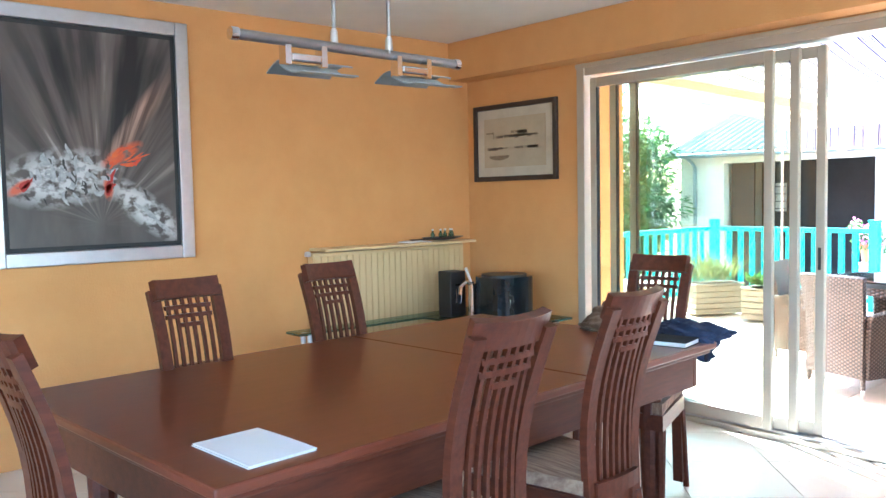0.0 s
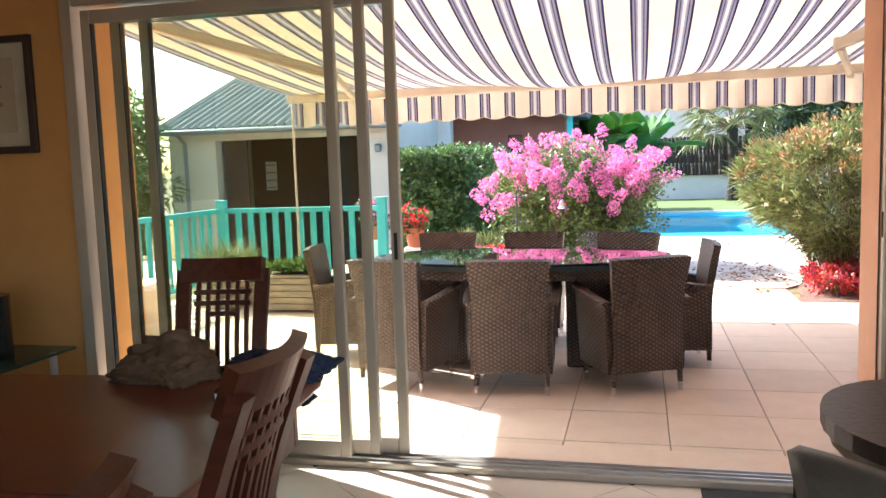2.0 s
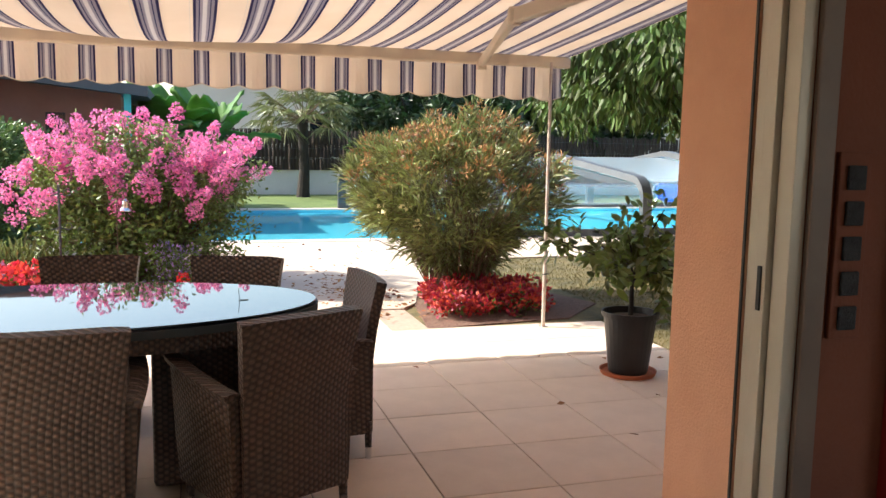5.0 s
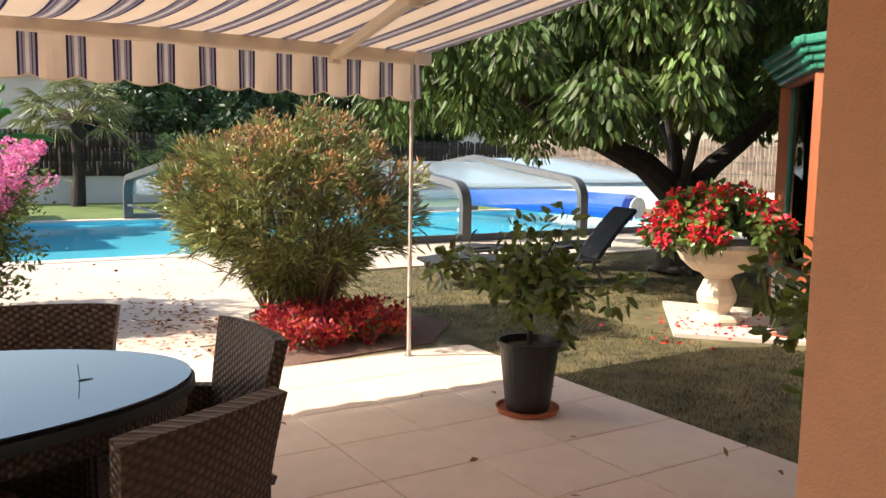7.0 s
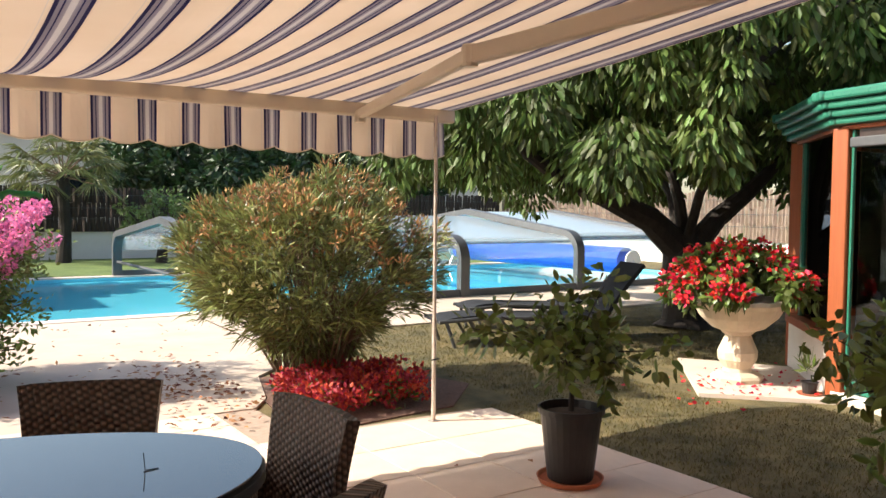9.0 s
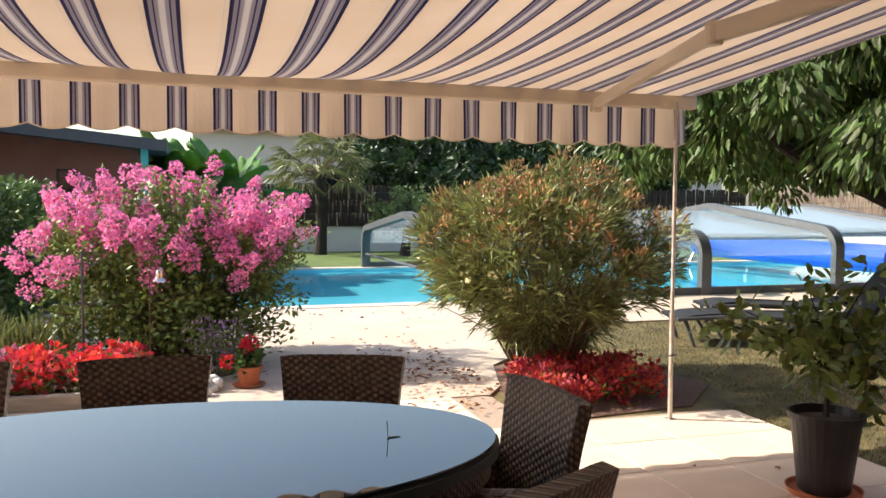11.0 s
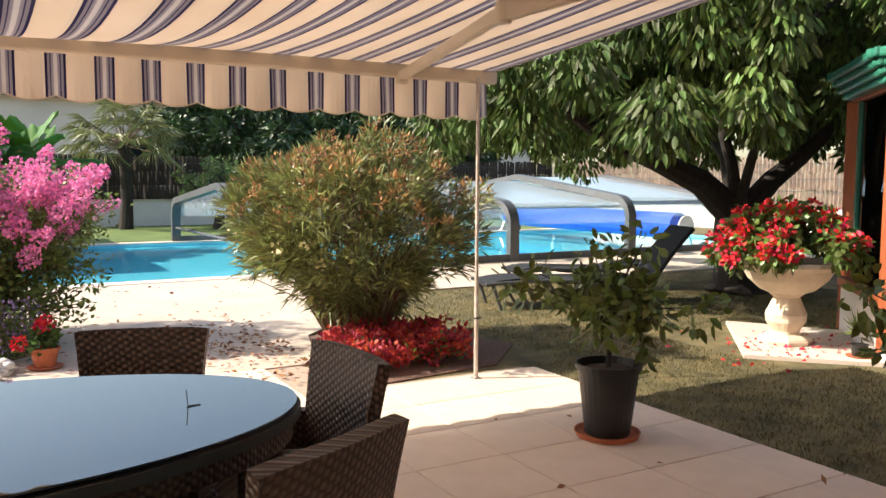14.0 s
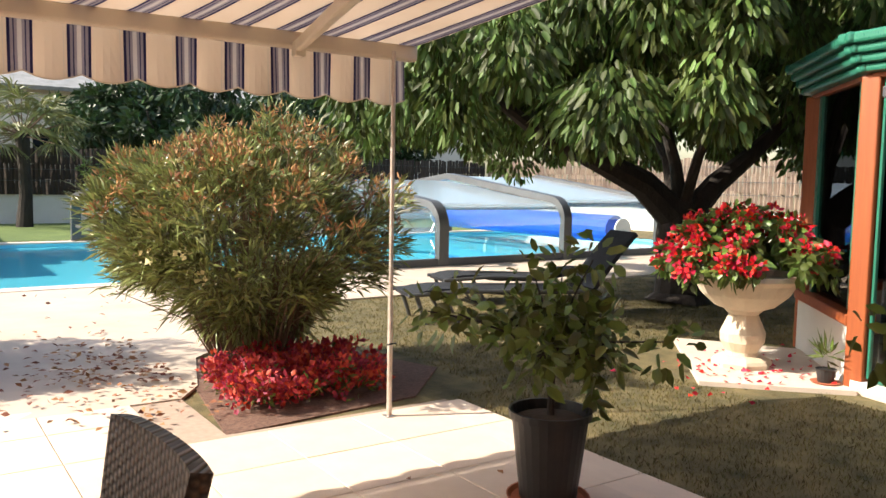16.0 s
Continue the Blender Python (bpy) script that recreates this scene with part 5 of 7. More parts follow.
for x, y in VC[1:]:
    part("post", Box(x - 0.065, x + 0.065, y - 0.065, y + 0.065, 0.0, 2.09, 0.012), "orangewood", ver)
dv = (Vector(VC[0]) - Vector(VC[1])).normalized()
for i, (s, w) in enumerate(((0.075, 0.022), (0.98, 0.05), (1.04, 0.05), (1.9, 0.05), (1.96, 0.05), (2.9, 0.05))):
    c = Vector(VC[1]) + dv * s
    wall_run("sash_stile", c, c + dv * w, 0.08, 2.075, 0.03, "framewood" if i else "greenpaint", 0, ver, 0.005)
for a, b in ((0.15, 0.98), (1.09, 1.9), (2.01, 2.9)):
    p, q = Vector(VC[1]) + dv * a, Vector(VC[1]) + dv * b
    wall_run("sash_rail", p, q, 0.07, 0.16, 0.05, "greenpaint", 0, ver)
    wall_run("sash_rail", p, q, 2.01, 2.075, 0.05, "framewood", 0, ver)
    wall_run("blind_case", p, q, 1.93, 2.005, 0.06, "poolalu", -0.1, ver, 0.01)
    g = wall_run("pane", p, q, 0.16, 2.01, 0.008, "darkglass", 0, ver)
    g.visible_shadow = False
p, q = Vector(VC[1]), Vector(VC[2])
for a, b in ((0.12, 0.17), (0.83, 0.88)):
    wall_run("sash_stile", p.lerp(q, a), p.lerp(q, b), 0.5, 2.075, 0.05, "greenpaint", 0, ver)
g = wall_run("pane", p.lerp(q, 0.17), p.lerp(q, 0.83), 0.5, 2.075, 0.008, "darkglass", 0, ver)
g.visible_shadow = False
for k in range(44):
    z = 0.95 + 0.026 * k
    wall_run("blind_slat", p.lerp(q, 0.2) + Vector((0.05, -0.05)), p.lerp(q, 0.8) + Vector((0.05, -0.05)), z, z + 0.003, 0.022, "alu", 0, ver)
g = wall_run("pane", VC[2], VC[3], 0.5, 2.075, 0.008, "darkglass", 0, ver)
part("roof_panel", Prism([(8.45, -0.4), (9.14, 3.3), (10.05, 4.35), (14.5, 4.6), (14.5, 0.43), (8.6, 0.43)], 2.29, 2.355), "greenpaint", ver)
part("inside_floor", Prism([(8.75, 0.43), (9.2, 3.2), (10.1, 4.2), (14.4, 4.4), (14.4, 0.43)], 0.0, 0.04), "tile_in", ver)
part("inner_wall", Box(11.9, 12.0, 0.44, 4.3, 0.04, 2.28), "redhouse", ver)
sofa = thing("veranda_bench", "dark upholstered bench inside the veranda", "bench")
part("seat", Box(10.0, 10.8, 1.0, 3.2, 0.2, 0.45, 0.05), "navycloth", sofa)
part("backrest", Box(10.75, 10.95, 1.0, 3.2, 0.2, 0.85, 0.05), "navycloth", sofa)
part("base", Box(10.05, 10.9, 1.05, 3.15, 0.04, 0.2), "framewood", sofa)

# ---- stone urn on its slab ----
struct("slab_pad", Prism([(8.25, 4.0), (8.95, 3.28), (9.9, 4.3), (9.35, 5.15)], -0.03, 0.012), "coping", "pale stone pad strewn with red petals", "pavement")
struct("veranda_kerb", Prism([(8.3, 0.42), (9.0, 3.35), (9.1, 3.2), (8.7, 0.42)], -0.03, 0.02), "paving", "pale stone strip along the veranda", "pavement")
urn = thing("stone_urn", "fluted cast stone garden urn on a baluster foot", "urn", at=pose(8.95, 4.17, 0.012) @ Matrix.Scale(1.08, 4))
part("foot", Lathe([(0.2, 0.0), (0.205, 0.03), (0.19, 0.05), (0.15, 0.07), (0.12, 0.075)], 8), "stone", urn)
part("stem", Lathe([(0.11, 0.07), (0.105, 0.1), (0.145, 0.17), (0.15, 0.23), (0.115, 0.31), (0.095, 0.36), (0.12, 0.38), (0.13, 0.4)], 32, lobes=8, depth=0.03), "stone", urn)
part("bowl", Lathe([(0.12, 0.39), (0.2, 0.42), (0.29, 0.5), (0.335, 0.58), (0.36, 0.6), (0.375, 0.615), (0.37, 0.645), (0.33, 0.645), (0.3, 0.61), (0.05, 0.6)], 40, lobes=20, depth=0.012), "stone", urn)
fl = thing("urn_flowers", "trailing scarlet begonias with green leaves in the urn", "flowers", at=pose(8.95, 4.17, 0.062))
cl = []
rr = random.Random(8)
for i in range(120):
    a, r = rr.uniform(0, 6.28), 0.6 * math.sqrt(rr.random())
    z = 0.64 + 0.46 * math.sqrt(max(0, 1 - (r / 0.64) ** 2)) * rr.uniform(0.5, 1.0) - (0.12 * rr.random() if r > 0.42 else 0)
    cl.append((r * math.cos(a), r * math.sin(a), z, 0.07))
pos, way = scatter_clumps(cl, 22, 0.2)
leaves("foliage", fl, "begonia_leaf", pos, way + [0, 0, -0.2], 0.085, 0.055, droop=0.2, oval=True)
cl2 = [(x * 1.1, y * 1.1, z + 0.03, 0.05) for x, y, z, _ in cl if rr.random() < 0.7]
pos, way = scatter_clumps(cl2, 26, 0.3)
leaves("blossom_mass", fl, "redflower", pos, way, 0.045, 0.04)
n = 130
pos = np.column_stack([8.86 + rng.normal(0, 0.42, n), 4.05 + rng.normal(0, 0.3, n), np.full(n, 0.018)])
pet = thing("fallen_petals", "red petals fallen round the urn", "petals", kind="stuff")
leaves("petals", pet, "redflower", pos, np.column_stack([rng.normal(size=(n, 2)), np.full(n, 0.08)]), 0.045, 0.04, spin=(0, 0, 1))
sp = thing("small_plant_pot", "small dark potted plant beside the veranda post", "potted plant", at=pose(8.98, 3.52, 0.012))
part("pot", Lathe([(0.05, 0.0), (0.065, 0.1), (0.07, 0.1), (0.06, 0.09), (0.01, 0.085)], 16), "blackplastic", sp)
part("saucer", Lathe([(0.085, 0.0), (0.1, 0.012), (0.095, 0.012), (0.01, 0.004)], 18), "terracotta", sp)
pos, way = scatter_clumps([(0, 0, 0.2, 0.05)], 30, 0.1)
leaves("foliage", sp, "lemonleaf", pos, way + [0, 0, 0.6], 0.14, 0.02)

# ================= garden =================
# ---- cherry tree ----
TB = Vector((11.3, 6.72, -0.04))
tree = thing("cherry_tree", "broad cherry tree with a dark forked trunk and drooping leaves", "tree", at=Matrix.Translation(TB))
bm = bmesh.new()
tube(bm, [(0, 0, 0), (0.02, 0.0, 0.12), (0.02, 0.02, 0.4), (-0.03, 0.04, 0.8), (-0.03, 0.04, 1.2)], [0.40, 0.30, 0.26, 0.24, 0.2], 14)
BOUGHS = [((-0.05, 0.05, 1.0), (-0.5, 0.15, 1.38), (-1.15, 0.3, 1.66), (-1.75, 0.4, 1.85), (-2.8, 0.6, 2.5)), ((0.0, 0.0, 1.05), (-0.02, 0.1, 1.6), (-0.12, 0.25, 2.2), (-0.05, 0.3, 2.9), (0.3, 0.4, 3.7)),
          ((0.05, -0.03, 1.0), (0.45, -0.1, 1.4), (0.9, -0.2, 1.72), (1.3, -0.4, 2.15), (2.1, -0.9, 2.8)), ((0, 0, 1.05), (-0.25, -0.4, 1.7), (-0.7, -1.0, 2.2), (-1.2, -1.6, 2.6), (-2.0, -2.4, 3.0)), ((0, 0.1, 1.05), (0.4, 0.6, 1.7), (1.0, 1.5, 2.2), (1.5, 2.1, 2.5), (2.1, 2.8, 2.9))]
for L, k in zip(BOUGHS, (1.0, 0.45, 0.8, 0.35, 0.38)):
    tube(bm, L, [0.2 * k, 0.165 * k, 0.13 * k, 0.09 * k, 0.03], 9)
    for k in range(6):
        b = Vector(L[3]).lerp(Vector(L[4]), k / 6)
        e = b + Vector((rr.uniform(-1.1, 1.1), rr.uniform(-1.1, 1.1), rr.uniform(0.1, 0.8)))
        tube(bm, [b, b.lerp(e, 0.5) + Vector((0, 0, 0.12)), e], [0.035, 0.025, 0.01], 6)
part("trunk", bm, "bark", tree)
clumps = []
while len(clumps) < 760:
    x, y = rr.uniform(-4.1, 4.4), rr.uniform(-4.1, 4.4)
    r = math.hypot(x, y)
    if r > (4.05 if x < 0 else 4.4):
        continue
    lo = 2.36 + 0.3 * noise.noise(Vector((x * 0.9, y * 0.9, 3))) + 0.12 * max(0, 1 - r / 2.2) - (0.12 * r if x < 0 else 0.13 * r)
    hi = 2.6 + 3.1 * math.sqrt(max(0.02, 1 - (r / 4.5) ** 2))
    z = lo + (hi - lo) * rr.random() ** 1.2
    if y < -1.9 and z < 3.0 and -2.5 < x < 1.5:
        continue
    if noise.noise(Vector((x, y, z)) * 1.1) > -0.3:
        clumps.append((x, y, z, rr.uniform(0.2, 0.36)))
pos, way = scatter_clumps(clumps, 165, 0.25)
hang = pos - np.repeat(np.array(clumps)[:, :3], 165, 0)
hang[:, 2] = 0
way = hang * 1.6 + way * 0.35 + np.array([0, 0, -0.9])
leaves("crown", tree, "cherry", pos, way, 0.122, 0.052, droop=0.1, oval=True)


# ---- oleander ----
ole = thing("oleander_bush", "tall round oleander with narrow leaves and faded cream blooms", "shrub", at=pose(5.72, 5.75, -0.02))
bm = bmesh.new()
tips = []
for i in range(120):
    a = rr.uniform(0, 6.283)
    e = math.sqrt(rr.random())
    h = 0.62 + 1.12 * math.sqrt(1 - 0.78 * e * e) * rr.uniform(0.72, 1.02)
    if i % 5 == 0:
        e, h = rr.uniform(0.7, 0.85), rr.uniform(0.5, 0.95)
    tip = Vector((1.06 * e * math.cos(a), 1.0 * e * math.sin(a), h))
    b = Vector((0.22 * e * math.cos(a), 0.22 * e * math.sin(a), 0))
    mid = b.lerp(tip, 0.5) + Vector((-0.12 * e * math.cos(a), -0.12 * e * math.sin(a), 0.1))
    tube(bm, [b, mid, tip], [0.009, 0.006, 0.003], 4, False)
    tips.append((b, mid, tip))
part("stem_tangle", bm, "twig", ole)["kind"] = "stuff"
cl = []
while len(cl) < 300:
    q = Vector((rr.uniform(-1, 1), rr.uniform(-1, 1), rr.uniform(-1, 1)))
    if 0.5 < q.length < 1.0 and noise.noise(q * 2.3) > -0.2:
        grow = 1 + 0.24 * noise.noise(q * 1.8 + Vector((4, 1, 2)))
        taper = 1.0 if q.z > -0.2 else 1.0 - 0.55 * (-0.2 - q.z) / 0.8
        cl.append((q.x * 0.97 * grow * taper, q.y * 0.93 * grow * taper, 0.99 + q.z * 0.74 * grow, rr.uniform(0.08, 0.15)))
pos, way = scatter_clumps(cl, 74, 0.1)
out = pos - np.array([0, 0, 0.35])
out /= np.linalg.norm(out, axis=1, keepdims=True)
leaves("foliage", ole, "oleander", pos, out * 0.7 + way * 0.6 + [0, 0, 0.15], 0.125, 0.0165, droop=0.2)
TOPS = list(cl)
cl = [(*(tip + Vector((0, 0, 0.02))), 0.04) for b, mid, tip in tips if rr.random() < 0.8 and tip.z > 0.8]
cl += [(x * 1.06, y * 1.06, z + 0.1, 0.05) for x, y, z, _ in [c for c in TOPS if c[2] > 1.0] if rr.random() < 0.8]
pos, way = scatter_clumps(cl, 22, 0.2)
leaves("faded_bloom_mass", ole, "oleander_dry", pos, way + [0, 0, 0.6], 0.05, 0.015)
cl = [(x * 1.1, y * 1.1, z + 0.05, 0.025) for x, y, z, _ in TOPS if rr.random() < 0.16 and z > 0.7]
pos, way = scatter_clumps(cl, 10, 0.3)
leaves("cream_blossom_mass", ole, "creamflower", pos, way, 0.04, 0.04)

# ---- the bed in front of it ----
struct("flower_bed", Prism([(5.12, 4.56), (6.4, 4.72), (6.95, 5.3), (6.6, 6.4), (5.5, 6.4), (5.28, 5.6)], -0.06, -0.008), "mulch", "bark mulch bed under the oleander", "ground")
bed = thing("red_bedding_plants", "low mound of red begonia bedding plants", "flowers")
cl = []
for i in range(190):
    x, y = rr.uniform(5.28, 6.35), rr.uniform(4.72, 5.5)
    cl.append((x, y + 0.12 * (x - 5.3), 0.07 + 0.15 * rr.random(), 0.06))
pos, way = scatter_clumps(cl, 26, 0.2)
leaves("bloom_mass", bed, "redleaf", pos, way + [0, 0, 0.3], 0.04, 0.03)
pos, way = scatter_clumps(cl[:60], 12, 0.2)
leaves("foliage", bed, "lemonleaf", pos - [0, 0, 0.05], way, 0.06, 0.03)


# ---- crape myrtle ----
myr = thing("crape_myrtle", "spreading crape myrtle shrub covered in bright pink blossom", "shrub", at=pose(2.95, 7.3, -0.02))
bm = bmesh.new()
tips = []
for i in range(84):
    a = rr.uniform(0, 6.283)
    e = math.sqrt(rr.random())
    tip = Vector((1.24 * e * math.cos(a), 1.05 * e * math.sin(a), 0.72 + 0.98 * math.sqrt(max(0.05, 1 - 0.85 * e * e)) * rr.uniform(0.72, 1.0)))
    if i % 4 == 0:
        e = rr.uniform(0.75, 1.0)
        tip = Vector((1.15 * e * math.cos(a), 1.0 * e * math.sin(a), rr.uniform(0.3, 0.75)))
    b = Vector((0.14 * math.cos(a) * e, 0.14 * math.sin(a) * e, 0))
    mid = b.lerp(tip, 0.55) + Vector((-0.1 * e * math.cos(a), -0.1 * e * math.sin(a), 0.12))
    tube(bm, [b, mid, tip], [0.016, 0.009, 0.004], 5, False)
    tips.append((b, mid, tip))
part("stem_tangle", bm, "twig", myr)["kind"] = "stuff"
P, Wy = [], []
for b, mid, tip in tips:
    for k in range(170):
        t = 0.2 + 0.8 * rr.random() ** 0.8
        q = b * (1 - t) ** 2 + mid * 2 * t * (1 - t) + tip * t * t
        P.append(q + Vector((rr.gauss(0, 0.1), rr.gauss(0, 0.1), rr.gauss(-0.03, 0.08))))
        Wy.append((rr.gauss(0, 1), rr.gauss(0, 1), rr.gauss(0.1, 0.7)))
cl = []
while len(cl) < 150:
    q = Vector((rr.uniform(-1, 1), rr.uniform(-1, 1), rr.uniform(-0.9, 1)))
    if 0.45 < q.length < 1.0 and noise.noise(q * 2.0 + Vector((9, 2, 5))) > -0.25:
        cl.append((q.x * 1.05, q.y * 0.92, 0.78 + q.z * 0.58, rr.uniform(0.1, 0.17)))
pos, way = scatter_clumps(cl, 46, 0.2)
leaves("foliage", myr, "myrtle", np.concatenate([np.array(P), pos]), np.concatenate([np.array(Wy), way]), 0.06, 0.032)
cl = []
made = 0
while made < 118:
    q = Vector((rr.gauss(0, 1), rr.gauss(-0.25, 1), rr.gauss(0.4, 0.75))).normalized()
    if q.z < -0.35 or (q.z < 0.25 and rr.random() < 0.72) or noise.noise(q * 2.4 + Vector((1, 7, 3))) < -0.28:
        continue
    made += 1
    c = Vector((q.x * 1.1, q.y * 0.98, 0.9 + q.z * 0.68)) * rr.uniform(0.84, 1.15)
    d = (q + Vector((0, 0, 0.6))).normalized()
    big = rr.uniform(0.85, 1.35)
    for k in range(3):
        cl.append((*(c + d * (0.05 * k - 0.05) * big + Vector((rr.gauss(0, 0.02), rr.gauss(0, 0.02), 0))), big * (0.066 - 0.012 * k)))
for x, z in ((-1.32, 0.98), (-1.25, 0.92), (-1.15, 1.12), (-1.2, 0.72), (-1.0, 1.5)):
    cl.append((x, -0.3, z, 0.07))
    cl.append((x + 0.05, -0.27, z - 0.05, 0.06))
pos, way = scatter_clumps(cl, 52, 0.5)
leaves("blossom", myr, "pink", pos, way, 0.029, 0.028)

# ---- hedge ----
hd = thing("hedge", "dense clipped evergreen hedge with an uneven top", "hedge")
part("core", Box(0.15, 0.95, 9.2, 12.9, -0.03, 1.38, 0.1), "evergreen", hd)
n = 15000
u = rng.uniform(0, 1, (n, 3))
face = rng.choice(4, n, p=[0.32, 0.36, 0.22, 0.1])
bx, by, bz = (0.0, 1.12), (9.0, 13.1), (-0.03, 1.5)
pos = np.column_stack([bx[0] + u[:, 0] * (bx[1] - bx[0]), by[0] + u[:, 1] * (by[1] - by[0]), bz[0] + u[:, 2] * (bz[1] - bz[0])])
pos[face == 0, 1] = by[0]
pos[face == 1, 0] = bx[1]
pos[face == 2, 2] = bz[1]
pos[face == 3, 0] = bx[0]
bulge = np.array([noise.noise(Vector(p * 2.2)) for p in pos.tolist() and [Vector(q) for q in pos]])[:, None]
out = pos - np.array([0.55, 11, 0.75])
out /= np.linalg.norm(out, axis=1, keepdims=True)
pos = pos + out * bulge * 0.22 + rng.normal(size=pos.shape) * 0.045
leaves("foliage", hd, "hedgeleaf", pos, out + rng.normal(size=pos.shape) * 0.7, 0.085, 0.048, oval=True)

# ---- flower border along the terrace ----
struct("border_bed", Prism([(0.95, 5.75), (2.75, 5.75), (2.95, 6.25), (3.35, 6.6), (3.5, 7.5), (3.0, 8.2), (1.2, 7.8)], -0.04, 0.01), "soil", "planted border bed with dark soil", "ground")
kb = struct("border_kerb", Box(0.95, 2.8, 5.68, 5.76, -0.03, 0.1, 0.01), "greywood", "low kerb of the planted border", "kerb")
for mname, lab, x0, x1, seed in (("mauve", "white and mauve petunias in the border", 1.15, 1.85, 1), ("coral", "coral red petunias in the border", 1.8, 2.65, 2)):
    b = thing("petunias", lab, "flowers")
    cl = [(rr.uniform(x0, x1), rr.uniform(5.8, 6.35), rr.uniform(0.1, 0.27), 0.06) for _ in range(80)]
    pos, way = scatter_clumps(cl, 16, 0.2)
    leaves("foliage", b, "lemonleaf", pos - [0, 0, 0.04], way, 0.06, 0.03)
    pos, way = scatter_clumps(cl, 13, 0.6)
    leaves("bloom_mass", b, mname, pos + [0, -0.01, 0.02], way + [0, -0.5, 0.4], 0.06, 0.058)
ag = thing("young_oleander", "low yellow-green narrow-leaved shrub in the border", "shrub", at=pose(1.78, 6.9, 0))
pos, way = scatter_clumps([(rr.uniform(-0.35, 0.35), rr.uniform(-0.25, 0.25), rr.uniform(0.1, 0.36), 0.1) for _ in range(34)], 22, 0.1)
leaves("foliage", ag, "oleander", pos, way * 0.6 + [0, 0, 0.7], 0.16, 0.022)
lv = thing("mauve_bush", "small grey-mauve flowering bush in the border", "shrub", at=pose(3.2, 6.42, 0))
cl = [(rr.uniform(-0.2, 0.2), rr.uniform(-0.18, 0.18), rr.uniform(0.08, 0.4), 0.08) for _ in range(34)]
pos, way = scatter_clumps(cl, 26, 0.1)
leaves("foliage", lv, "myrtle", pos, way, 0.045, 0.014)
pos, way = scatter_clumps([(a, b, c + 0.05, d) for a, b, c, d in cl], 12, 0.6)
leaves("bloom_mass", lv, "lilac", pos, way + [0, 0, 0.6], 0.034, 0.018)
gp = thing("geranium_pot", "terracotta pot with red geraniums on a saucer", "potted plant", at=pose(3.44, 6.12, 0))
part("pot", Lathe([(0.07, 0.012), (0.095, 0.13), (0.105, 0.13), (0.107, 0.155), (0.095, 0.155), (0.085, 0.12), (0.01, 0.12)], 22), "terracotta", gp)
part("saucer", Lathe([(0.1, 0.0), (0.125, 0.018), (0.118, 0.018), (0.01, 0.008)], 22), "terracotta", gp)
pos, way = scatter_clumps([(rr.uniform(-0.07, 0.07), rr.uniform(-0.06, 0.06), rr.uniform(0.17, 0.26), 0.05) for _ in range(9)], 18, 0.2)
leaves("foliage", gp, "bamboo", pos, way, 0.05, 0.045)
pos, way = scatter_clumps([(-0.16, -0.02, 0.2, 0.05), (0.02, 0.0, 0.33, 0.05), (-0.02, 0.03, 0.3, 0.04)], 60, 0.4)
leaves("bloom_mass", gp, "redflower", pos, way, 0.03, 0.028)
for i in range(26):
    st = thing("cobble", "white rounded garden stone beside the border", "stone", "white garden stones")
    x, y = 3.08 + rr.uniform(-0.13, 0.16), 5.98 + rr.uniform(-0.13, 0.16)
    z = 0.03 if i < 17 else 0.075
    part("stone", lump(bmesh.new(), (x, y, z), (rr.uniform(0.035, 0.055), rr.uniform(0.03, 0.05), 0.035), i * 1.7, 0.4, 2), "whitestone", st, smooth=True)
lan = thing("garden_lantern", "dark iron stake with scrolls and a hanging metal bell lamp", "lantern", at=pose(2.24, 6.42, 0))
bm = bmesh.new()
tube(bm, [(0, 0, 0), (0, 0, 1.02)], 0.011, 6)
for z in (0.3, 0.62, 0.92):
    tube(bm, [(-0.07, 0, z), (0.0, 0, z + 0.02), (0.07, 0, z)], 0.006, 5)
    tube(bm, [(0.07 + 0.03 * math.sin(a), 0, z + 0.03 - 0.03 * math.cos(a)) for a in np.linspace(0, 5, 9)], 0.005, 5)
part("stake", bm, "fascia", lan)
bell = thing("bell_lamp", "small silver bell-shaped solar lamp on a hook", "lamp", at=pose(2.72, 6.35, 0))
part("stake", Tube([(0.0, 0, 0), (0, 0, 0.86), (0.02, 0, 0.93), (0.06, 0, 0.94), (0.075, 0, 0.9)], 0.004, 6), "twig", bell)
part("bell", Lathe([(0.012, 0.9), (0.03, 0.88), (0.04, 0.82), (0.062, 0.795), (0.06, 0.79), (0.01, 0.8)], 18, centre=(0.075, 0)), "chrome", bell)
sol = thing("marker_post", "short pale glass tube light in the border", "lamp", at=pose(2.62, 6.3, 0))
part("tube", Lathe([(0.03, 0.0), (0.03, 0.24), (0.045, 0.26), (0.045, 0.3), (0.02, 0.31)], 14), "creamflower", sol)
wp = thing("white_post", "short white painted post beside the path", "post", at=pose(1.97, 8.1, 0))
part("shaft", Box(-0.045, 0.045, -0.045, 0.045, 0, 0.72, 0.01), "whitewall", wp)
part("cap", Box(-0.05, 0.05, -0.05, 0.05, 0.721, 0.76, 0.01), "stone", wp)
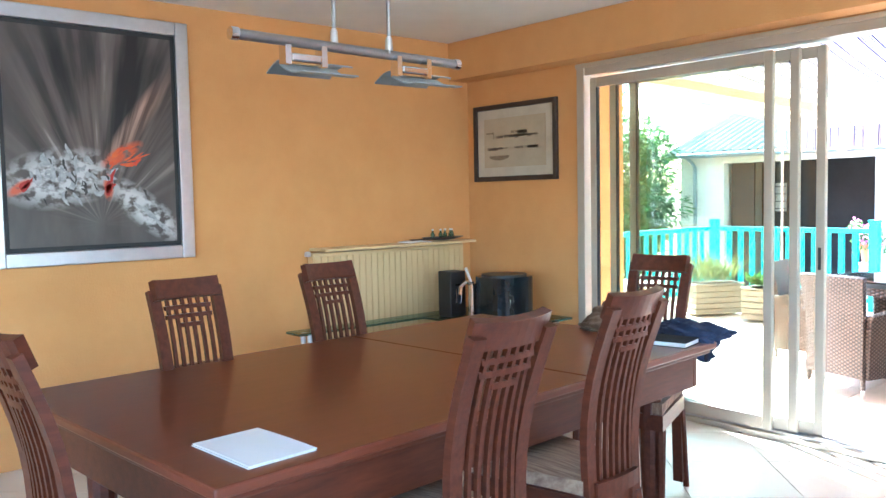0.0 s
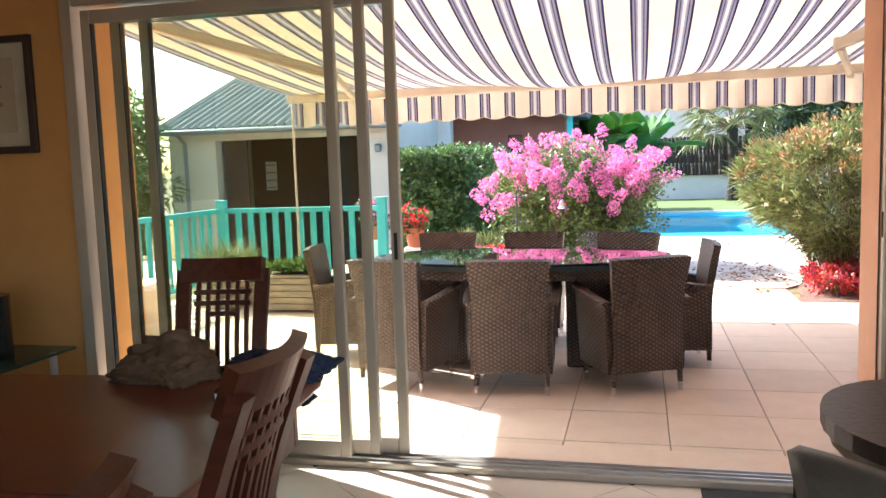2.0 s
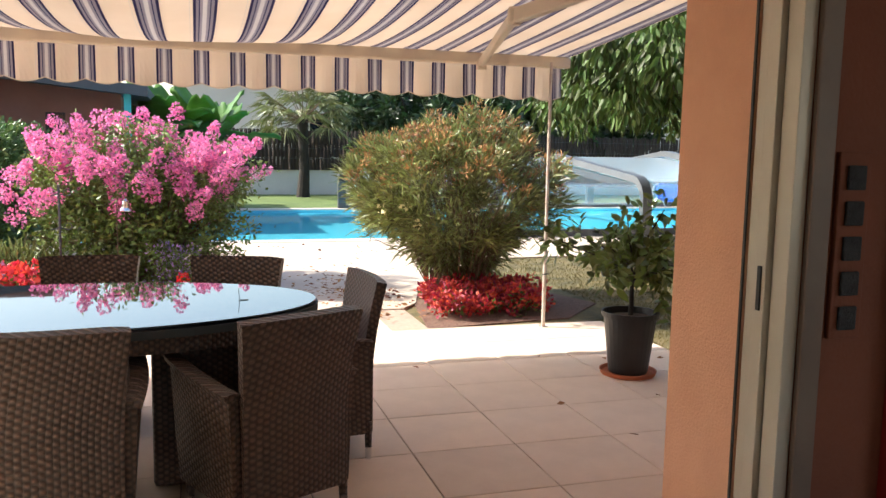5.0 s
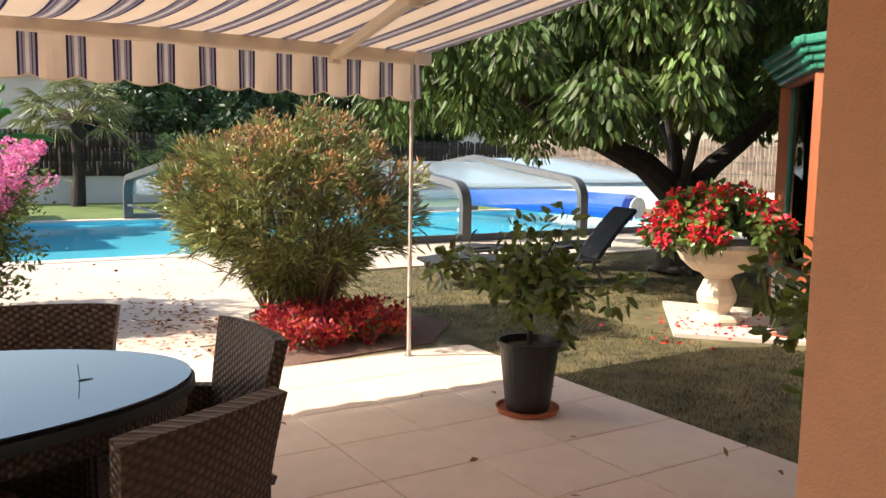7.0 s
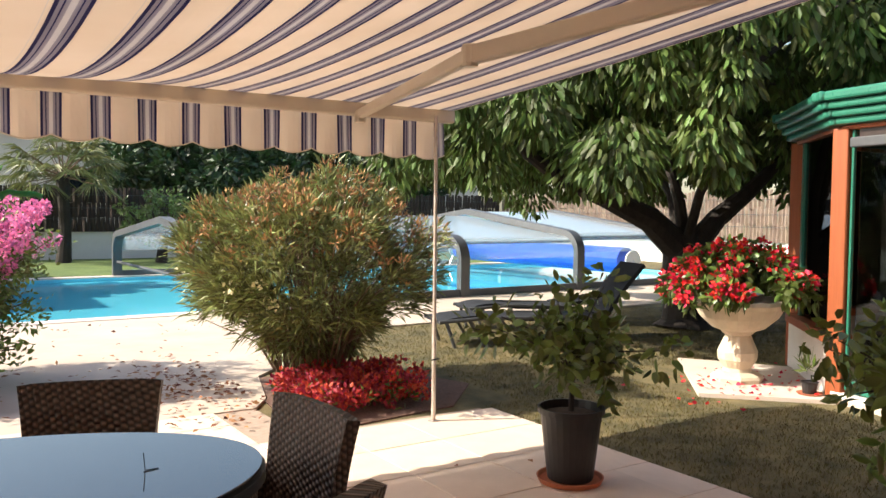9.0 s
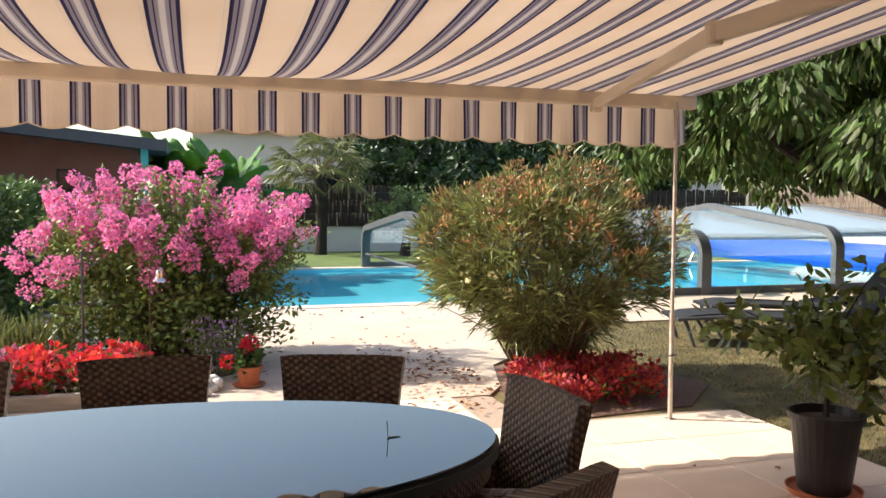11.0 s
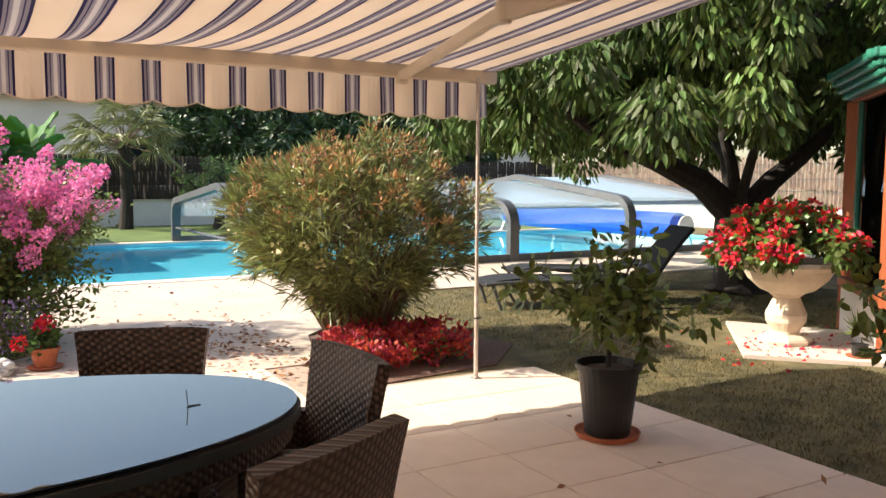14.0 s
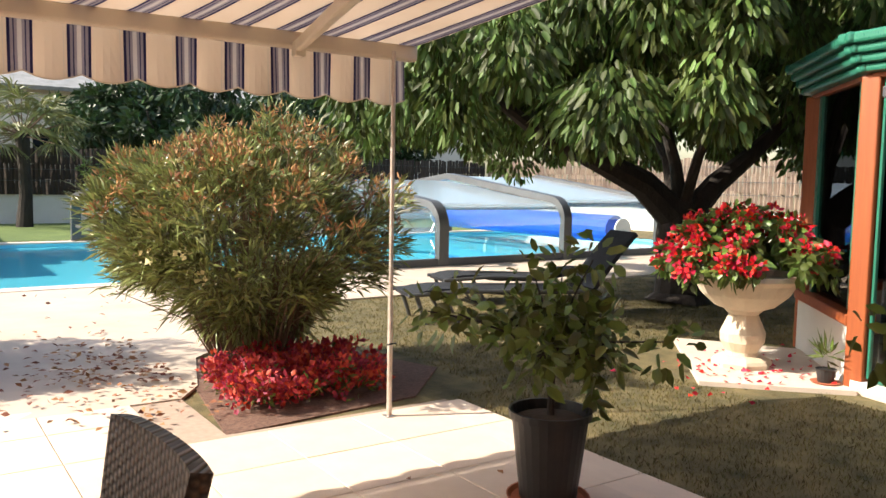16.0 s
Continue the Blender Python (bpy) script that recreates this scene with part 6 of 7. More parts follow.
for x, y, z, k in ((0.72, 5.62, 0.55, 0), (1.08, 5.95, 0.42, 1)):
    p = thing("geranium_pot", "terracotta pot with pink and red geraniums on a plinth", "potted plant", "pots by the railing", at=pose(x, y, -0.03))
    part("plinth", Box(-0.11, 0.11, -0.11, 0.11, 0, z, 0.01), "whitewall", p)
    part("pot", Lathe([(0.08, z), (0.115, z + 0.2), (0.125, z + 0.2), (0.125, z + 0.23), (0.11, z + 0.23), (0.1, z + 0.2), (0.01, z + 0.2)], 20), "terracotta", p)
    cl = [(rr.uniform(-0.16, 0.16), rr.uniform(-0.12, 0.12), z + rr.uniform(0.2, 0.42), 0.06) for _ in range(20)]
    pos, way = scatter_clumps(cl, 18, 0.2)
    leaves("foliage", p, "bamboo", pos, way, 0.06, 0.05)
    pos, way = scatter_clumps(cl[:13], 26, 0.5)
    leaves("bloom_mass", p, "redflower" if k else "pink", pos + [0, -0.03, 0.04], way, 0.035, 0.032)

# ---- loungers ----
def lounger(at, raised, ln):
    t = thing("sun_lounger", "grey mesh sun lounger with a raised back" if raised else "low grey mesh sun lounger", "lounger", "sun loungers", at=at)
    part("bed", Sheet(lambda u, v: (ln * u, (v - 0.5) * 0.5, 0.30 - 0.03 * u + 0.035 * math.sin(math.pi * min(1, u * 2.2)) - 0.05 * max(0, 0.1 - u) * 4), 12, 3, 0.035), "lounge", t)
    ang = 50 if raised else 3
    ca, sa = math.cos(radians(ang)), math.sin(radians(ang))
    part("backrest", Sheet(lambda u, v: (ln - 0.03 + 0.74 * u * ca, (v - 0.5) * 0.5, 0.29 + 0.74 * u * sa + 0.03 * math.sin(3 * u)), 8, 3, 0.045), "lounge", t)
    for s in (-1, 1):
        part("side_rail", Tube([(-0.02, s * 0.27, 0.29), (0.5, s * 0.26, 0.315), (ln, s * 0.26, 0.28)], 0.02, 8), "poolalu", t)
        part("leg", Tube([(0.06, s * 0.26, 0.29), (0.16, s * 0.27, 0.0)], [0.022, 0.018], 8), "poolalu", t)
        part("leg", Tube([(0.32, s * 0.26, 0.3), (0.5, s * 0.27, 0.0)], [0.02, 0.016], 8), "poolalu", t)
        part("leg", Tube([(ln - 0.1, s * 0.26, 0.29), (ln + 0.05, s * 0.27, 0.0)], [0.022, 0.018], 8), "poolalu", t)
    return t


lounger(pose(7.78, 7.15, -0.03, 0, 0, -15), True, 2.0)
lounger(pose(8.72, 7.95, -0.03, 0, 0, -14), False, 1.3)

# ---- pool ----
def pool_box(x0, x1, y0, y1, z0, z1, bevel=0.0):
    return box(bmesh.new(), x0, x1, y0, y1, z0, z1, bevel, PM)


bm = bmesh.new()
for a in ((-2.2, 15.0, 0.27, 0.32), (-2.2, 15.0, 6.75, 6.8), (-2.2, -2.15, 0.32, 6.75), (14.95, 15.0, 0.32, 6.75)):
    box(bm, *a, -1.5, -0.02, 0.0, PM)
box(bm, -2.2, 15.0, 0.27, 6.8, -1.55, -1.5, 0.0, PM)
struct("pool_basin", bm, "liner", "turquoise lined swimming pool basin", "pool")
struct("water", pool_box(-2.15, 14.95, 0.32, 6.75, -0.085, -0.08), "water", "clear turquoise pool water", "water").visible_shadow = False
for k in range(36):
    x = -2.6 + k * 0.5
    for y0, y1 in ((0.0, 0.29), (6.78, 7.1)):
        tagged(part("coping_stone", pool_box(x, x + 0.494, y0, y1, -0.03, 0.012, 0.008), "coping", None), "pale bull-nosed pool coping stone", "coping", kind="structure")
enc = thing("pool_enclosure", "low telescopic pool enclosure with grey aluminium arches", "pool cover")


def arch_pts(h, n=10):
    """Half-round shoulders and a low pitched top across the pool."""
    y0, y1, r, k = 0.1, 7.0, 0.36, 0.735
    pts = [(y0, 0.0), (y0, h * k - r)]
    pts += [(y0 + r - r * math.cos(a), h * k - r + r * math.sin(a)) for a in np.linspace(0.15, 1.35, n)]
    pts += [((y0 + y1) / 2, h)]
    pts += [(y1 - r + r * math.cos(a), h * k - r + r * math.sin(a)) for a in np.linspace(1.35, 0.15, n)]
    return pts + [(y1, h * k - r), (y1, 0.0)]


BAYS = [(2.85, 6.72, 1.22), (6.77, 9.35, 1.32), (9.4, 11.85, 1.42)]
for x0, x1, h in BAYS:
    a = arch_pts(h)
    bay = part("side_rail", pool_box(x0, x1, 0.06, 0.14, 0.012, 0.13, 0.01), "fascia", enc)
    part("far_rail", pool_box(x0, x1, 6.96, 7.04, 0.012, 0.12, 0.01), "poolalu", bay)
    for x in (x0,) if x1 < 11.5 else (x0, x1):
        bm = bmesh.new()
        sheet(bm, lambda u, v: pool_at(x - 0.09 + 0.18 * v, *(lambda q: (q[0], q[1]))(a[min(len(a) - 1, int(round(u * (len(a) - 1))))])), len(a) - 1, 1, 0.12)
        part("arch", bm, "poolalu", bay)
    k1, k2 = 9, len(a) - 10
    for s, e, mname in ((1, k1, "polycarb"), (k1, k2, "polycarb" if x0 < 3 else "polycarb_top"), (k2, len(a) - 2, "polycarb")):
        seg = a[s:e + 1]
        bm = sheet(bmesh.new(), lambda u, v: pool_at(x0 + (x1 - x0) * v, *seg[min(len(seg) - 1, int(round(u * (len(seg) - 1))))]), len(seg) - 1, 1, 0.008)
        part("panel", bm, mname, bay).visible_shadow = False
part("end_bar", tube(bmesh.new(), [pool_at(2.85, 0.12, 0.3), pool_at(2.85, 6.98, 0.3)], 0.03, 8), "poolalu", enc)
rl = thing("cover_roller", "rolled blue bubble cover on a reel across the pool", "pool cover roll")
part("roll", tube(bmesh.new(), [pool_at(11.35, 0.75, 0.45), pool_at(11.4, 6.6, 0.45)], 0.27, 20), "rubberblue", rl)
for y in (0.55, 6.75):
    part("end_wheel", tube(bmesh.new(), [pool_at(11.35, y, 0.45), pool_at(11.35, y + 0.03, 0.45)], 0.22, 20), "whiteplastic", rl)
    part("stand", tube(bmesh.new(), [pool_at(11.15, y, 0.012), pool_at(11.35, y, 0.45), pool_at(11.55, y, 0.012)], 0.025, 8), "silver", rl)

# ---- fences ----
def fence_run(name, label, p, q, z0, z1, material):
    a, b = Vector((*p, 0)), Vector((*q, 0))
    t = thing(name, label, "fence")
    n = int((b - a).length / 0.12)
    d = (b - a) / n
    side = Vector((-d.y, d.x, 0)).normalized()
    bm = bmesh.new()
    for row in range(3):
        h0, h1 = z0 + (z1 - z0) * row / 3, z0 + (z1 - z0) * (row + 1) / 3 + 0.04
        for k in range(n):
            c = a + d * (k + 0.5) + side * rr.uniform(-0.03, 0.03)
            w = d * rr.uniform(0.5, 0.62)
            top = h1 + rr.uniform(-0.05, 0.03)
            vs = [bm.verts.new(c - w + Vector((0, 0, h0)) - side * 0.01), bm.verts.new(c + Vector((0, 0, h0)) + side * 0.05 * (1 if row % 2 else 1)), bm.verts.new(c + w + Vector((0, 0, h0)) - side * 0.01),
                  bm.verts.new(c + w * 0.8 + Vector((0, 0, top))), bm.verts.new(c + Vector((0, 0, top)) + side * 0.03), bm.verts.new(c - w * 0.8 + Vector((0, 0, top)))]
            bm.faces.new((vs[0], vs[1], vs[4], vs[5]))
            bm.faces.new((vs[1], vs[2], vs[3], vs[4]))
            bm.faces.new((vs[0], vs[2], vs[1]))
            bm.faces.new((vs[0], vs[5], vs[3], vs[2]))
    part("brush_panel", bm, material, t)["kind"] = "stuff"
    wires = bmesh.new()
    for z in (0.3, 0.55, 0.85):
        zz = z0 + (z1 - z0) * z
        tube(wires, [a + side * 0.06 + Vector((0, 0, zz)), b + side * 0.06 + Vector((0, 0, zz))], 0.008, 4)
    part("wire", wires, "fascia", t)
    return t


fence_run("brushwood_fence", "brushwood fence on a white base wall, coloured dark for its shaded face", (21.5, 24.0), (-3.0, 24.0), 0.75, 1.95, "heather_shaded")
struct("base_wall", Box(-3.0, 21.6, 24.05, 24.25, -0.04, 0.8), "whitewall", "low white wall under the brushwood fence", "wall")
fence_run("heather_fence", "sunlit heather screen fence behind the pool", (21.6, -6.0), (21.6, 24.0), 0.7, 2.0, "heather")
struct("side_base_wall", Box(21.65, 21.85, -6.0, 24.0, -0.03, 0.75), "whitewall", "low white wall under the heather fence", "wall")

# ---- palm, banana and background trees ----
pm = thing("fan_palm", "fan palm with a slim trunk and drooping fronds", "palm tree", at=pose(6.4, 22.6, -0.04))
part("trunk", Tube([(0, 0, 0), (0.05, 0, 0.8), (0.02, 0, 1.6), (0, 0, 2.3)], [0.2, 0.15, 0.14, 0.17], 12), "bark", pm)
P, Wy = [], []
bm = bmesh.new()
for i in range(34):
    a, el = i * 2.4, rr.uniform(-0.35, 1.2)
    d = Vector((math.cos(a) * math.cos(el), math.sin(a) * math.cos(el), math.sin(el)))
    hub = Vector((0, 0, 2.25)) + d * rr.uniform(0.75, 1.15)
    tube(bm, [(0, 0, 2.25), hub], [0.02, 0.012], 4, False)
    side = d.cross(Vector((0, 0, 1))).normalized()
    for k in range(26):
        b = (k / 25 - 0.5) * 3.6
        P.append(hub)
        Wy.append(d * math.cos(b) + side * math.sin(b) + Vector((0, 0, -0.12 * abs(b))))
part("stalk_tangle", bm, "twig", pm)["kind"] = "stuff"
leaves("fronds", pm, "palm", np.array(P), np.array(Wy), 0.7, 0.05, droop=0.35)

bn = thing("banana_plant", "banana plant with broad arching green leaves", "banana plant", at=pose(2.75, 16.9, -0.04))
part("stem", Tube([(0, 0, 0), (0.0, 0, 1.52)], [0.16, 0.1], 10), "bamboo", bn)
part("stem", Tube([(0.9, 0.4, 0), (0.9, 0.4, 1.32)], [0.14, 0.09], 10), "bamboo", bn)
for i in range(26):
    a, el = i * 2.4, rr.uniform(0.4, 1.2)
    L = rr.uniform(1.5, 2.1)
    base = Vector((0.9, 0.4, 1.3)) if i % 2 else Vector((0, 0, 1.5))
    h = Vector((math.cos(a), math.sin(a), 0))
    s = Vector((-h.y, h.x, 0))

    def blade(u, v, h=h, s=s, el=el, L=L, base=base):
        r = L * u
        w = 0.34 * math.sin(math.pi * min(1, 0.06 + 0.92 * u)) ** 0.6
        c = base + h * r * math.cos(el) + Vector((0, 0, r * math.sin(el) - 0.42 * u * u * L * math.cos(el)))
        return c + s * (2 * v - 1) * w + Vector((0, 0, 0.1 * abs(2 * v - 1) + 0.02 * math.sin(30 * u)))

    part("leaf", Sheet(blade, 12, 4, 0.006), "banana", bn, smooth=True)


def leafy_tree(name, label, at, trunk_h, r, h, material, n_cl, per, ll, lw, low=0.9):
    t = thing(name, label, "tree", at=at)
    bm = tube(bmesh.new(), [(0, 0, 0), (0.05, 0, trunk_h), (0, 0.05, trunk_h + h * 0.4)], [0.16, 0.12, 0.06], 8)
    for i in range(6):
        a = i * 1.05
        tube(bm, [(0, 0, trunk_h), (0.5 * r * math.cos(a), 0.5 * r * math.sin(a), trunk_h + h * 0.35), (0.8 * r * math.cos(a), 0.8 * r * math.sin(a), trunk_h + h * 0.55)], [0.07, 0.05, 0.02], 6)
    part("trunk", bm, "bark", t)
    cl = []
    while len(cl) < n_cl:
        q = Vector((rr.uniform(-1, 1), rr.uniform(-1, 1), rr.uniform(-1, 1)))
        if q.length < 1 and (q.length > 0.45 or rr.random() < 0.4) and noise.noise(q * 2.6 + Vector(at.translation)) > -0.3:
            cl.append((q.x * r, q.y * r, trunk_h * low + h * (q.z + 1) / 2, rr.uniform(0.25, 0.5) * min(1, r / 2)))
    pos, way = scatter_clumps(cl, per, 0.3)
    leaves("crown", t, material, pos, way + [0, 0, -0.3], ll, lw)
    return t


leafy_tree("evergreen_tree", "dark glossy evergreen tree behind the fence", pose(11.0, 26.3, 0), 1.2, 3.4, 3.4, "evergreen", 150, 110, 0.3, 0.13)
leafy_tree("evergreen_tree", "dark glossy evergreen tree behind the fence", pose(17.5, 27.0, 0), 1.2, 3.6, 4.2, "evergreen", 150, 110, 0.3, 0.13)
leafy_tree("small_tree", "small grey-green tree beside the fence", pose(8.6, 21.6, 0), 0.5, 1.0, 1.5, "hedgeleaf", 40, 70, 0.12, 0.05)
leafy_tree("bamboo_clump", "tall bright green bamboo clump beside the shed", pose(-6.1, 9.3, -1.15), 1.0, 1.5, 3.9, "bamboo", 170, 110, 0.2, 0.04, 0.4)
leafy_tree("background_tree", "airy tree beyond the shed", pose(-10.5, 13.5, -1.15), 2.0, 2.2, 5.6, "bamboo", 70, 60, 0.2, 0.05)
leafy_tree("cherry_tree_far", "leafy tree beyond the heather fence", pose(25.0, 10.0, 0), 1.8, 3.8, 5.0, "cherry", 120, 70, 0.24, 0.1)
leafy_tree("background_tree", "leafy tree beyond the veranda", pose(16.6, 7.0, 0), 1.7, 3.8, 6.0, "cherry", 220, 100, 0.2, 0.09)

# ---- shed ----
shed = thing("shed", "pale rendered open shed with a corrugated grey roof", "shed")
S0, S1, SY = -5.25, -0.62, 11.0
part("front_wall_left", Box(S0, -4.25, SY, SY + 0.2, -1.15, 2.2), "cream_house", shed)
part("front_wall_right", Box(-1.32, S1, SY, SY + 0.2, -1.15, 2.2), "cream_house", shed)
part("front_lintel", Box(-4.25, -1.32, SY, SY + 0.2, 1.95, 2.2), "cream_house", shed)
for x in (S0, S1 - 0.2):
    bm = bmesh.new()
    pr = [(SY + 0.2, -1.15), (SY + 6.8, -1.15), (SY + 6.8, 2.2), (SY + 3.5, 3.55), (SY + 0.2, 2.2)]
    lo, hi = [bm.verts.new((x, y, z)) for y, z in pr], [bm.verts.new((x + 0.2, y, z)) for y, z in pr]
    bm.faces.new(lo)
    bm.faces.new(hi[::-1])
    for i in range(5):
        j = (i + 1) % 5
        bm.faces.new((lo[i], hi[i], hi[j], lo[j]))
    part("gable_wall", bm, "cream_house", shed)
part("back_wall", Box(S0 + 0.2, S1 - 0.2, SY + 6.6, SY + 6.8, -1.15, 2.2), "darkroom", shed)
part("inner_partition", Box(S0 + 0.25, S1 - 0.25, SY + 3.0, SY + 3.1, -1.15, 2.2), "darkroom", shed)
wnd = part("back_window", Box(-4.65, -4.4, SY + 2.95, SY + 2.99, 0.9, 1.55), "whitewall", shed, "small pale barred window")
for k in range(4):
    part("window_bar", Box(-4.65, -4.4, SY + 2.93, SY + 2.949, 0.95 + k * 0.17, 0.97 + k * 0.17), "fascia", wnd)
part("door_leaf", Box(-4.25, -3.75, SY + 0.3, SY + 0.35, -1.15, 1.95), "framewood", shed)
for sgn in (0, 1):
    def roof(u, v, sgn=sgn):
        x = S0 - 0.2 + (S1 - S0 + 0.4) * u
        y = SY - 0.3 + 3.8 * v if not sgn else SY + 7.1 - 3.6 * v
        return (x, y, 2.17 + 1.43 * v + 0.038 * math.cos(2 * math.pi * x / 0.177))
    part("roof", Sheet(roof, 220, 2, 0.012), "roofing", shed)
part("gutter", Tube([(S0 - 0.2, SY - 0.34, 2.12), (S1 + 0.2, SY - 0.34, 2.1)], 0.055, 10), "gutter", shed)
part("downpipe", Tube([(S0 + 0.35, SY - 0.34, 2.1), (S0 + 0.4, SY - 0.1, 1.9), (S0 + 0.4, SY - 0.06, -1.1)], 0.04, 8), "gutter", shed)
part("wall_lamp", Lathe([(0.03, 1.62), (0.06, 1.64), (0.07, 1.74), (0.03, 1.78)], 12, centre=(-0.95, SY - 0.07)), "gutter", shed)

# ---- far houses ----
wh = thing("white_outhouse", "plain white rendered wall behind the hedge", "house")
part("wall", Box(-1.5, -0.33, 14.2, 14.5, -0.04, 2.75), "whitewall", wh)
rh = thing("red_house", "low red-brown rendered house with a dark sloping eave", "house")
WY = 15.0
part("wall", Box(-5.0, 0.80, WY, WY + 0.25, -0.04, 2.9), "redhouse", rh)
part("wall_right", Box(1.14, 2.1, WY, WY + 0.25, -0.04, 2.42), "redhouse", rh)
part("wall_over", Box(0.80, 1.14, WY, WY + 0.25, 1.97, 2.5), "redhouse", rh)
part("wall_under", Box(0.80, 1.14, WY, WY + 0.25, -0.04, 0.9), "redhouse", rh)
wn1 = part("window", Box(0.80, 1.14, WY + 0.12, WY + 0.16, 0.9, 1.97), "blackgloss", rh)
part("frame", box(box(Box(0.80, 0.83, WY + 0.08, WY + 0.119, 0.9, 1.97), 1.11, 1.14, WY + 0.08, WY + 0.119, 0.9, 1.97), 0.83, 1.11, WY + 0.08, WY + 0.119, 1.93, 1.97), "framewood", wn1)
part("side_wall", Box(1.85, 2.1, WY + 0.25, WY + 5, -0.04, 2.3), "redhouse", rh)
part("roof", Sheet(lambda u, v: (2.6 - 8.0 * u, WY - 0.9 + 6.5 * v, 2.36 + 8.0 * u * 0.1), 4, 2, 0.16), "fascia", rh)
part("verge_board", Sheet(lambda u, v: (2.62 - 8.02 * u, WY - 0.93, 2.25 + 8.02 * u * 0.1 + 0.17 * v), 4, 1, 0.03), "fascia", rh)
part("post", Box(2.2, 2.32, WY - 0.75, WY - 0.63, -0.04, 2.3, 0.01), "turquoise", rh)
nh = thing("neighbour_house", "cream rendered neighbouring house beyond the fence", "house")
part("wall", Box(3.0, 27.0, 33.0, 33.3, 0, 4.3), "cream_house", nh)
part("wall", Box(26.7, 27.0, 33.3, 41.0, 0, 4.3), "cream_house", nh)
part("roof", Sheet(lambda u, v: (2.6 + 24.8 * u, 32.6 + 4.6 * v, 4.3 + 1.7 * v), 2, 1, 0.15), "roofing", nh)
for x in (8.0, 14.0, 20.0):
    w = part("window", Box(x, x + 1.1, 32.96, 32.995, 1.6, 2.9), "blackgloss", nh)
    part("sill", Box(x - 0.1, x + 1.2, 32.9, 32.99, 1.5, 1.58), "stone", w)

# ---- lawn blades near the terrace, fallen leaves ----
lawn = thing("lawn_grass", "short dry mown grass, worn in places", "grass", kind="stuff")
n = 95000
gx, gy = rng.uniform(6.56, 12.5, n), rng.uniform(0.5, 8.6, n)
keep = np.ones(n, bool)
vx = np.interp(gy, [-0.4, 3.30, 4.35], [8.2, 8.75, 9.7])
keep &= ~((gx > vx) & (gy < 4.4))
keep &= ~((gx < 6.95) & (gy > 4.6) & (gy < 6.4))
keep &= ~((np.abs(gx - 9.0) < 0.75) & (np.abs(gy - 4.2) < 0.8))
keep &= rng.uniform(0, 1, n) < np.clip(1.25 - (np.hypot(gx - 6, gy - 1) / 11), 0.25, 1)
gx, gy = gx[keep], gy[keep]
pos = np.column_stack([gx, gy, np.full(len(gx), -0.021)])
leaves("blades", lawn, "grass", pos, np.column_stack([rng.normal(0, 0.5, (len(gx), 2)), np.ones(len(gx))]), 0.032, 0.005)
dl = thing("fallen_leaves", "brown leaves fallen on the paving", "leaves", kind="stuff")
n = 420
lx, ly = rng.normal(4.95, 0.42, n), rng.normal(6.2, 0.75, n)
ok = (ly > 4.75) & (lx < 5.25) & (lx > 3.3)
n2 = 90
lx = np.concatenate([lx[ok], rng.uniform(3.6, 6.4, n2)])
ly = np.concatenate([ly[ok], rng.uniform(5.0, 10.5, n2)])
pos = np.column_stack([lx, ly, np.full(len(lx), 0.017)])
leaves("leaf_litter", dl, "deadleaf", pos, np.column_stack([rng.normal(size=(len(lx), 2)), np.full(len(lx), 0.12)]), 0.06, 0.03, spin=(0, 0, 1))
tl = thing("fallen_leaf", "dry leaves lying on the terrace slabs", "leaves", kind="stuff")
pos = np.column_stack([rng.uniform(4.5, 6.4, 9), rng.uniform(1.2, 4.0, 9), np.full(9, 0.006)])
leaves("leaf_litter", tl, "deadleaf", pos, np.column_stack([rng.normal(size=(9, 2)), np.full(9, 0.15)]), 0.05, 0.028, spin=(0, 0, 1))

# ================= paving, laid last =================
def slab_mesh(name, w, d, h, material, bevel):
    return mesh_of(box(bmesh.new(), -w / 2, w / 2, -d / 2, d / 2, -h, 0, bevel), name, material)


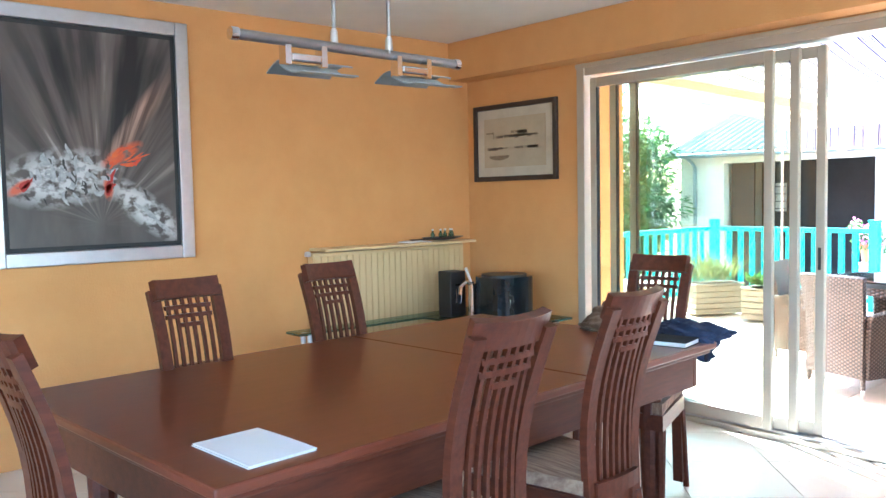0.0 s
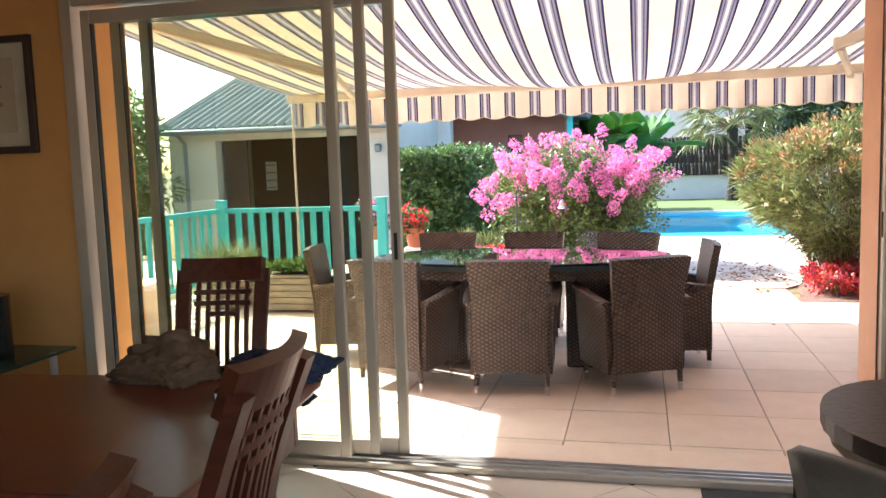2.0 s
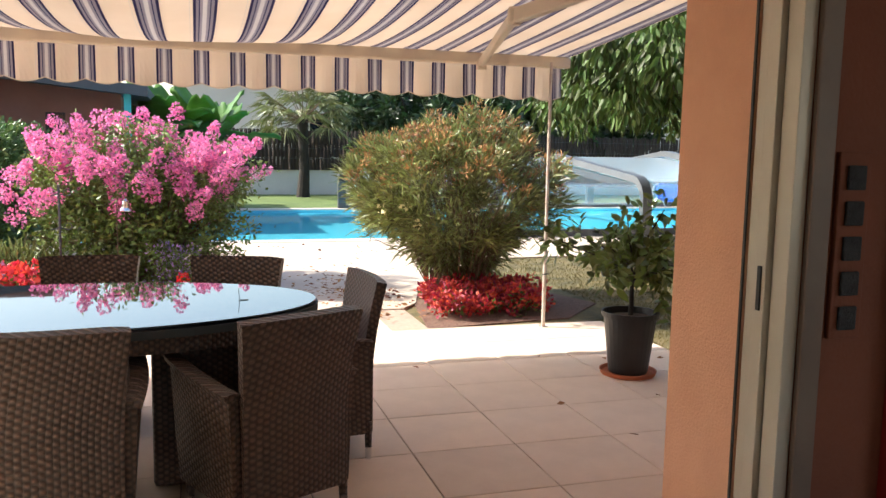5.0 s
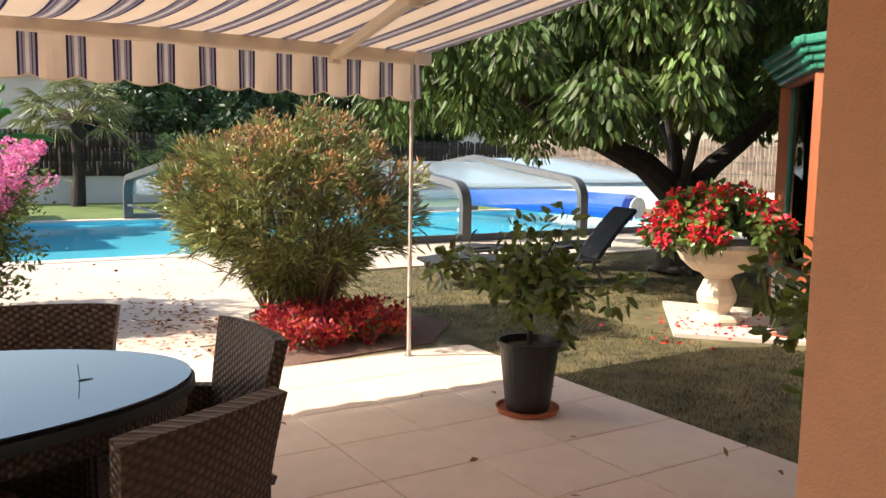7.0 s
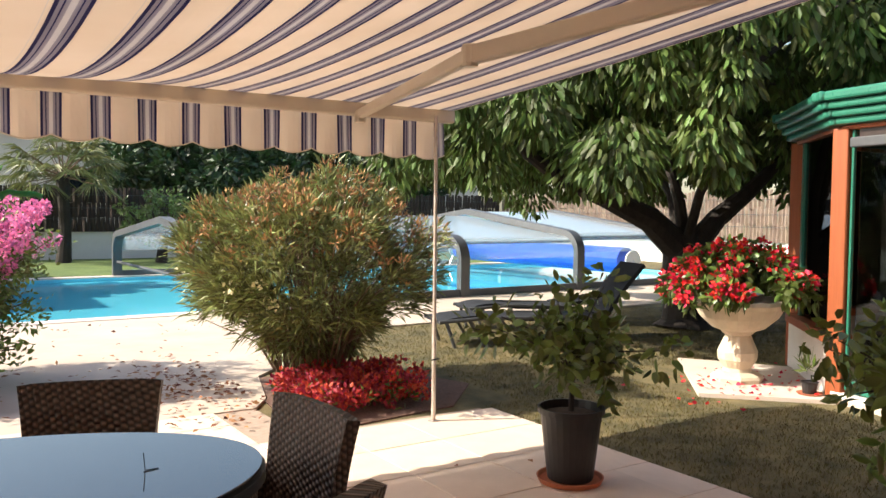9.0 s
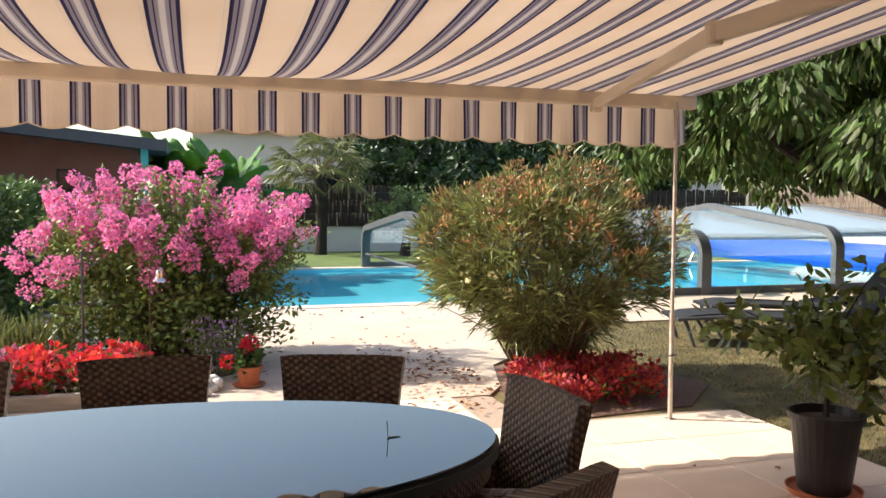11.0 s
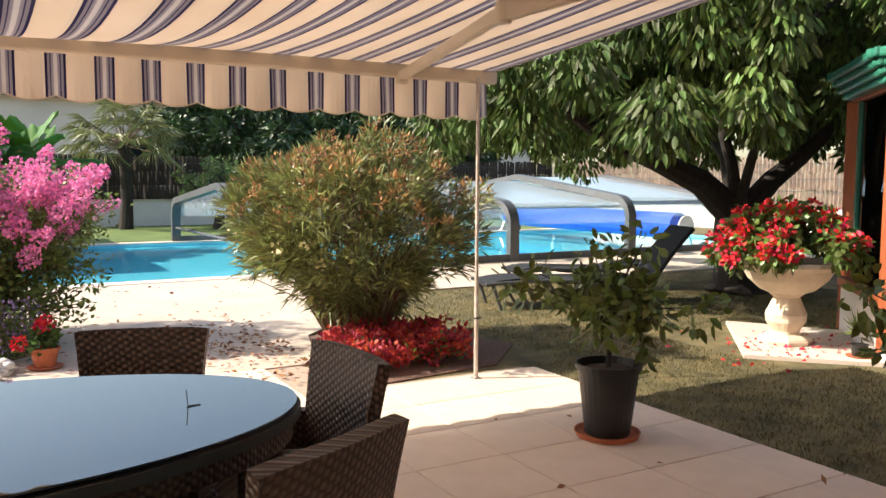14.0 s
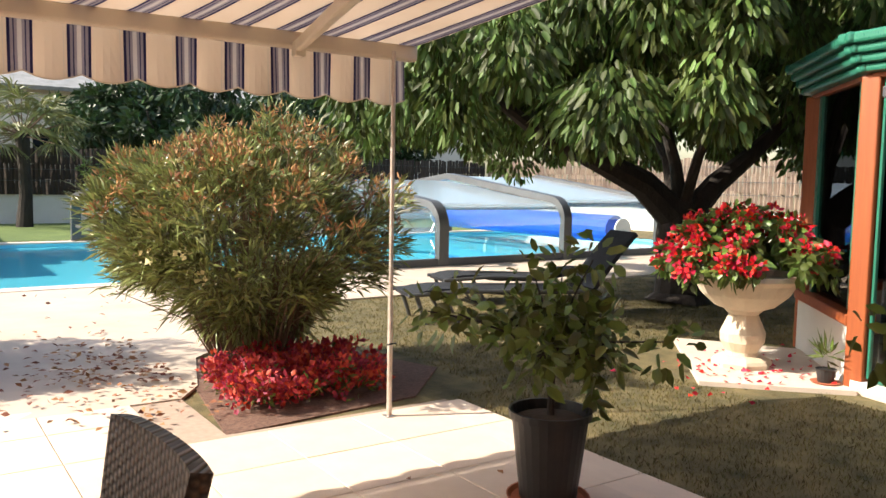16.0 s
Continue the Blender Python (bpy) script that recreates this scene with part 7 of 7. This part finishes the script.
terrace = struct("terrace", Prism([(-1.15, 0.42), (6.52, 0.42), (6.52, 4.56), (5.12, 4.56), (5.12, 5.35), (-1.15, 5.35)], -0.05, -0.008), "joint", "terrace of large sandstone coloured slabs", "pavement")
me = slab_mesh("slab", 0.4945, 0.4945, 0.03, "tile_out", 0.004)
for i in range(-11, 5):
    for j in range(0, 10):
        x, y = 4.32 + 0.25 + 0.5 * i, 0.25 + 0.5 + 0.5 * j + 0.0
        if x < -1.15 or (x > 5.0 and y > 4.4) or y > 5.3:
            continue
        ob = new("slab", me)
        ob.parent = terrace
        ob.matrix_basis = pose(x, y, 0.0 + rr.uniform(-0.0008, 0.0008), rr.uniform(-0.06, 0.06), rr.uniform(-0.06, 0.06), 0)
        if x > 6.3:
            ob.matrix_basis = pose(6.445, y, 0.0) @ Matrix.Diagonal((0.28 / 0.492, 1, 1, 1))
me2 = slab_mesh("sill_slab", 0.492, 0.11, 0.03, "tile_out", 0.004)
for i in range(-6, 5):
    ob = new("slab", me2)
    ob.parent = terrace
    ob.matrix_basis = pose(4.57 + 0.5 * i, 0.443, 0.0)
struct("threshold", Box(D0, D1, 0.135, 0.42, -0.05, 0.004), "tile_out", "stone threshold of the terrace door", "pavement")
path = struct("garden_path", Prism([(-0.4, 5.36), (5.12, 5.36), (5.3, 5.62), (5.54, 6.42), (6.3, 7.2), (7.1, 8.5), (20.0, 8.9), (20.5, 11.2), (-0.2, 10.9)], -0.05, 0.0), "paving", "pale worn paving between terrace and pool", "pavement")
floor = struct("floor", Box(-0.2, X_R, Y_B, 0.0, -0.0119, -0.006), "grout", "cream ceramic tiles laid diagonally", "floor")
me4 = slab_mesh("floor_tile", 0.497, 0.497, 0.008, "tile_in", 0.002)
for i in range(-20, 20):
    for j in range(-20, 20):
        x, y = 2.586 + 0.3535 * (i - j) , -0.364 + 0.3535 * (i + j) + 0.3535
        if 0.1 < x < X_R - 0.1 and Y_B + 0.1 < y < 0.02:
            ob = new("floor_tile", me4)
            ob.parent = floor
            ob.matrix_basis = pose(x, y, 0.0, 0, 0, 45)
